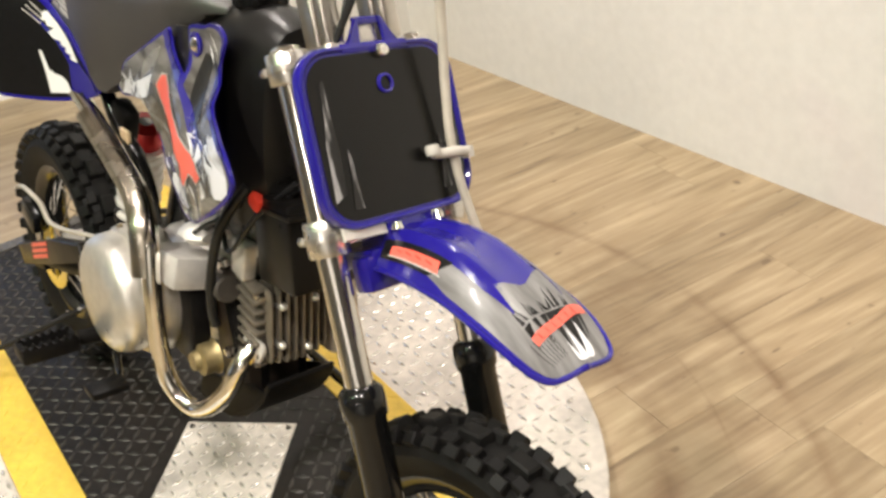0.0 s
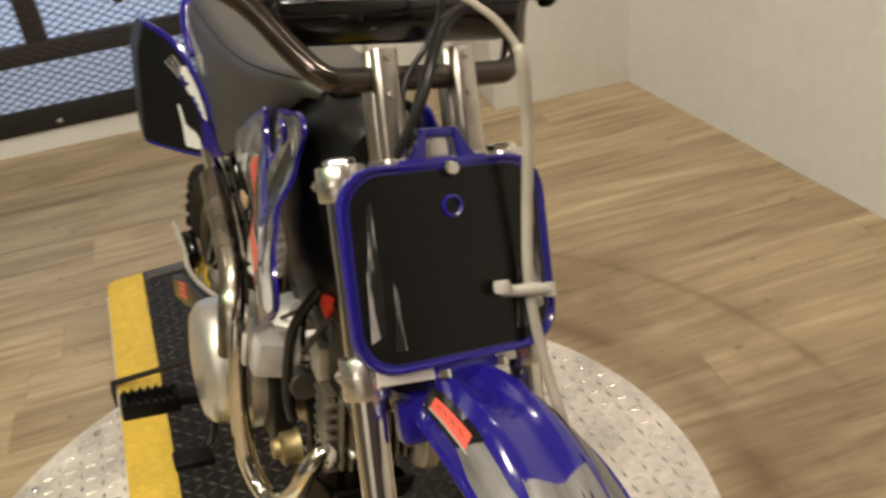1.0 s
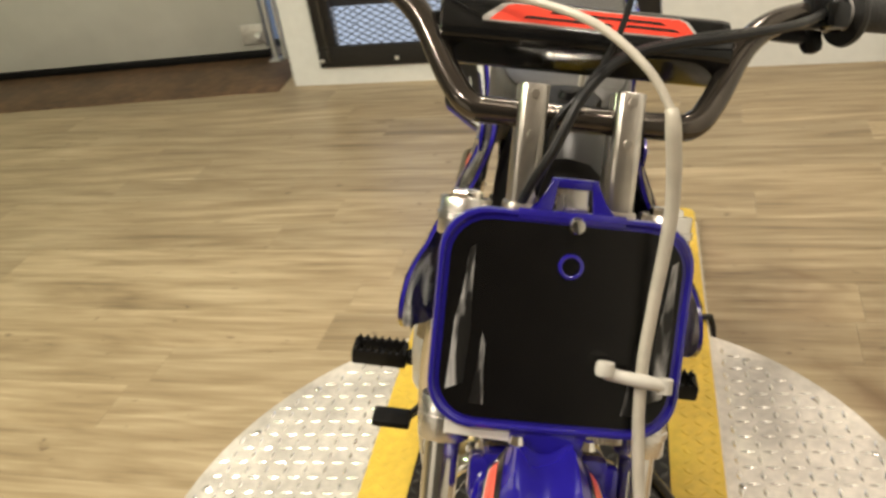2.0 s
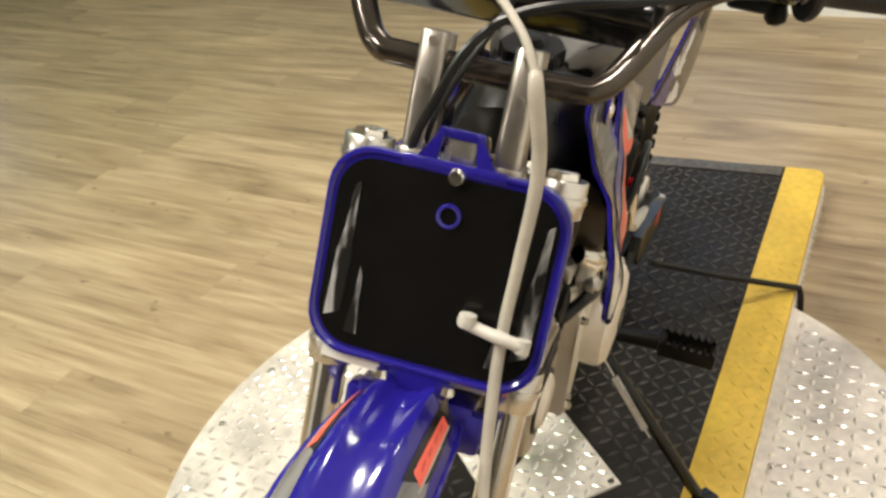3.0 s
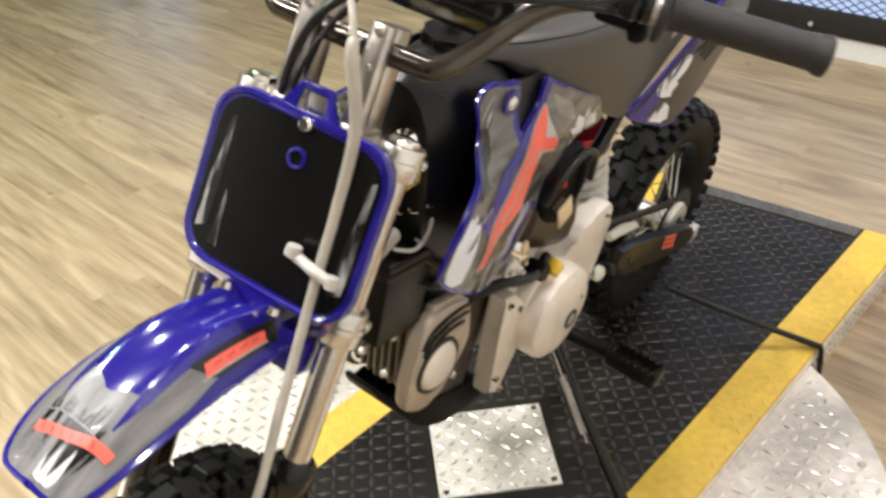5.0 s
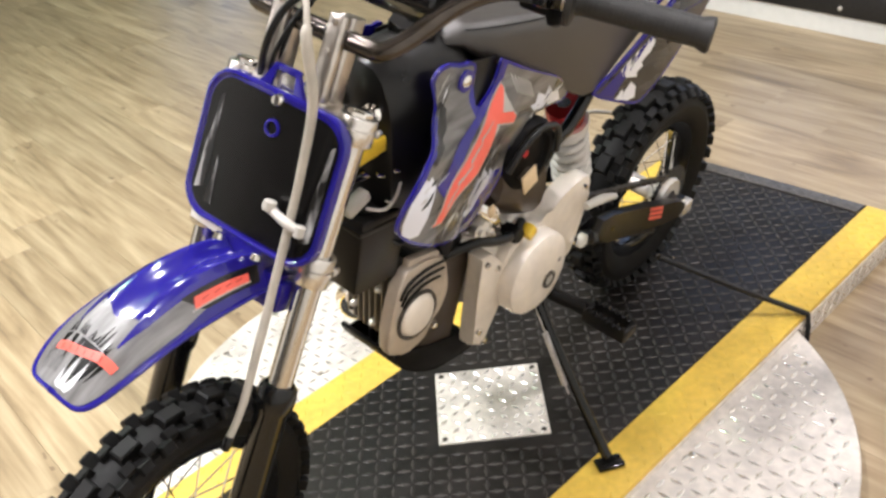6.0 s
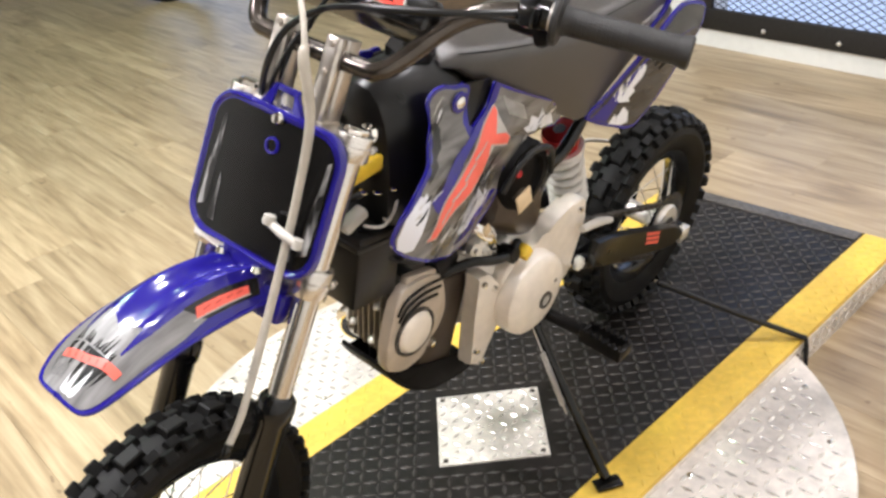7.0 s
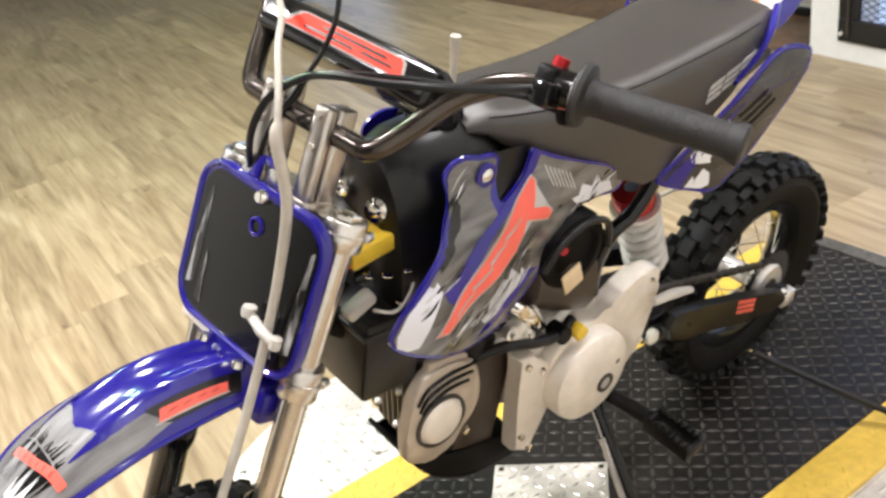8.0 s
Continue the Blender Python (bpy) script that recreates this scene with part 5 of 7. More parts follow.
# --- frame ---
bm = B()
tube(bm, [F(-0.035, 0, 0.10), (0.12, 0, 0.73), (-0.02, 0, 0.69), (-0.16, 0, 0.62), (-0.24, 0, 0.48), (-0.25, 0, 0.36)], 0.02, 12, 6)
for s in (1, -1):
    tube(bm, [(-0.05, s * 0.045, 0.69), (-0.2, s * 0.06, 0.70), (-0.38, s * 0.065, 0.735), (-0.56, s * 0.06, 0.775)], 0.010, 10, 6)
    tube(bm, [(-0.24, s * 0.04, 0.44), (-0.225, s * 0.05, 0.53), (-0.24, s * 0.06, 0.592), (-0.285, s * 0.06, 0.608), (-0.32, s * 0.06, 0.64), (-0.36, s * 0.06, 0.70), (-0.41, s * 0.06, 0.76)], 0.0115, 10, 6)
tube(bm, [F(-0.035, 0, 0.02), (0.185, 0, 0.63), (0.16, 0, 0.60), (0.10, 0, 0.585)], 0.016, 12, 6)
part("frame", bm, M_GLOSSBLK, bike, "gloss black tube frame")

# --- tank, seat, side panels ---


def ring(x, zt, zb, wt, wb, n=20, p=2.6):
    """A rounded section across the bike."""
    out = []
    zc, hz = (zt + zb) / 2, (zt - zb) / 2
    for k in range(n):
        a = 2 * math.pi * k / n
        c, s = math.cos(a), math.sin(a)
        yy = abs(c) ** (2 / p) * (1 if c > 0 else -1)
        zz = abs(s) ** (2 / p) * (1 if s > 0 else -1)
        w = wt if zz > 0 else wt + (wb - wt) * (-zz)
        out.append(Vector((x, yy * w, zc + zz * hz)))
    return out


bm = loft(B(), [ring(0.138, 0.828, 0.66, 0.036, 0.03), ring(0.128, 0.852, 0.60, 0.056, 0.056), ring(0.09, 0.866, 0.56, 0.067, 0.078), ring(0.04, 0.866, 0.545, 0.070, 0.082), ring(-0.01, 0.857, 0.56, 0.069, 0.078), ring(-0.06, 0.835, 0.60, 0.066, 0.07), ring(-0.12, 0.79, 0.62, 0.06, 0.06)])
part("tank", bm, M_SATBLK, bike, "satin black plastic tank")
bm = lathe(B(), [(0.03, 0), (0.031, 0.012), (0.028, 0.02), (0.012, 0.022), (0.008, 0.03), (0, 0.031)], Matrix.Translation((0.03, 0, 0.852)), 24)
o = [((0.034 if k % 4 < 2 else 0.029) * math.cos(2 * math.pi * k / 32), (0.034 if k % 4 < 2 else 0.029) * math.sin(2 * math.pi * k / 32)) for k in range(32)]
prism(bm, o, 0.018, Matrix.Translation((0.03, 0, 0.866)), 0.002)
part("tank_cap", bm, M_BLKPL, bike, "black tank cap")


def seat_ring(x, zt, zb, w, r, crown):
    """Seat section: flat sides down to a sharp hem, rounded shoulders and a slightly crowned top."""
    half = [(w - 0.012, zb), (w, zb + 0.002)] + [(w + 0.001, zb + (zt - r - zb) * k / 3) for k in (1, 2)]
    half += [(w - r + r * math.cos(radians(a)), zt - r + r * math.sin(radians(a))) for a in (0, 18, 36, 54, 72, 90)]
    half += [((w - r) * 0.6, zt + crown * 0.7), ((w - r) * 0.2, zt + crown)]
    return [Vector((x, y, z)) for y, z in half] + [Vector((x, -y, z)) for y, z in half[::-1]]


seat_st = [(0.012, 0.856, 0.846, 0.036, 0.008, 0.001), (-0.012, 0.866, 0.838, 0.052, 0.014, 0.002), (-0.03, 0.866, 0.822, 0.062, 0.018, 0.003), (-0.07, 0.862, 0.800, 0.073, 0.022, 0.004), (-0.14, 0.852, 0.756, 0.082, 0.024, 0.004), (-0.21, 0.846, 0.712, 0.087, 0.026, 0.004), (-0.262, 0.845, 0.682, 0.090, 0.026, 0.004), (-0.29, 0.846, 0.680, 0.091, 0.026, 0.004), (-0.36, 0.849, 0.72, 0.093, 0.026, 0.004), (-0.43, 0.853, 0.76, 0.094, 0.026, 0.004), (-0.49, 0.857, 0.80, 0.092, 0.024, 0.003), (-0.525, 0.859, 0.83, 0.082, 0.018, 0.002)]
seat = part("seat", loft(B(), [seat_ring(*s) for s in seat_st]), M_SEAT, bike, "long dark grey vinyl seat with flat sides", 30)
for s in (1, -1):
    part("seat_seam", tube(B(), [(x, s * (w - r * 0.3), zt - r * 0.28) for x, zt, zb, w, r, c in seat_st[1:-1]], 0.0011, 6, 3), M_BLKPL, seat, "dark seat seam")


def seat_side(x, z):
    """Half width of the seat's flat side."""
    return 0.0945 if x < -0.36 else 0.092


for s in (1, -1):
    # three slanted pale blocks with slits in place of the maker's mark
    for k in range(3):
        x0 = -0.372 - 0.034 * k
        for dz, h in ((0.0, 0.007), (0.0105, 0.006), (0.0195, 0.007)):
            lo, hi = 0.768 + 0.0085 * k + dz, 0.768 + 0.0085 * k + dz + h
            lean = 0.25 * (dz + h)
            o = [(x0 - lean * 0.4, lo), (x0 - 0.029 - lean * 0.4, lo + 0.006), (x0 - 0.029 - lean, hi + 0.006), (x0 - lean, hi)]
            part("seat_print", skin(B(), o if s > 0 else o[::-1], seat_side, 0.0012, 0.0008, 0.03, side=s), M_GREYPRT, seat, "pale grey plain block")


def shroud_y(x, z):
    """How far the side panel stands out, blended from a few depths."""
    pts = ((0.05, 0.838, 0.068), (0.078, 0.834, 0.067), (0.025, 0.818, 0.084), (-0.05, 0.815, 0.080), (0.2, 0.70, 0.144), (0.205, 0.70, 0.143), (0.15, 0.70, 0.150), (0.12, 0.75, 0.125), (0.085, 0.81, 0.088), (-0.047, 0.79, 0.089), (-0.062, 0.745, 0.108), (0.02, 0.745, 0.112), (0.05, 0.705, 0.132), (0.09, 0.655, 0.135), (0.15, 0.66, 0.145), (0.0, 0.655, 0.102), (-0.045, 0.67, 0.090), (0.05, 0.63, 0.118), (-0.1, 0.715, 0.096), (-0.2, 0.70, 0.084), (-0.15, 0.75, 0.090), (-0.1, 0.78, 0.088))
    a = b = 0.0
    for px, pz, py in pts:
        w = 1.0 / ((x - px) ** 2 + (z - pz) ** 2 + 0.0012) ** 1.7
        a += w * py
        b += w
    return a / b


SHR = smooth_outline([(0.080, 0.832), (0.066, 0.844), (0.046, 0.846), (0.030, 0.841), (0.012, 0.839), (0.004, 0.831), (0.011, 0.812), (0.020, 0.794), (0.027, 0.778), (0.0325, 0.7685), (0.019, 0.774), (0.002, 0.781), (-0.018, 0.788), (-0.034, 0.799), (-0.044, 0.813), (-0.050, 0.822), (-0.062, 0.816), (-0.125, 0.779), (-0.184, 0.748), (-0.222, 0.712), (-0.208, 0.695), (-0.155, 0.707), (-0.112, 0.712), (-0.086, 0.700), (-0.07, 0.680), (-0.064, 0.655), (-0.054, 0.638), (-0.02, 0.624), (0.03, 0.614), (0.075, 0.616), (0.13, 0.643), (0.178, 0.674), (0.206, 0.70), (0.212, 0.72), (0.19, 0.742), (0.148, 0.757), (0.114, 0.775), (0.088, 0.795), (0.0795, 0.812)], 4)


def inset(o, d):
    n, out = len(o), []
    area = sum(o[i][0] * o[(i + 1) % n][1] - o[(i + 1) % n][0] * o[i][1] for i in range(n))
    q = 1 if area > 0 else -1
    for i in range(n):
        a, b = Vector(o[i - 1]), Vector(o[(i + 1) % n])
        t = (b - a).normalized()
        out.append((o[i][0] - q * t.y * d, o[i][1] + q * t.x * d))
    return out


for s in (1, -1):
    sh = part("side_shroud", skin(B(), SHR, shroud_y, 0.004, 0, 0.018, side=s), M_BLUE, bike, "blue side shroud with grey, white and orange-red decals")
    part("shroud_recess", skin(B(), [(0.03, 0.838), (-0.048, 0.825), (-0.04, 0.80), (0.03, 0.762), (0.045, 0.775)], shroud_y, 0.003, -0.008, 0.018, side=s), M_SATBLK, sh, "satin black recess behind the bolt")
    part("shroud_decal", skin(B(), inset(SHR, 0.0045), shroud_y, 0.0004, 0.0008, 0.018, side=s), M_GREYDEC, sh, "grey brushed decal")
    part("shroud_decal", skin(B(), [(-0.056, 0.812), (-0.125, 0.7765), (-0.184, 0.7455), (-0.219, 0.711), (-0.207, 0.6975), (-0.155, 0.7095), (-0.112, 0.7145), (-0.089, 0.703), (-0.073, 0.682), (-0.066, 0.69), (-0.07, 0.74)], shroud_y, 0.0004, 0.001, 0.018, side=s), M_GREYDEC, sh, "grey brushed decal")
    white = [(0.206, 0.705), (0.204, 0.72), (0.186, 0.738), (0.15, 0.752), (0.162, 0.738), (0.134, 0.747), (0.148, 0.73), (0.13, 0.732), (0.15, 0.718), (0.16, 0.715), (0.166, 0.70), (0.176, 0.688), (0.192, 0.692)]
    part("white_splash", skin(B(), white, shroud_y, 0.0004, 0.0014, 0.018, side=s), M_SPLASH, sh, "white brushed splash")
    part("white_splash", skin(B(), [(-0.2, 0.702), (-0.192, 0.72), (-0.172, 0.727), (-0.16, 0.745), (-0.152, 0.73), (-0.132, 0.744), (-0.134, 0.728), (-0.11, 0.732), (-0.12, 0.72), (-0.15, 0.712)], shroud_y, 0.0004, 0.0014, 0.018, side=s), M_SPLASH, sh, "white brushed splash")
    part("white_splash", skin(B(), [(-0.04, 0.648), (-0.022, 0.672), (-0.02, 0.66), (0.005, 0.69), (0.008, 0.672), (0.028, 0.69), (0.028, 0.67), (0.052, 0.674), (0.045, 0.658), (0.07, 0.656), (0.06, 0.642), (0.015, 0.636)], shroud_y, 0.0004, 0.0014, 0.018, side=s), M_SPLASH, sh, "white brushed splash")
    blue = [(-0.049, 0.822), (-0.060, 0.8145), (-0.049, 0.798), (-0.024, 0.7785), (0.008, 0.7665), (0.029, 0.756), (0.052, 0.741), (0.081, 0.726), (0.108, 0.714), (0.120, 0.712), (0.112, 0.720), (0.126, 0.721), (0.118, 0.729), (0.128, 0.731), (0.104, 0.737), (0.0856, 0.7445), (0.057, 0.7575), (0.034, 0.7665), (0.002, 0.781), (-0.018, 0.788), (-0.034, 0.799)]
    part("blue_band", skin(B(), blue, shroud_y, 0.0004, 0.0018, 0.018, side=s), M_BLUE, sh, "blue band")
    part("blue_band", skin(B(), [(0.088, 0.795), (0.084, 0.796), (0.094, 0.782), (0.118, 0.766), (0.15, 0.749), (0.19, 0.738), (0.19, 0.742), (0.148, 0.757), (0.114, 0.775)], shroud_y, 0.0004, 0.0018, 0.018, side=s), M_BLUE, sh, "blue band")
    ink = [(0.072, 0.808), (0.066, 0.796), (0.078, 0.784), (0.076, 0.776), (0.094, 0.771), (0.096, 0.764), (0.118, 0.757), (0.128, 0.754), (0.122, 0.761), (0.136, 0.7605), (0.114, 0.7725), (0.089, 0.786), (0.077, 0.80)]
    if s < 0:
        ink = [(0.046, 0.813), (0.0676, 0.812), (0.069, 0.789), (0.072, 0.773), (0.098, 0.752), (0.09, 0.744), (0.0683, 0.7362), (0.0486, 0.7588), (0.0402, 0.7879)]
    part("black_streak", skin(B(), ink, shroud_y, 0.0004, 0.0016, 0.018, side=s), M_INK, sh, "black brushed streak")
    if s < 0:
        part("white_splash", skin(B(), [(0.069, 0.729), (0.082, 0.732), (0.091, 0.7394), (0.098, 0.731), (0.128, 0.7236), (0.169, 0.712), (0.172, 0.692), (0.145, 0.6765), (0.146, 0.694), (0.12, 0.699), (0.092, 0.704), (0.084, 0.716)], shroud_y, 0.0004, 0.0019, 0.018, side=s), M_BRUSHW, sh, "white brushed splash")
        part("white_splash", skin(B(), [(-0.205, 0.70), (-0.185, 0.716), (-0.1586, 0.738), (-0.15, 0.728), (-0.11, 0.745), (-0.0721, 0.7606), (-0.083, 0.734), (-0.10, 0.722), (-0.126, 0.714), (-0.176, 0.706)], shroud_y, 0.0004, 0.0019, 0.018, side=s), M_BRUSHW, sh, "white brushed splash")
        part("white_splash", skin(B(), [(-0.055, 0.652), (-0.04, 0.66), (-0.028, 0.646), (0.0, 0.65), (0.0193, 0.640), (0.05, 0.648), (0.088, 0.645), (0.06, 0.628), (0.0, 0.628), (-0.04, 0.64)], shroud_y, 0.0004, 0.0019, 0.018, side=s), M_BRUSHW, sh, "white brushed splash")
    part("blue_band", skin(B(), [(-0.055, 0.654), (-0.03, 0.662), (-0.01, 0.648), (0.045, 0.638), (0.08, 0.632), (0.05, 0.628), (0.0, 0.632)], shroud_y, 0.0004, 0.0018, 0.018, side=s), M_BLUE, sh, "blue band")
    edge = [(-0.041, 0.795), (-0.049, 0.783), (-0.045, 0.766), (-0.034, 0.757), (-0.060, 0.750), (-0.069, 0.738), (-0.062, 0.727), (-0.032, 0.737), (-0.026, 0.741), (-0.018, 0.726), (0.0, 0.711), (0.04, 0.704), (0.132, 0.682), (0.156, 0.690), (0.132, 0.705), (0.034, 0.746), (-0.005, 0.772)]
    if s < 0:
        edge = [(-0.047, 0.768), (-0.033, 0.770), (0.014, 0.732), (0.076, 0.714), (0.147, 0.705), (0.132, 0.688), (0.09, 0.685), (0.072, 0.662), (0.046, 0.656), (0.054, 0.684), (0.0, 0.702), (-0.04, 0.735), (-0.055, 0.752)]
    part("pale_outline", skin(B(), edge, shroud_y, 0.0004, 0.0023, 0.018, side=s), M_GREYPRT, sh, "pale decal outline")
    part("orange_bar", skin(B(), inset(edge, 0.0026), shroud_y, 0.0004, 0.0028, 0.018, side=s), M_ORANGE, sh, "orange-red plain bar")
    for k in range(4):
        f0 = 0.16 + 0.2 * k
        cx, cz = -0.03 + 0.16 * f0, 0.767 - 0.075 * f0
        if s > 0:
            part("bar_cut", skin(B(), [(cx - 0.012, cz - 0.002), (cx - 0.009, cz - 0.005), (cx + 0.026, cz - 0.017), (cx + 0.024, cz - 0.012)], shroud_y, 0.0004, 0.0032, 0.018, side=s), M_GREYPRT, sh, "pale cut in the bar")
    # brushed slivers at the ends of the splashes and below the bar
    rs = random.Random(17)
    for x0, x1, z0, z1, slope, count in ((0.10, 0.165, 0.722, 0.742, -0.3, 9), (0.02, 0.12, 0.655, 0.682, -0.35, 12), (-0.03, 0.05, 0.645, 0.685, -0.9, 10), (-0.19, -0.10, 0.712, 0.742, -0.5, 10), (0.05, 0.09, 0.80, 0.83, -0.9, 5), (-0.05, 0.0, 0.69, 0.72, -0.8, 6)):
        for k in range(count):
            cx, cz = rs.uniform(x0, x1), rs.uniform(z0, z1)
            d = Vector((1, slope + rs.uniform(-0.25, 0.25))).normalized() * rs.uniform(0.009, 0.021)
            n = Vector((-d.y, d.x)).normalized() * rs.uniform(0.0009, 0.0022)
            o = [(cx - d.x, cz - d.y), (cx + n.x, cz + n.y), (cx + d.x, cz + d.y), (cx - n.x, cz - n.y)]
            part("ink_sliver", skin(B(), o[::-1], shroud_y, 0.0004, 0.0020, 0.018, side=s), (M_PLATE, M_BRUSHW, M_PLATE, M_GREYPRT)[k % 4], sh)
    # fine slanted print lines behind the bar
    for k in range(7):
        lx = -0.066 - 0.007 * k
        part("print_line", skin(B(), [(lx, 0.797 - 0.0045 * k), (lx + 0.0022, 0.797 - 0.0045 * k), (lx - 0.008, 0.767 - 0.004 * k), (lx - 0.010, 0.767 - 0.004 * k)], shroud_y, 0.0004, 0.0016, 0.018, side=s), M_GREYPRT, sh)
    n_y = shroud_y(0.025, 0.818)
    bm = lathe(B(), [(0.006, 0.0), (0.015, 0.0), (0.015, 0.003), (0.012, 0.004), (0.006, 0.002)], side_m(0.025, s * (n_y + 0.001), 0.818, s), 24, closed=True)
    part("bolt_seat", bm, M_BLUE, sh, "blue bolt ring")
    part("bolt", lathe(B(), [(0, 0.006), (0.005, 0.0058), (0.0085, 0.003), (0.009, 0)], side_m(0.025, s * (n_y + 0.002), 0.818, s), 18), M_CHROME, sh, "chromed bolt")
    part("tank_bolt", lathe(B(), [(0, 0.012), (0.006, 0.011), (0.008, 0.006), (0.014, 0.004), (0.014, 0.0)], Matrix.Translation((0.141, s * 0.031, 0.795)) @ pose(0, 0, 0, 0, 60, s * 25), 14), M_CHROME, bike, "chromed tank bolt")


def tail_y(flare):
    def depth(x, z):
        f = max(0.0, min(1.0, (-0.275 - x) / 0.23)) * math.pi / 2
        return 0.0885 + flare * (math.sin(f) if flare < 0.05 else 1 - math.cos(f)) - 0.25 * max(0, z - 0.77)
    return depth


# the right panel stands out further, over the silencer
for s, flare, low in ((1, 0.04, [(-0.577, 0.793), (-0.54, 0.744), (-0.50, 0.712), (-0.45, 0.667), (-0.42, 0.644), (-0.392, 0.63), (-0.35, 0.644)]), (-1, 0.08, [(-0.585, 0.80), (-0.592, 0.74), (-0.585, 0.672), (-0.56, 0.638), (-0.51, 0.628), (-0.46, 0.63), (-0.40, 0.638), (-0.34, 0.654)])):
    ty = tail_y(flare)
    o = smooth_outline([(-0.291, 0.675), (-0.312, 0.700), (-0.336, 0.725), (-0.362, 0.757), (-0.395, 0.783), (-0.44, 0.806), (-0.50, 0.82), (-0.55, 0.82)] + low, 4) if s < 0 else smooth_outline([(-0.289, 0.675), (-0.315, 0.702), (-0.344, 0.726), (-0.393, 0.766), (-0.455, 0.802), (-0.50, 0.818), (-0.545, 0.812)] + low, 4)
    tp = part("tail_panel", skin(B(), o, ty, 0.004, 0, 0.02, side=s), M_BLUE, bike, "blue tail side panel with a dark and white decal")
    part("tail_decal", skin(B(), inset(o, 0.006), ty, 0.0004, 0.001, 0.02, side=s), M_TAILGREY if s > 0 else M_BLKPL, tp, "dark glossy decal")
    part("blue_corner", skin(B(), [(-0.296, 0.674), (-0.345, 0.711), (-0.40, 0.754), (-0.43, 0.77), (-0.40, 0.745), (-0.36, 0.716), (-0.34, 0.698), (-0.345, 0.682), (-0.33, 0.66)], ty, 0.0004, 0.0016, 0.02, side=s), M_BLUE, tp, "blue corner")
    if s < 0:
        rs = random.Random(31)
        edge = [(-0.397, 0.777), (-0.380, 0.765), (-0.364, 0.749), (-0.351, 0.731), (-0.341, 0.711)]
        teeth = []
        for k in range(17):
            f = k / 16
            j = min(3, int(f * 4))
            x, z = (edge[j][c] + (edge[j + 1][c] - edge[j][c]) * (f * 4 - j) for c in (0, 1))
            d = (0.005 + 0.022 * math.sin(math.pi * min(1, 0.15 + f * 0.8))) * (rs.uniform(0.9, 1.25) if k % 2 else rs.uniform(0.5, 0.75))
            teeth.append((x - d * 0.95, z - d * 0.25))
        part("white_splash", skin(B(), edge + teeth[::-1], ty, 0.0004, 0.0019, 0.02, side=s), M_WHTDEC, tp, "white brushed splash")
        part("white_splash", skin(B(), [(-0.421, 0.715), (-0.415, 0.7135), (-0.4027, 0.684), (-0.398, 0.688), (-0.389, 0.6663), (-0.3807, 0.682), (-0.376, 0.669), (-0.3685, 0.675), (-0.3614, 0.6584), (-0.4067, 0.6505), (-0.4114, 0.6786)], ty, 0.0004, 0.0019, 0.02, side=s), M_WHTDEC, tp, "white brushed splash")
        part("blue_corner", skin(B(), [(-0.3608, 0.7006), (-0.3419, 0.7125), (-0.299, 0.682), (-0.3611, 0.6565)], ty, 0.0004, 0.0018, 0.02, side=s), M_BLUE, tp, "blue corner")
    else:
        w = [(-0.344, 0.692), (-0.338, 0.706), (-0.355, 0.722), (-0.405, 0.756), (-0.398, 0.742), (-0.41, 0.744), (-0.39, 0.726), (-0.398, 0.722), (-0.38, 0.708), (-0.386, 0.702), (-0.374, 0.692), (-0.376, 0.684), (-0.357, 0.688)]
        part("white_splash", skin(B(), w, ty, 0.0004, 0.0016, 0.02, side=s), M_BRUSHW, tp, "white brushed splash")
        w = [(-0.335, 0.655), (-0.348, 0.67), (-0.352, 0.662), (-0.365, 0.678), (-0.363, 0.662), (-0.378, 0.666), (-0.38, 0.646), (-0.365, 0.644)]
        part("white_splash", skin(B(), w, ty, 0.0004, 0.0016, 0.02, side=s), M_BRUSHW, tp, "white brushed splash")
    for k in range(3):
        d = 0.011 * k if s > 0 else 0.006 * k
        x0, z0 = (-0.414, 0.747) if s > 0 else (-0.398, 0.769)
        sl = [(x0 - d, z0 - d * 0.9), (x0 - 0.052 - d, z0 + 0.026 - d * 0.9), (x0 - 0.054 - d, z0 + 0.021 - d * 0.9), (x0 - 0.003 - d, z0 - 0.005 - d * 0.9)] if s > 0 else [(x0 - d, z0 - d), (x0 - 0.034 - d, z0 + 0.017 - d), (x0 - 0.0345 - d, z0 + 0.0155 - d), (x0 - 0.001 - d, z0 - 0.0025 - d)]
        part("slot" if s > 0 else "fine_line", skin(B(), sl, ty, 0.0006, 0.0018, 0.02, side=s), M_BLKPL if s > 0 else M_GREYPRT, tp, "black slot" if s > 0 else "pale fine line")
    # blue tail bridge that climbs behind the seat to the rear fender
    part("tail_bridge", tube(B(), [(-0.43, s * 0.098, 0.782), (-0.475, s * 0.097, 0.808), (-0.505, s * 0.092, 0.838), (-0.53, s * 0.08, 0.862)], [0.006, 0.010, 0.012, 0.010], 10, 6, flat=0.5), M_BLUE, bike, "blue bridge beside the seat's end")
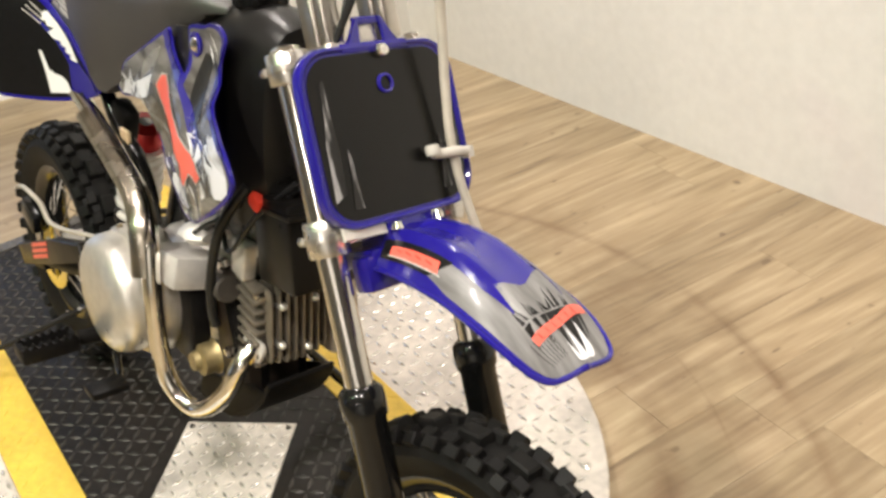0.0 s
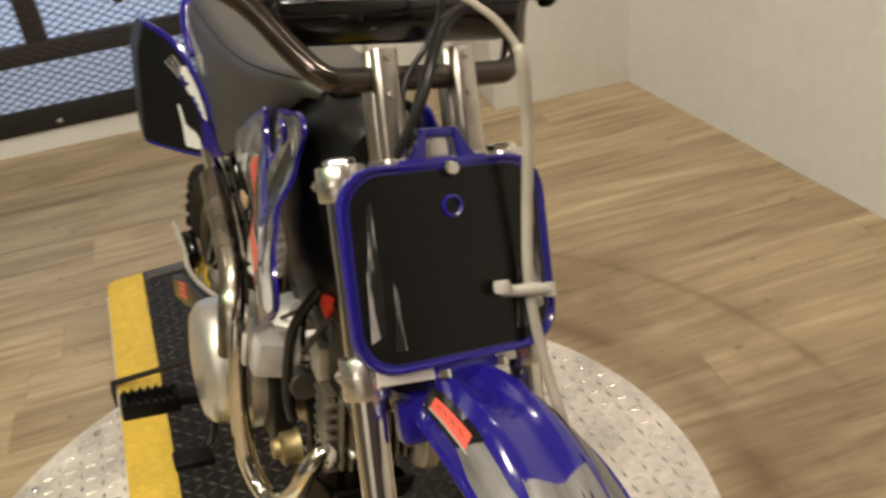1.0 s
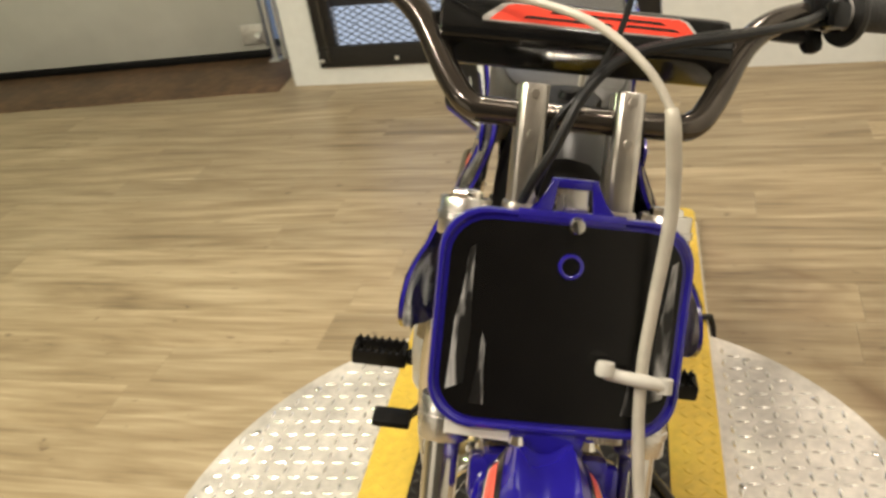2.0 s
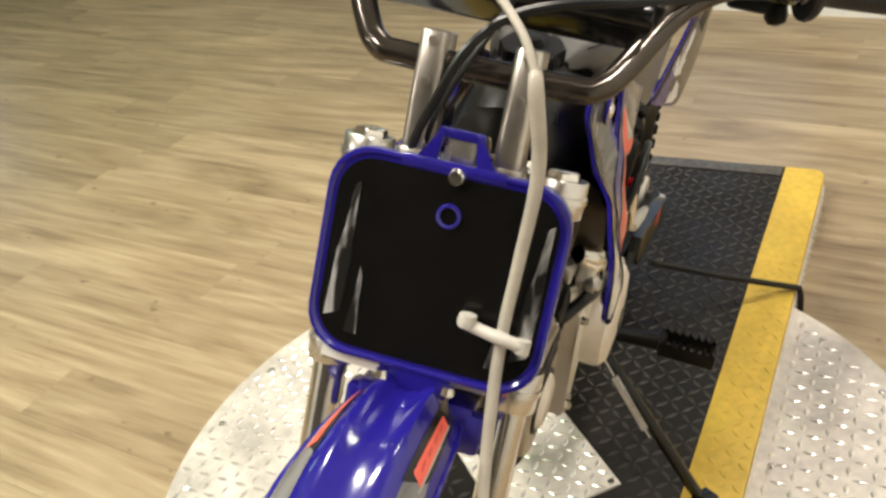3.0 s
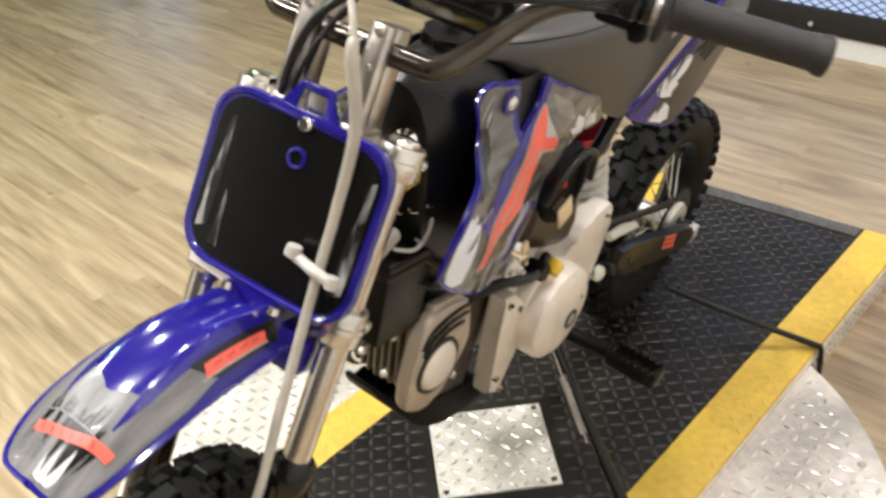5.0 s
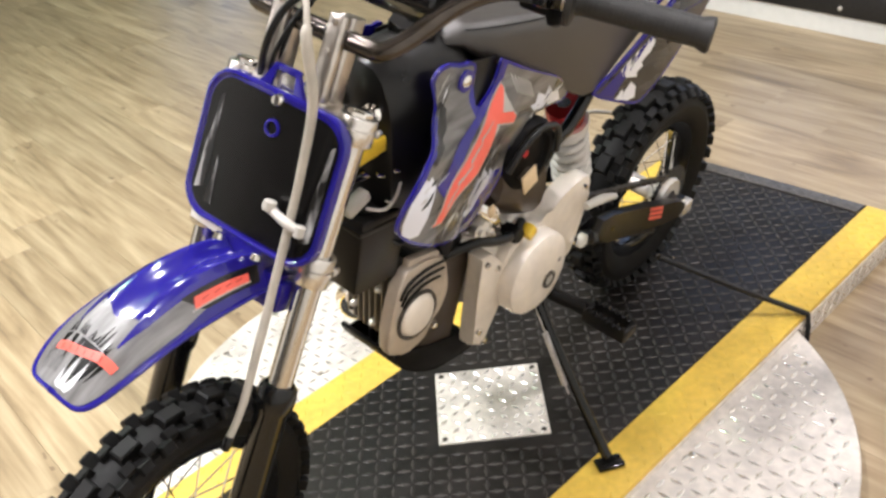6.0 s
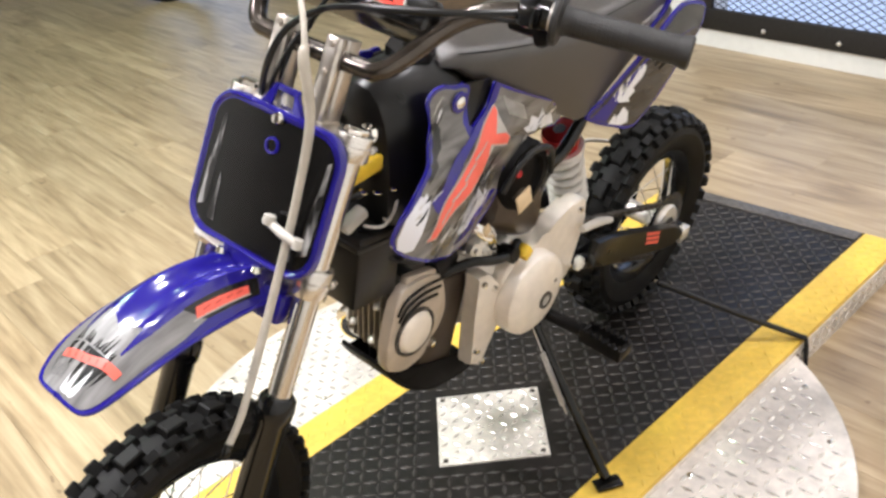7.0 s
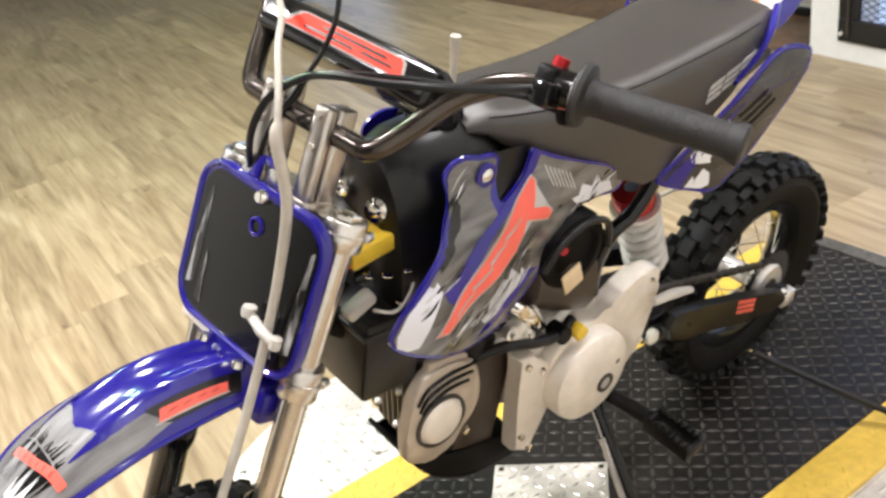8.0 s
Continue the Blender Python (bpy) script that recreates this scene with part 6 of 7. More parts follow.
# rear fender
bm = B()
rings = []
for x, z, w, d in ((-0.44, 0.852, 0.07, 0.04), (-0.50, 0.862, 0.075, 0.05), (-0.58, 0.872, 0.07, 0.05), (-0.66, 0.895, 0.06, 0.04), (-0.74, 0.93, 0.045, 0.025), (-0.78, 0.95, 0.03, 0.012)):
    top = [Vector((x, w * v, z - d * abs(v) ** 2.4)) for v in [k / 7 for k in range(-7, 8)]]
    rings.append(top + [p + Vector((0, 0, -0.004)) for p in top[::-1]])
loft(bm, rings)
rf = part("rear_fender", bm, M_BLUE, bike, "blue upswept rear fender")
for (xa, xb, mat, lab) in ((-0.512, -0.53, M_ORANGE, "orange-red plain band"), (-0.53, -0.543, M_PALEORANGE, "pale orange band"), (-0.543, -0.735, M_WHTDEC, "white decal")):
    bm = B()
    rows = []
    for k in range(7):
        x = xa + (xb - xa) * k / 6
        j = next(i for i, st in enumerate((-0.44, -0.50, -0.58, -0.66, -0.74, -0.78)) if x >= (-0.50, -0.58, -0.66, -0.74, -0.78, -9)[i])
        st = ((-0.44, 0.852, 0.07, 0.04), (-0.50, 0.862, 0.075, 0.05), (-0.58, 0.872, 0.07, 0.05), (-0.66, 0.895, 0.06, 0.04), (-0.74, 0.93, 0.045, 0.025), (-0.78, 0.95, 0.03, 0.012))
        f = (x - st[j][0]) / (st[j + 1][0] - st[j][0])
        z, w, d = (st[j][c] + (st[j + 1][c] - st[j][c]) * f for c in (1, 2, 3))
        rows.append([bm.verts.new((x, w * v * 0.8, z - d * abs(v * 0.8) ** 2.4 + 0.0015)) for v in [q / 6 for q in range(-6, 7)]])
    for a, b in zip(rows, rows[1:]):
        for k in range(12):
            bm.faces.new((a[k], b[k], b[k + 1], a[k + 1]))
    part("fender_decal", bm, mat, rf, lab)

# --- engine ---
bm = loft(B(), [ring(-0.045, 0.48, 0.36, 0.04, 0.04), ring(-0.055, 0.495, 0.345, 0.05, 0.05), ring(-0.09, 0.505, 0.335, 0.066, 0.062), ring(-0.14, 0.50, 0.33, 0.07, 0.064), ring(-0.21, 0.485, 0.34, 0.068, 0.06), ring(-0.245, 0.46, 0.37, 0.05, 0.05)])
engine = part("engine", bm, M_CAST, bike, "cast silver horizontal engine")
# finned cylinder and head, lying forward
CY = Matrix.Translation((0.02, 0, 0.432)) @ pose(0, 0, 0, 0, 70, 0)       # local z forward along the bore
bm = lathe(B(), [(0.0, 0.0), (0.04, 0.0), (0.04, 0.078), (0.0, 0.078)], CY, 28)
part("cylinder", bm, M_FIN, engine, "dark cylinder barrel")
for k in range(4):
    part("fin", prism(B(), rounded(0.112, 0.116, 0.02, 4), 0.0035, CY @ Matrix.Translation((0.0, 0, 0.008 + k * 0.0095)), 0.001), M_BLKPL, engine)
# head body takes a dark colour in place of shade between the fins
bm = loft(B(), [[CY @ Vector((x * g, y * g, z)) for x, y in rounded(0.105, 0.104, 0.022, 4)] for g, z in ((0.92, 0.044), (1, 0.048), (1, 0.074), (0.94, 0.08))])
head = part("cylinder_head", bm, M_FIN, engine, "bronze-grey cylinder head, its body darkened as shade behind the fins")
# upright fins across the front of the head; dark core behind paints their shade
part("head_front", box(B(), 0.03, 0.078, 0.118, Matrix.Translation((0.09, 0, 0.459)), 0.006), M_FIN, head, "head core, darkened as shade between the fins")
for k in range(8):
    y = -0.041 + k * 0.0117
    drop = 0.006 * (abs(k - 3.5) / 3.5) ** 2
    part("fin", prism(B(), rounded(0.046 - drop, 0.122 - 2 * drop, 0.01, 4), 0.0036, Matrix.Translation((0.096, y, 0.459)) @ pose(0, 0, 0, 90, 0, 0), 0.001), M_CYL, head)
for k in range(8):
    z = 0.405 + 0.0155 * k
    part("head_rib", box(B(), 0.05, 0.018, 0.0062, Matrix.Translation((0.078, -0.05, z)) @ pose(0, 0, 0, 0, 8, 0), 0.0018), M_CYL, head)
part("head_lug", box(B(), 0.034, 0.02, 0.055, Matrix.Translation((0.066, -0.052, 0.547)) @ pose(0, 0, 0, 0, 10, 0), 0.004), M_CAST, head, "cast lug above the head")
# left head cover with a round cap
o = smooth_outline([(0.05, -0.062), (0.056, 0.0), (0.048, 0.062), (0.012, 0.08), (-0.04, 0.068), (-0.054, 0.0), (-0.05, -0.06), (-0.02, -0.078), (0.02, -0.078)], 3)
HC = Matrix.Translation((0.088, 0.064, 0.468)) @ pose(0, 0, 0, 0, -14, 0) @ pose(0, 0, 0, -90, 0, 0)
bm = prism(B(), o, 0.02, HC, 0.005)
box(bm, 0.07, 0.022, 0.014, HC @ Matrix.Translation((0.0, -0.075, -0.003)), 0.004)
hcov = part("head_cover", bm, M_HEADCOV, engine, "grey-bronze head side cover")
part("cap_ring", lathe(B(), [(0.0372, 0.0), (0.0372, 0.004), (0.041, 0.004), (0.042, 0.0)], HC @ Matrix.Translation((0.0, 0.012, 0.0103)), 32), M_FIN, hcov, "dark ring")
part("round_cap", lathe(B(), [(0, 0.009), (0.028, 0.009), (0.034, 0.005), (0.0365, 0.0)], HC @ Matrix.Translation((0.0, 0.012, 0.0105)), 32), M_COVER, hcov, "pale round cap")
part("cylinder_shroud", box(B(), 0.085, 0.092, 0.17, Matrix.Translation((-0.006, 0.004, 0.40)) @ pose(0, 0, 0, 0, -14, 0), 0.006), M_BRONZEBLK, engine, "dark bronze block behind the head cover")
part("cover_lug", tube(B(), [HC @ Vector((-0.054, -0.05, 0.0)), HC @ Vector((-0.064, -0.01, 0.002)), HC @ Vector((-0.062, 0.025, 0.0)), HC @ Vector((-0.05, 0.05, -0.002))], [0.006, 0.008, 0.0075, 0.005], 10, 5), M_HEADCOV, hcov)
for k in range(3):
    part("cover_rib", tube(B(), [HC @ Vector((-0.046 + 0.004 * k, -0.068 + 0.013 * k, 0.010)), HC @ Vector((0.0, -0.066 + 0.013 * k, 0.012)), HC @ Vector((0.036 - 0.004 * k, -0.052 + 0.014 * k, 0.012)), HC @ Vector((0.047 - 0.006 * k, -0.028 + 0.012 * k, 0.010))], 0.0026, 8, 4), M_GLOSSBLK, hcov, "dark slot between ribs")
for x, z in ((0.03, 0.525), (0.04, 0.395), (0.098, 0.505), (0.098, 0.415)):
    for s in (1, -1):
        part("nut", lathe(B(), [(0, 0.014), (0.006, 0.013), (0.0085, 0.008), (0.0085, 0)], side_m(x, s * (0.058 if x < 0.09 else 0.043), z, s), 6), M_CHROME, engine, "bright nut")
for y, z in ((0.023, 0.49), (-0.026, 0.49), (0.012, 0.418), (-0.028, 0.432)):
    part("nut", lathe(B(), [(0, 0.0205), (0.003, 0.0195), (0.0062, 0.015), (0.0066, 0.0)], Matrix.Translation((0.104, y, z)) @ pose(0, 0, 0, 0, 90, 0), 8), M_CASTMET, engine, "bright nut")
# left covers: generator cover with plain marks and the long sprocket cover
LC = (-0.174, 0.080, 0.392)
bm = lathe(B(), [(0.077, -0.012), (0.077, 0.022), (0.0745, 0.031), (0.065, 0.0375), (0.04, 0.0405), (0, 0.041)], side_m(*LC), 44)
gc = part("generator_cover", bm, M_COVER, engine, "round satin silver generator cover")
LY = LC[1] + 0.0405
bm = lathe(B(), [(0, 0.002), (0.010, 0.002), (0.010, 0.0)], side_m(-0.190, LY, 0.378), 20)
part("cover_print", bm, M_GREYPRT, gc, "pale round mark")
bm = lathe(B(), [(0.010, 0.0026), (0.0165, 0.0026), (0.0165, 0.0), (0.010, 0.0)], side_m(-0.190, LY, 0.378), 20, closed=True)
part("cover_print", bm, M_FIN, gc, "dark ring mark")
for x, z, w in ((-0.166, 0.402, 0.016), (-0.192, 0.408, 0.013), (-0.214, 0.404, 0.012), (-0.163, 0.378, 0.012)):
    part("cover_print", box(B(), w, 0.002, 0.0065, Matrix.Translation((x, LY - 0.001, z)) @ pose(0, 0, 0, 0, 20, 0)), M_FIN, gc, "dark plain bar")
o = smooth_outline([(-0.112, 0.35), (-0.10, 0.42), (-0.12, 0.462), (-0.165, 0.478), (-0.215, 0.476), (-0.262, 0.497), (-0.31, 0.507), (-0.338, 0.498), (-0.346, 0.474), (-0.333, 0.42), (-0.308, 0.35), (-0.28, 0.326), (-0.22, 0.318), (-0.155, 0.322)], 3)
bm = prism(B(), [(x, -z) for x, z in o][::-1], 0.034, Matrix.Translation((0, 0.069, 0)) @ pose(0, 0, 0, -90, 0, 0), 0.008)
part("sprocket_cover", bm, M_COVER, engine, "long satin silver sprocket cover")
bm = prism(B(), [(-0.038, -0.305), (-0.05, -0.40), (-0.044, -0.485), (-0.075, -0.478), (-0.108, -0.44), (-0.118, -0.36), (-0.072, -0.282)], 0.028, Matrix.Translation((0, 0.07, 0)) @ pose(0, 0, 0, -90, 0, 0), 0.006)
part("case_flank", bm, M_COVER, engine, "satin silver crankcase flank")
for x, z in ((-0.052, 0.33), (-0.07, 0.295), (-0.06, 0.465), (-0.09, 0.44), (-0.32, 0.485), (-0.31, 0.37)):
    part("case_bolt", lathe(B(), [(0, 0.007), (0.005, 0.006), (0.006, 0)], side_m(x, 0.084 if x > -0.1 else 0.086, z), 10), M_CHROME, engine, "bright bolt")
# right clutch cover
o = smooth_outline([(-0.06, 0.38), (-0.05, 0.45), (-0.09, 0.50), (-0.16, 0.51), (-0.23, 0.49), (-0.265, 0.43), (-0.255, 0.36), (-0.2, 0.32), (-0.12, 0.325)], 3)
bm = prism(B(), [(x, z) for x, z in o], 0.05, Matrix.Translation((0, -0.094, 0)) @ pose(0, 0, 0, 90, 0, 0), 0.012, 3)
cc = part("clutch_cover", bm, M_DOME, engine, "cast silver clutch cover")
part("clutch_dome", lathe(B(), [(0.092, 0.0), (0.091, 0.022), (0.086, 0.036), (0.074, 0.045), (0.045, 0.05), (0, 0.051)], side_m(-0.178, -0.114, 0.408, -1), 48), M_DOME, cc, "round domed cover")
for k in range(7):
    a = 2 * math.pi * k / 7
    part("case_bolt", lathe(B(), [(0, 0.008), (0.005, 0.007), (0.006, 0)], side_m(-0.165 + 0.1 * math.cos(a), -0.112, 0.415 + 0.094 * math.sin(a), -1), 10), M_CHROME, cc, "bright bolt")
# right crankcase top, its dark flank and a brass fitting
part("case_top", box(B(), 0.10, 0.07, 0.045, Matrix.Translation((-0.062, -0.078, 0.488)) @ pose(0, 0, 0, -14, -8, 0), 0.003), M_CAST, engine, "bright cast crankcase top")
part("dark_flank", box(B(), 0.07, 0.03, 0.12, Matrix.Translation((-0.052, -0.076, 0.408)), 0.006), M_BLKPL, engine, "black crankcase flank")
bm = lathe(B(), [(0, 0.034), (0.013, 0.034), (0.015, 0.026), (0.024, 0.023), (0.024, 0.006), (0.028, 0.0)], side_m(-0.012, -0.062, 0.362, -1), 12)
part("brass_fitting", bm, M_BRASS, engine, "brass drain fitting")
part("starter_motor", rod(B(), (0.02, -0.07, 0.49), (0.055, -0.07, 0.50), 0.018, 20), M_FIN, engine, "small dark motor housing")
# intake, carburettor, air box, tag, battery box
bm = tube(B(), [(0.09, 0.0, 0.505), (0.08, 0.0, 0.55), (0.03, 0.01, 0.575), (-0.02, 0.015, 0.575)], [0.016, 0.016, 0.018, 0.02], 16, 5)
part("intake", bm, M_CAST, engine, "cast intake manifold")
bm = lathe(B(), [(0, 0), (0.026, 0), (0.028, 0.01), (0.024, 0.02), (0.026, 0.055), (0.03, 0.06), (0.03, 0.07), (0, 0.07)], Matrix.Translation((-0.015, 0.015, 0.575)) @ pose(0, 0, 0, 0, -90, 0), 24)
box(bm, 0.04, 0.05, 0.05, Matrix.Translation((-0.045, 0.015, 0.545)), 0.008)
rod(bm, (-0.045, 0.015, 0.57), (-0.045, 0.015, 0.64), 0.017, 18)
rod(bm, (-0.045, 0.03, 0.56), (-0.045, 0.07, 0.56), 0.009, 12)
box(bm, 0.03, 0.02, 0.025, Matrix.Translation((-0.02, 0.06, 0.57)), 0.004)
part("carburettor", bm, M_CAST, bike, "cast carburettor")
bm = lathe(B(), [(0, 0.0), (0.05, 0.0), (0.058, 0.008), (0.058, 0.05), (0.052, 0.06), (0.04, 0.062), (0.036, 0.055), (0, 0.055)], side_m(-0.118, 0.045, 0.648), 36)
airbox = part("air_filter_box", bm, M_DEEPBLK, bike, "black round air filter box")
bm = loft(B(), [ring(-0.045, 0.66, 0.575, 0.05, 0.05), ring(-0.062, 0.68, 0.555, 0.098, 0.096), ring(-0.12, 0.675, 0.51, 0.105, 0.100), ring(-0.175, 0.645, 0.48, 0.10, 0.094), ring(-0.192, 0.62, 0.50, 0.06, 0.06)])
for v in bm.verts:
    v.co.y = v.co.y if v.co.y > 0 else v.co.y * 0.3
part("side_box", bm, M_BRONZEBLK, bike, "dark bronze-black side box")
bm = tube(B(), [(-0.05, 0.112, 0.655), (-0.075, 0.118, 0.69), (-0.12, 0.116, 0.70), (-0.165, 0.112, 0.68), (-0.182, 0.105, 0.63)], 0.005, 10, 6)
part("breather_hose", bm, M_WIRE, bike, "black breather hose")
part("paper_tag", box(B(), 0.036, 0.003, 0.03, Matrix.Translation((-0.10, 0.117, 0.622)) @ pose(0, 0, 0, 6, 12, 4), 0.0008), M_TAN, bike, "small tan paper tag")
part("indicator", rod(B(), (-0.085, 0.10, 0.672), (-0.08, 0.118, 0.676), 0.006, 12), M_RED, bike, "small red connector")
part("tag", box(B(), 0.014, 0.004, 0.018, Matrix.Translation((-0.025, 0.108, 0.60)) @ pose(0, 0, 0, 0, 20, 0), 0.001), M_TAN, bike, "small tan label")
part("connector", box(B(), 0.022, 0.02, 0.02, Matrix.Translation((-0.145, 0.098, 0.492)) @ pose(0, 0, 0, 0, 30, 0), 0.004), M_YPART, bike, "orange-yellow plug")
part("oil_filler", rod(B(), (-0.118, 0.07, 0.496), (-0.118, 0.10, 0.498), 0.014, 18), M_BLKPL, bike, "black filler plug")
part("coil", box(B(), 0.062, 0.056, 0.024, Matrix.Translation((0.158, 0.02, 0.755)) @ pose(0, 0, 0, 0, 4, 0), 0.004), M_YPART, bike, "yellow box behind the fork")
# oil cooler guard, black, ahead of the cylinder
bm = box(B(), 0.085, 0.118, 0.115, Matrix.Translation((0.15, 0.0, 0.60)) @ pose(0, 0, 0, 0, -8, 0), 0.006)
box(bm, 0.09, 0.122, 0.008, Matrix.Translation((0.147, 0.0, 0.642)) @ pose(0, 0, 0, 0, -8, 0), 0.002)
gd = part("oil_cooler", bm, M_SATBLK, bike, "smooth black box over the cylinder")
# wires and clips between tank and engine
rng = random.Random(8)
for k in range(7):
    s = rng.choice((1, 1, -1))
    y = s * rng.uniform(0.03, 0.07)
    pts = [(0.17, y * 0.6, 0.66 + rng.uniform(-0.02, 0.05)), (0.12, y, 0.62 + rng.uniform(-0.03, 0.04)), (0.07, y * 1.2, 0.60 + rng.uniform(-0.04, 0.03)), (0.02, y, 0.57 + rng.uniform(-0.03, 0.03)), (-0.03, y * 1.2, 0.55)]
    part("wire", tube(B(), pts, rng.uniform(0.003, 0.0045), 8, 6), M_WIRE, bike, "black wire")
part("wire", tube(B(), [(0.165, 0.045, 0.672), (0.145, 0.06, 0.668), (0.125, 0.062, 0.682), (0.11, 0.055, 0.70)], 0.0022, 8, 6), M_SHOCK, bike, "pale thin wire")
part("connector", box(B(), 0.042, 0.02, 0.017, Matrix.Translation((0.185, 0.046, 0.692)) @ pose(0, 0, 0, 0, 20, 0), 0.005), M_CLIP, bike, "dull white wire connector")
part("connector", rod(B(), (0.178, 0.03, 0.715), (0.158, 0.036, 0.718), 0.008, 12), M_GLOSSBLK, bike, "small black connector")
# chrome slivers added to give the glints among wires and connectors
for gx, gz, gl, ga in ((0.150, 0.722, 0.016, 32), (0.118, 0.714, 0.018, 24), (0.176, 0.735, 0.013, 40), (0.132, 0.672, 0.014, 30)):
    part("cable_clip", box(B(), gl, 0.006, 0.0052, Matrix.Translation((gx, 0.056, gz)) @ pose(0, 0, 0, 0, -ga, 0), 0.0018), M_CHROME, bike, "bright chrome sliver standing in for a glint")
part("plug_boot", box(B(), 0.024, 0.018, 0.02, Matrix.Translation((0.117, -0.058, 0.645)) @ pose(0, 0, 0, 0, 20, 0), 0.005), M_PADRED, bike, "red plug boot")
part("plug_wire", tube(B(), [(0.10, -0.062, 0.66), (0.07, -0.085, 0.60), (0.045, -0.088, 0.53), (0.036, -0.086, 0.47), (0.034, -0.08, 0.44)], 0.0068, 10, 6), M_WIRE, bike, "thick black breather tube")
# hoses, clamps and fittings over the crankcase
part("engine_hose", tube(B(), [(0.035, 0.06, 0.52), (-0.015, 0.088, 0.535), (-0.065, 0.094, 0.515), (-0.115, 0.09, 0.498), (-0.15, 0.08, 0.50)], 0.008, 10, 6), M_WIRE, bike, "thick black hose")
part("engine_hose", tube(B(), [(0.02, 0.04, 0.555), (-0.03, 0.07, 0.548), (-0.075, 0.08, 0.535), (-0.10, 0.06, 0.505)], 0.006, 10, 6), M_WIRE, bike, "black hose")
part("rubber_boot", box(B(), 0.05, 0.04, 0.045, Matrix.Translation((0.015, 0.055, 0.545)) @ pose(0, 0, 0, 0, 25, 0), 0.012), M_BLKPL, bike, "black rubber boot")
for x, y, z, r, L in ((-0.012, 0.086, 0.565, 0.010, 0.02), (-0.045, 0.086, 0.545, 0.007, 0.018), (-0.085, 0.074, 0.50, 0.011, 0.014)):
    part("fitting", lathe(B(), [(0, L), (r * 0.5, L), (r * 0.6, L * 0.7), (r, L * 0.65), (r, L * 0.2), (r * 0.8, 0)], side_m(x, y, z), 12), M_CASTMET, bike, "silver fitting")
part("intake_clamp", box(B(), 0.05, 0.02, 0.034, Matrix.Translation((-0.05, 0.082, 0.552)) @ pose(0, 0, 0, 0, 24, 0), 0.005), M_CLIPMET, bike, "bright intake clamp")
part("intake_elbow", tube(B(), [(-0.03, 0.07, 0.59), (-0.048, 0.086, 0.572), (-0.066, 0.084, 0.545), (-0.085, 0.078, 0.525)], [0.012, 0.013, 0.012, 0.010], 14, 5), M_CHROME, bike, "polished intake elbow")
part("float_bowl", loft(B(), [ring(-0.02, 0.552, 0.53, 0.07, 0.07, 12), ring(-0.035, 0.56, 0.52, 0.085, 0.085, 12), ring(-0.06, 0.558, 0.522, 0.085, 0.085, 12), ring(-0.072, 0.55, 0.53, 0.07, 0.07, 12)]), M_CAST, bike, "cast float bowl")
# skid plate
o = smooth_outline([(0.124, 0.378), (0.115, 0.358), (0.085, 0.318), (0.035, 0.278), (-0.02, 0.256), (-0.095, 0.25), (-0.095, 0.256), (-0.018, 0.263), (0.032, 0.286), (0.078, 0.323), (0.106, 0.36), (0.117, 0.38)], 2)
bm = prism(B(), [(x, -z) for x, z in o][::-1], 0.104, pose(0, 0, 0, -90, 0, 0), 0.002)
for s in (1, -1):
    prism(bm, [(x, -z) for x, z in ((0.112, 0.362), (0.082, 0.322), (0.033, 0.283), (-0.02, 0.261), (-0.085, 0.255), (-0.07, 0.30), (0.03, 0.335), (0.085, 0.362))][::-1], 0.004, Matrix.Translation((0, s * 0.051, 0)) @ pose(0, 0, 0, -90, 0, 0), 0.001)
for s in (1, -1):
    rod(bm, (0.075, s * 0.03, 0.315), (0.075, s * 0.03, 0.405), 0.006, 8)
part("skid_plate", bm, M_DEEPBLK, bike, "black skid plate")

# --- exhaust ---
ex = [(0.082, -0.02, 0.428), (0.088, -0.052, 0.424), (0.09, -0.076, 0.402), (0.076, -0.088, 0.36), (0.042, -0.098, 0.32), (0.005, -0.11, 0.303), (-0.028, -0.124, 0.332), (-0.042, -0.13, 0.39), (-0.05, -0.13, 0.47), (-0.064, -0.123, 0.54), (-0.105, -0.112, 0.578), (-0.18, -0.104, 0.602), (-0.26, -0.098, 0.625), (-0.346, -0.094, 0.65), (-0.45, -0.09, 0.682)]
pipe = part("exhaust_pipe", tube(B(), ex, 0.0132, 16, 8), M_CHROME, bike, "chromed exhaust header loop")
part("heat_shield", tube(B(), [(-0.055, -0.140, 0.49), (-0.07, -0.134, 0.552), (-0.11, -0.123, 0.588), (-0.2, -0.115, 0.617), (-0.3, -0.108, 0.647)], 0.0155, 12, 6, flat=0.5), M_SHIELD, pipe, "satin steel heat shield")
part("pipe_flange", prism(B(), rounded(0.046, 0.034, 0.012, 3), 0.006, Matrix.Translation((0.087, -0.052, 0.424)) @ pose(0, 0, 0, 80, 20, 0), 0.001), M_CAST, pipe, "cast exhaust flange")

# --- swingarm, shock, chain ---
for s in (1, -1):
    bm = tube(B(), [(-0.25, s * 0.06, 0.37), (-0.40, s * 0.078, 0.335), (-0.56, s * 0.083, 0.285), (-0.74, s * 0.083, 0.238)], 0.019, 14, 5, flat=0.6)
    box(bm, 0.07, 0.012, 0.045, Matrix.Translation((-0.70, s * 0.085, 0.238)) @ pose(0, 0, 0, 0, -14, 0), 0.003)
    part("swingarm", bm, M_BLKPL, bike, "black box swingarm")
    part("axle_nut", lathe(B(), [(0, 0.016), (0.008, 0.016), (0.011, 0.013), (0.012, 0)], side_m(RA.x, s * 0.09, RA.z, s), 6), M_CHROME, bike, "bright axle nut")
part("swingarm_bridge", box(B(), 0.05, 0.14, 0.04, Matrix.Translation((-0.39, 0, 0.345)), 0.01), M_BLKPL, bike, "black swingarm bridge")
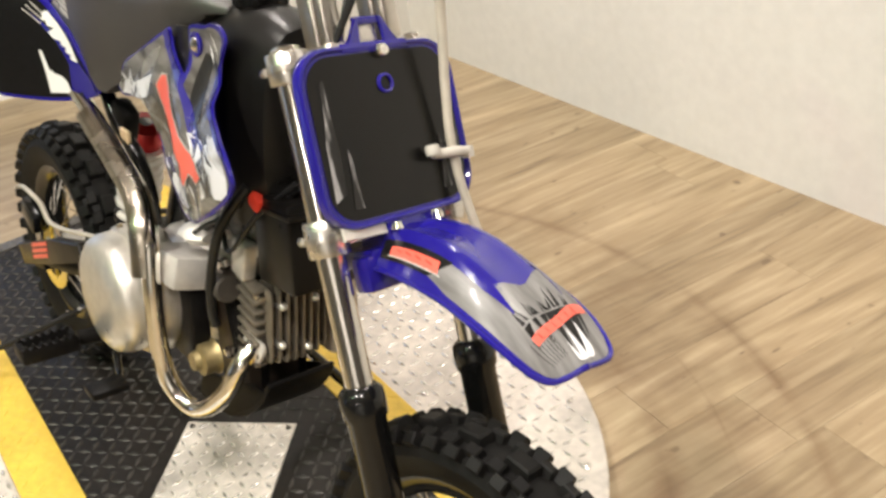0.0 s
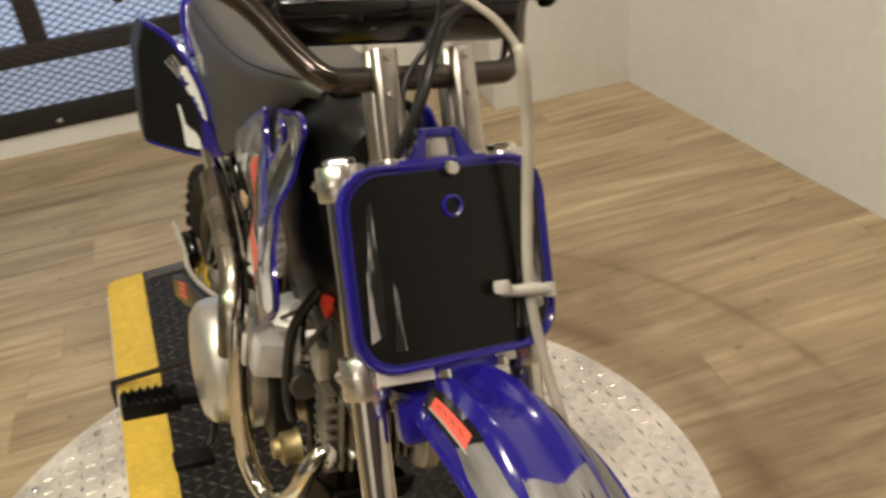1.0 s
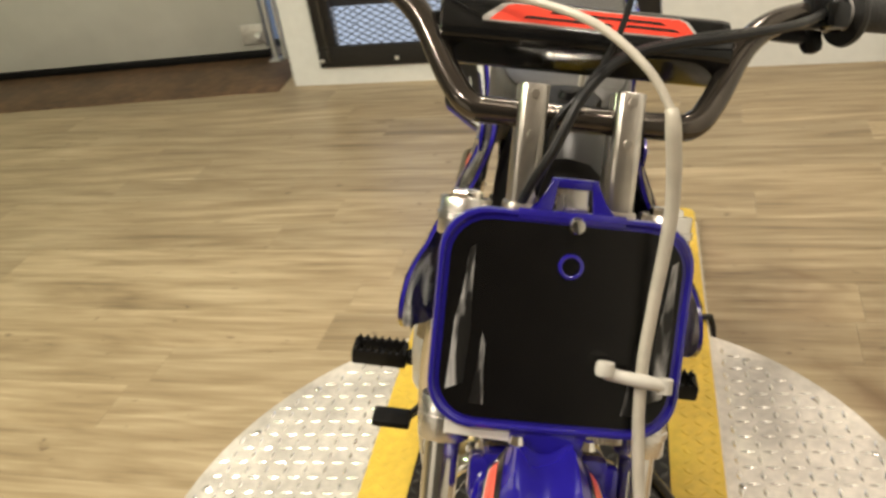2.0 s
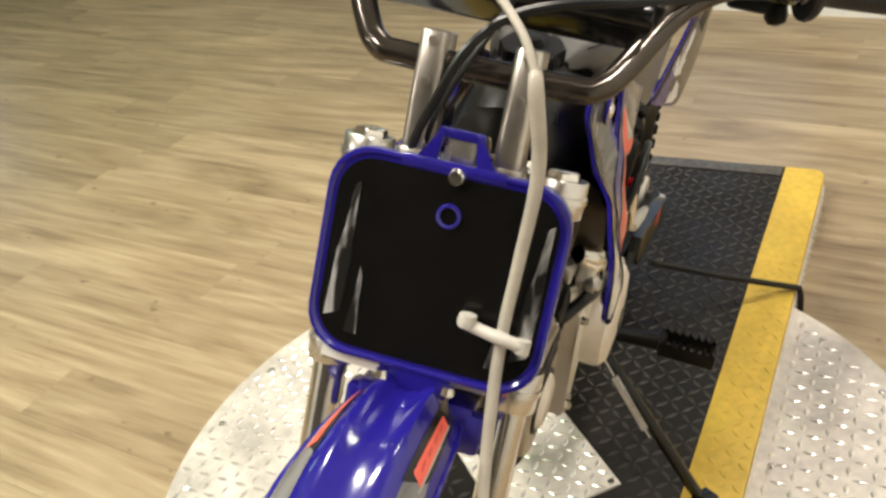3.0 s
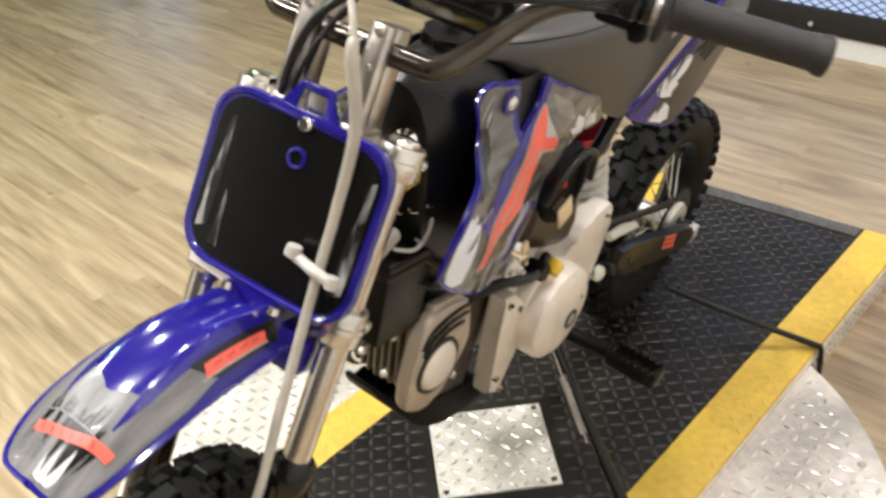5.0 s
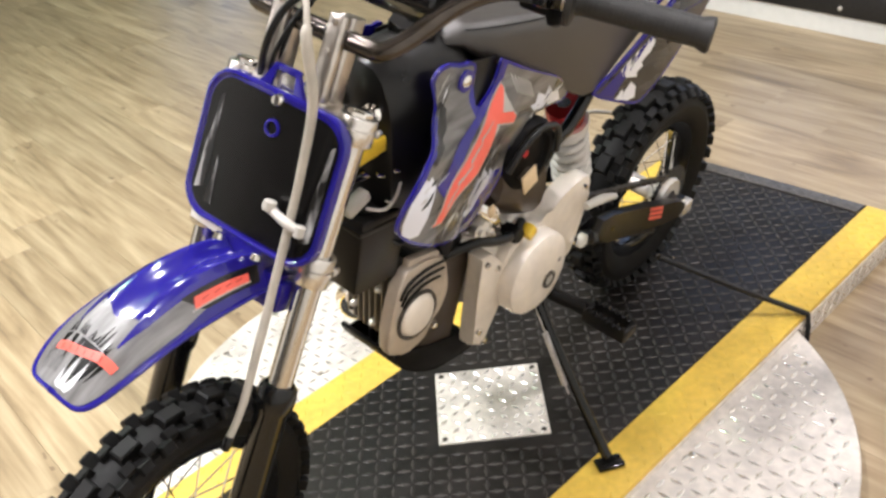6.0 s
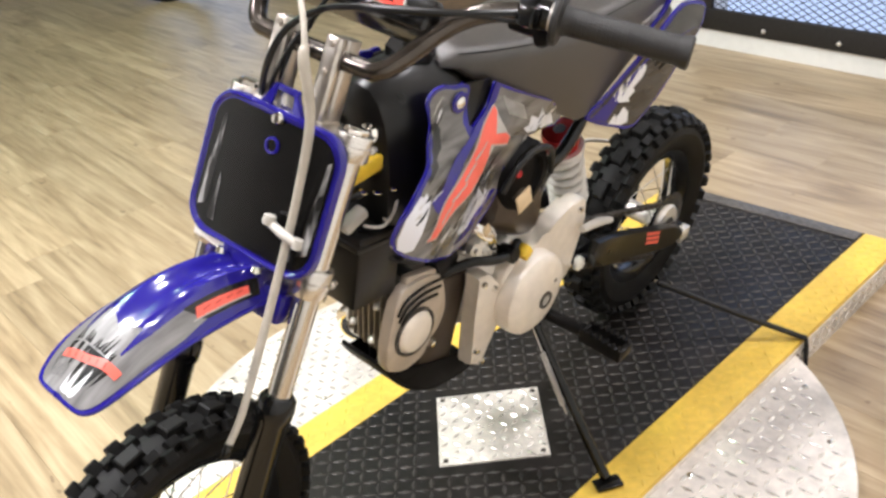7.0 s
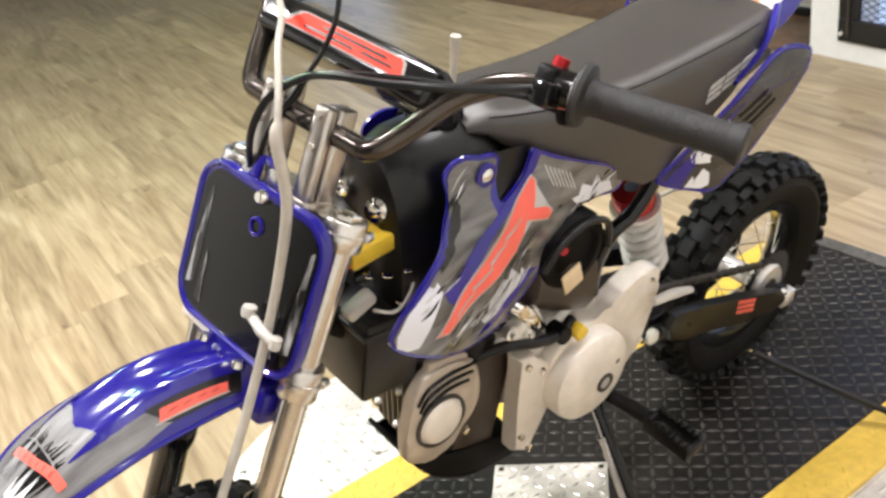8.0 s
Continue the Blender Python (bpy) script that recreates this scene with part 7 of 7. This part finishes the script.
bm = prism(B(), [(x, -z) for x, z in smooth_outline([(-0.36, 0.405), (-0.45, 0.378), (-0.60, 0.315), (-0.70, 0.272), (-0.71, 0.235), (-0.62, 0.255), (-0.46, 0.315), (-0.36, 0.352)], 2)][::-1], 0.02, Matrix.Translation((0, 0.105, 0)) @ pose(0, 0, 0, -90, 0, 0), 0.005)
cg = part("chain_guard", bm, M_SATBLK, bike, "black chain guard")
for k in range(3):
    o = [(-0.60, 0.282 + k * 0.011), (-0.545, 0.306 + k * 0.011), (-0.545, 0.313 + k * 0.011), (-0.602, 0.289 + k * 0.011)]
    part("guard_print", skin(B(), o, lambda x, z: 0.1155, 0.001, 0, 0.05, side=1), M_ORANGE, cg, "orange-red plain bar")
bm = prism(B(), [(x, z) for x, z in ((-0.36, 0.375), (-0.385, 0.40), (-0.53, 0.350), (-0.70, 0.272), (-0.735, 0.262), (-0.70, 0.230), (-0.55, 0.292))], 0.022, Matrix.Translation((0, -0.105, 0)) @ pose(0, 0, 0, 90, 0, 0), 0.004)
bg = part("right_guard", bm, M_SATBLK, bike, "black swingarm guard")
for k in range(3):
    o = [(-0.632, 0.270 + k * 0.012), (-0.545, 0.308 + k * 0.012), (-0.545, 0.316 + k * 0.012), (-0.632, 0.278 + k * 0.012)]
    part("guard_print", skin(B(), o[::-1], lambda x, z: 0.1172, 0.001, 0, 0.05, side=-1), M_ORANGE, bg, "orange-red plain bar")
# chain: links on the upper and lower run
for (xa, za), (xb, zb) in (((-0.24, 0.47), (-0.69, 0.308)), ((-0.22, 0.385), (-0.70, 0.17))):
    bm = B()
    n = int(math.hypot(xb - xa, zb - za) / 0.0127)
    tilt = -math.degrees(math.atan2(zb - za, xb - xa))
    for k in range(n):
        f = (k + 0.5) / n
        box(bm, 0.0145, 0.012 if k % 2 else 0.008, 0.009, Matrix.Translation((xa + (xb - xa) * f, 0.062, za + (zb - za) * f)) @ pose(0, 0, 0, 0, tilt, 0))
    part("chain_run", bm, M_FIN, bike, "dark drive chain")
bm = B()
o = []
for k in range(37):
    for da, r in ((0.0, 0.066), (0.35, 0.074), (0.65, 0.074)):
        a = 2 * math.pi * (k + da) / 37
        o.append((r * math.cos(a), r * math.sin(a)))
prism(bm, o, 0.005, side_m(RA.x, 0.062, RA.z))
sp = part("rear_sprocket", bm, M_TUBE, bike, "steel rear sprocket")
part("sprocket_hub", lathe(B(), [(0.02, 0.009), (0.042, 0.007), (0.046, 0.0), (0.02, 0.0)], side_m(RA.x, 0.064, RA.z), 28, closed=True), M_CAST, sp, "cast sprocket carrier")
# chain adjuster block and tensioner
part("adjuster", box(B(), 0.04, 0.02, 0.03, Matrix.Translation((-0.745, 0.098, 0.225)), 0.004), M_CAST, bike, "cast chain adjuster")
part("chain_roller", lathe(B(), [(0, 0.014), (0.008, 0.014), (0.014, 0.01), (0.014, 0.0), (0, 0.0)], side_m(-0.342, 0.082, 0.356), 18), M_WHITE, bike, "white chain roller")
part("pivot_bolt", lathe(B(), [(0, 0.018), (0.009, 0.017), (0.013, 0.01), (0.013, 0)], side_m(-0.25, 0.085, 0.372), 6), M_CHROME, bike, "bright pivot bolt")
part("chain_slider", tube(B(), [(-0.315, 0.1, 0.452), (-0.36, 0.103, 0.446), (-0.405, 0.104, 0.43)], [0.007, 0.009, 0.006], 10, 5), M_CLIP, bike, "pale plastic chain slider")
# rear shock
a, b = Vector((-0.352, 0.004, 0.60)), Vector((-0.425, 0.004, 0.40))
d = (b - a).normalized()
q = d.to_track_quat("Z", "Y").to_matrix().to_4x4()
bm = lathe(B(), [(0, 0), (0.012, 0), (0.012, 0.23), (0, 0.23)], Matrix.Translation(a) @ q, 16)
shock = part("rear_shock", bm, M_TUBE, bike, "rear shock absorber")
turns, pts = 6, []
for k in range(turns * 12 + 1):
    an = 2 * math.pi * k / 12
    pts.append(Matrix.Translation(a) @ q @ Vector((0.031 * math.cos(an), 0.031 * math.sin(an), 0.05 + 0.14 * k / (turns * 12))))
part("spring", tube(B(), pts, 0.0072, 10, 1), M_SHOCK, shock, "white coil spring")
part("spring_cap", lathe(B(), [(0.012, 0.0), (0.032, 0.004), (0.034, 0.012), (0.034, 0.03), (0.031, 0.042), (0.012, 0.044)], Matrix.Translation(a) @ q, 28), M_RED, shock, "red anodised spring cap")
part("spring_ring", lathe(B(), [(0.02, 0.04), (0.04, 0.04), (0.041, 0.046), (0.02, 0.05)], Matrix.Translation(a) @ q, 28), M_CAST, shock, "bare spring ring")
part("spring_seat", lathe(B(), [(0.012, 0.195), (0.038, 0.197), (0.038, 0.205), (0.012, 0.215)], Matrix.Translation(a) @ q, 28), M_GLOSSBLK, shock, "black spring seat")
part("reservoir", box(B(), 0.05, 0.03, 0.06, Matrix.Translation((-0.30, -0.05, 0.625)) @ pose(0, 0, 0, 0, 20, 0), 0.01), M_BLKPL, bike, "black plastic reservoir")
part("reservoir_tag", box(B(), 0.03, 0.006, 0.03, Matrix.Translation((-0.262, -0.066, 0.61)), 0.002), M_TAN, bike, "beige relay")
# rear brake hose and pedal
part("rear_hose", tube(B(), [(-0.735, -0.10, 0.375), (-0.66, -0.112, 0.405), (-0.60, -0.115, 0.413), (-0.55, -0.115, 0.409), (-0.515, -0.115, 0.390), (-0.44, -0.115, 0.404), (-0.35, -0.112, 0.43), (-0.29, -0.10, 0.44)], 0.0042, 10, 6), M_CLEAR, bike, "pale rear brake hose")
bm = box(B(), 0.07, 0.03, 0.045, Matrix.Translation((-0.74, -0.075, 0.31)) @ pose(0, 0, 0, 0, 20, 0), 0.008)
part("rear_caliper", bm, M_GLOSSBLK, bike, "black rear brake caliper")
bm = box(B(), 0.05, 0.035, 0.075, FORK @ Matrix.Translation((0.02, 0.075, -0.40)), 0.009)
part("front_caliper", bm, M_GLOSSBLK, bike, "black front brake caliper")

# --- foot controls and stand ---
for s in (1, -1):
    bm = B()
    for dx in (-0.247, -0.217):
        box(bm, 0.009, 0.084, 0.026, Matrix.Translation((dx, s * 0.224, 0.32)), 0.003)
        for k in range(7):
            prism(bm, [(-0.004, 0), (0.004, 0), (0, 0.007)], 0.008, Matrix.Translation((dx, s * (0.19 + 0.0115 * k), 0.332)) @ pose(0, 0, 0, 90, 0, 90))
    box(bm, 0.038, 0.010, 0.024, Matrix.Translation((-0.232, s * 0.262, 0.32)), 0.004)
    box(bm, 0.038, 0.010, 0.024, Matrix.Translation((-0.232, s * 0.186, 0.32)), 0.004)
    box(bm, 0.03, 0.008, 0.010, Matrix.Translation((-0.232, s * 0.224, 0.318)), 0.003)
    part("footpeg", bm, M_BLKPL, bike, "black toothed footpeg")
    part("peg_mount", tube(B(), [(-0.232, s * 0.18, 0.318), (-0.228, s * 0.12, 0.315), (-0.22, s * 0.05, 0.32)], [0.013, 0.012, 0.014], 10, 4), M_BLKPL, bike, "black peg mount")
part("brake_pedal", tube(B(), [(-0.26, -0.10, 0.31), (-0.21, -0.13, 0.295), (-0.15, -0.15, 0.29), (-0.115, -0.165, 0.298)], [0.008, 0.006, 0.006, 0.007], 10, 5), M_GLOSSBLK, bike, "black brake pedal arm")
part("pedal_pad", box(B(), 0.035, 0.055, 0.012, Matrix.Translation((-0.105, -0.186, 0.302)), 0.003), M_BLKPL, bike, "black pedal pad")
foot = BIKE.inverted() @ Vector((-0.452, 0.262, ZD + 0.004))
top = Vector((-0.205, 0.095, 0.305))
bm = tube(B(), [top, top.lerp(foot, 0.5) + Vector((0.006, 0.006, 0)), foot + Vector((0, -0.004, 0.008))], [0.0105, 0.010, 0.010], 12, 6)
stand = part("side_stand", bm, M_GLOSSBLK, bike, "black side stand, folded down")
part("stand_foot", box(B(), 0.05, 0.03, 0.008, BIKE.inverted() @ Matrix.Translation((-0.448, 0.268, ZD + 0.0045)) @ pose(0, 0, 0, 0, 0, -30), 0.003), M_GLOSSBLK, stand, "black stand foot")
pts = []
p0, p1 = top + Vector((0.012, 0.004, 0.0)), top.lerp(foot, 0.55) + Vector((0.018, -0.004, 0))
d = (p1 - p0).normalized()
u = d.orthogonal().normalized()
w = d.cross(u)
for k in range(24 * 8 + 1):
    an = 2 * math.pi * k / 8
    f = 0.3 + 0.6 * k / (24 * 8)
    pts.append(p0.lerp(p1, f) + (u * math.cos(an) + w * math.sin(an)) * 0.005)
bm = tube(B(), pts, 0.0012, 6, 1)
rod(bm, p0, p0.lerp(p1, 0.3), 0.0013, 6)
rod(bm, p0.lerp(p1, 0.9), p1, 0.0013, 6)
part("stand_spring", bm, M_CAST, stand, "steel return spring")

# ---- tie-down straps from the swingarm to the deck's edges ----
for s, (px, py) in ((1, (-1.056, 0.326)), (-1, (-1.09, -0.326))):
    a = BIKE @ Vector((-0.68, s * 0.10, 0.162))
    a = Vector((-0.893, 0.075 if s > 0 else -0.09, 0.2))
    st = thing("tie_down_strap", "thin black tie-down strap pulled tight over the deck's edge", "strap", I4, "tie-down straps")
    e = Vector((px, py + s * 0.006, ZD + 0.003))
    part("webbing", tube(B(), [a, a.lerp(e, 0.5) + Vector((0, 0, -0.003)), e], 0.0105, 8, 6, flat=0.6), M_STRAP, st)
    part("webbing", tube(B(), [e + Vector((0, 0, 0.001)), e + Vector((0.004, s * 0.005, -0.02)), e + Vector((0.004, s * 0.006, -ZD + 0.004))], 0.0085, 8, 4, flat=0.5), M_STRAP, st)
    part("hook", tube(B(), [a + Vector((0.02, 0, 0.015)), a, a + Vector((-0.012, s * 0.01, -0.012)), a + Vector((-0.02, s * 0.02, -0.004))], 0.004, 8, 5), M_TUBE, st, "steel hook")

# ---- floor planks, laid across the bike's length ----
PLW, PLL, GAP = 0.155, 1.21, 0.0005
RF = pose(0, 0, 0, 0, 0, -4.0)


def plank_mesh(length):
    mesh = bpy.data.meshes.new("plank")
    bm = box(B(), PLW - GAP, length - GAP, 0.012, I4, 0.0003, 1)
    bm.to_mesh(mesh)
    bm.free()
    mesh.materials.append(M_PLANK)
    return mesh


whole = plank_mesh(PLL)
rng = random.Random(11)
rest = B()
for i in range(-24, 30):
    off = rng.uniform(0, PLL)
    for j in range(-9, 3):
        ya, yb = j * PLL + off - PLL / 2, j * PLL + off + PLL / 2
        x = i * PLW
        # cut the row's ends at the walls
        yb = min(yb, 1.56 + 0.103 * (x + 0.9)) if x > -2.95 else min(yb, -0.45)
        ya = max(ya, -8.4)
        if yb - ya < 0.06:
            continue
        c = RF @ Vector((x, (ya + yb) / 2, -0.006))
        if not -3.4 < c.x < 3.9:
            continue
        full = yb - ya > PLL - 0.001
        if c.x < 1.9 and c.y > (-3.6 if c.x > 0.2 else -7.4):
            ob = new("plank", whole if full else plank_mesh(yb - ya))
            ob.parent = floor
            ob.matrix_local = Matrix.Translation(c) @ RF
        else:
            box(rest, PLW - GAP, yb - ya - GAP, 0.012, Matrix.Translation(c) @ RF)
mesh = bpy.data.meshes.new("plank_rest")
rest.to_mesh(mesh)
rest.free()
mesh.materials.append(M_PLANK)
ob = new("plank_rest", mesh)
ob.parent = floor
tagged(ob, "planks at the room's far ends", kind="stuff")
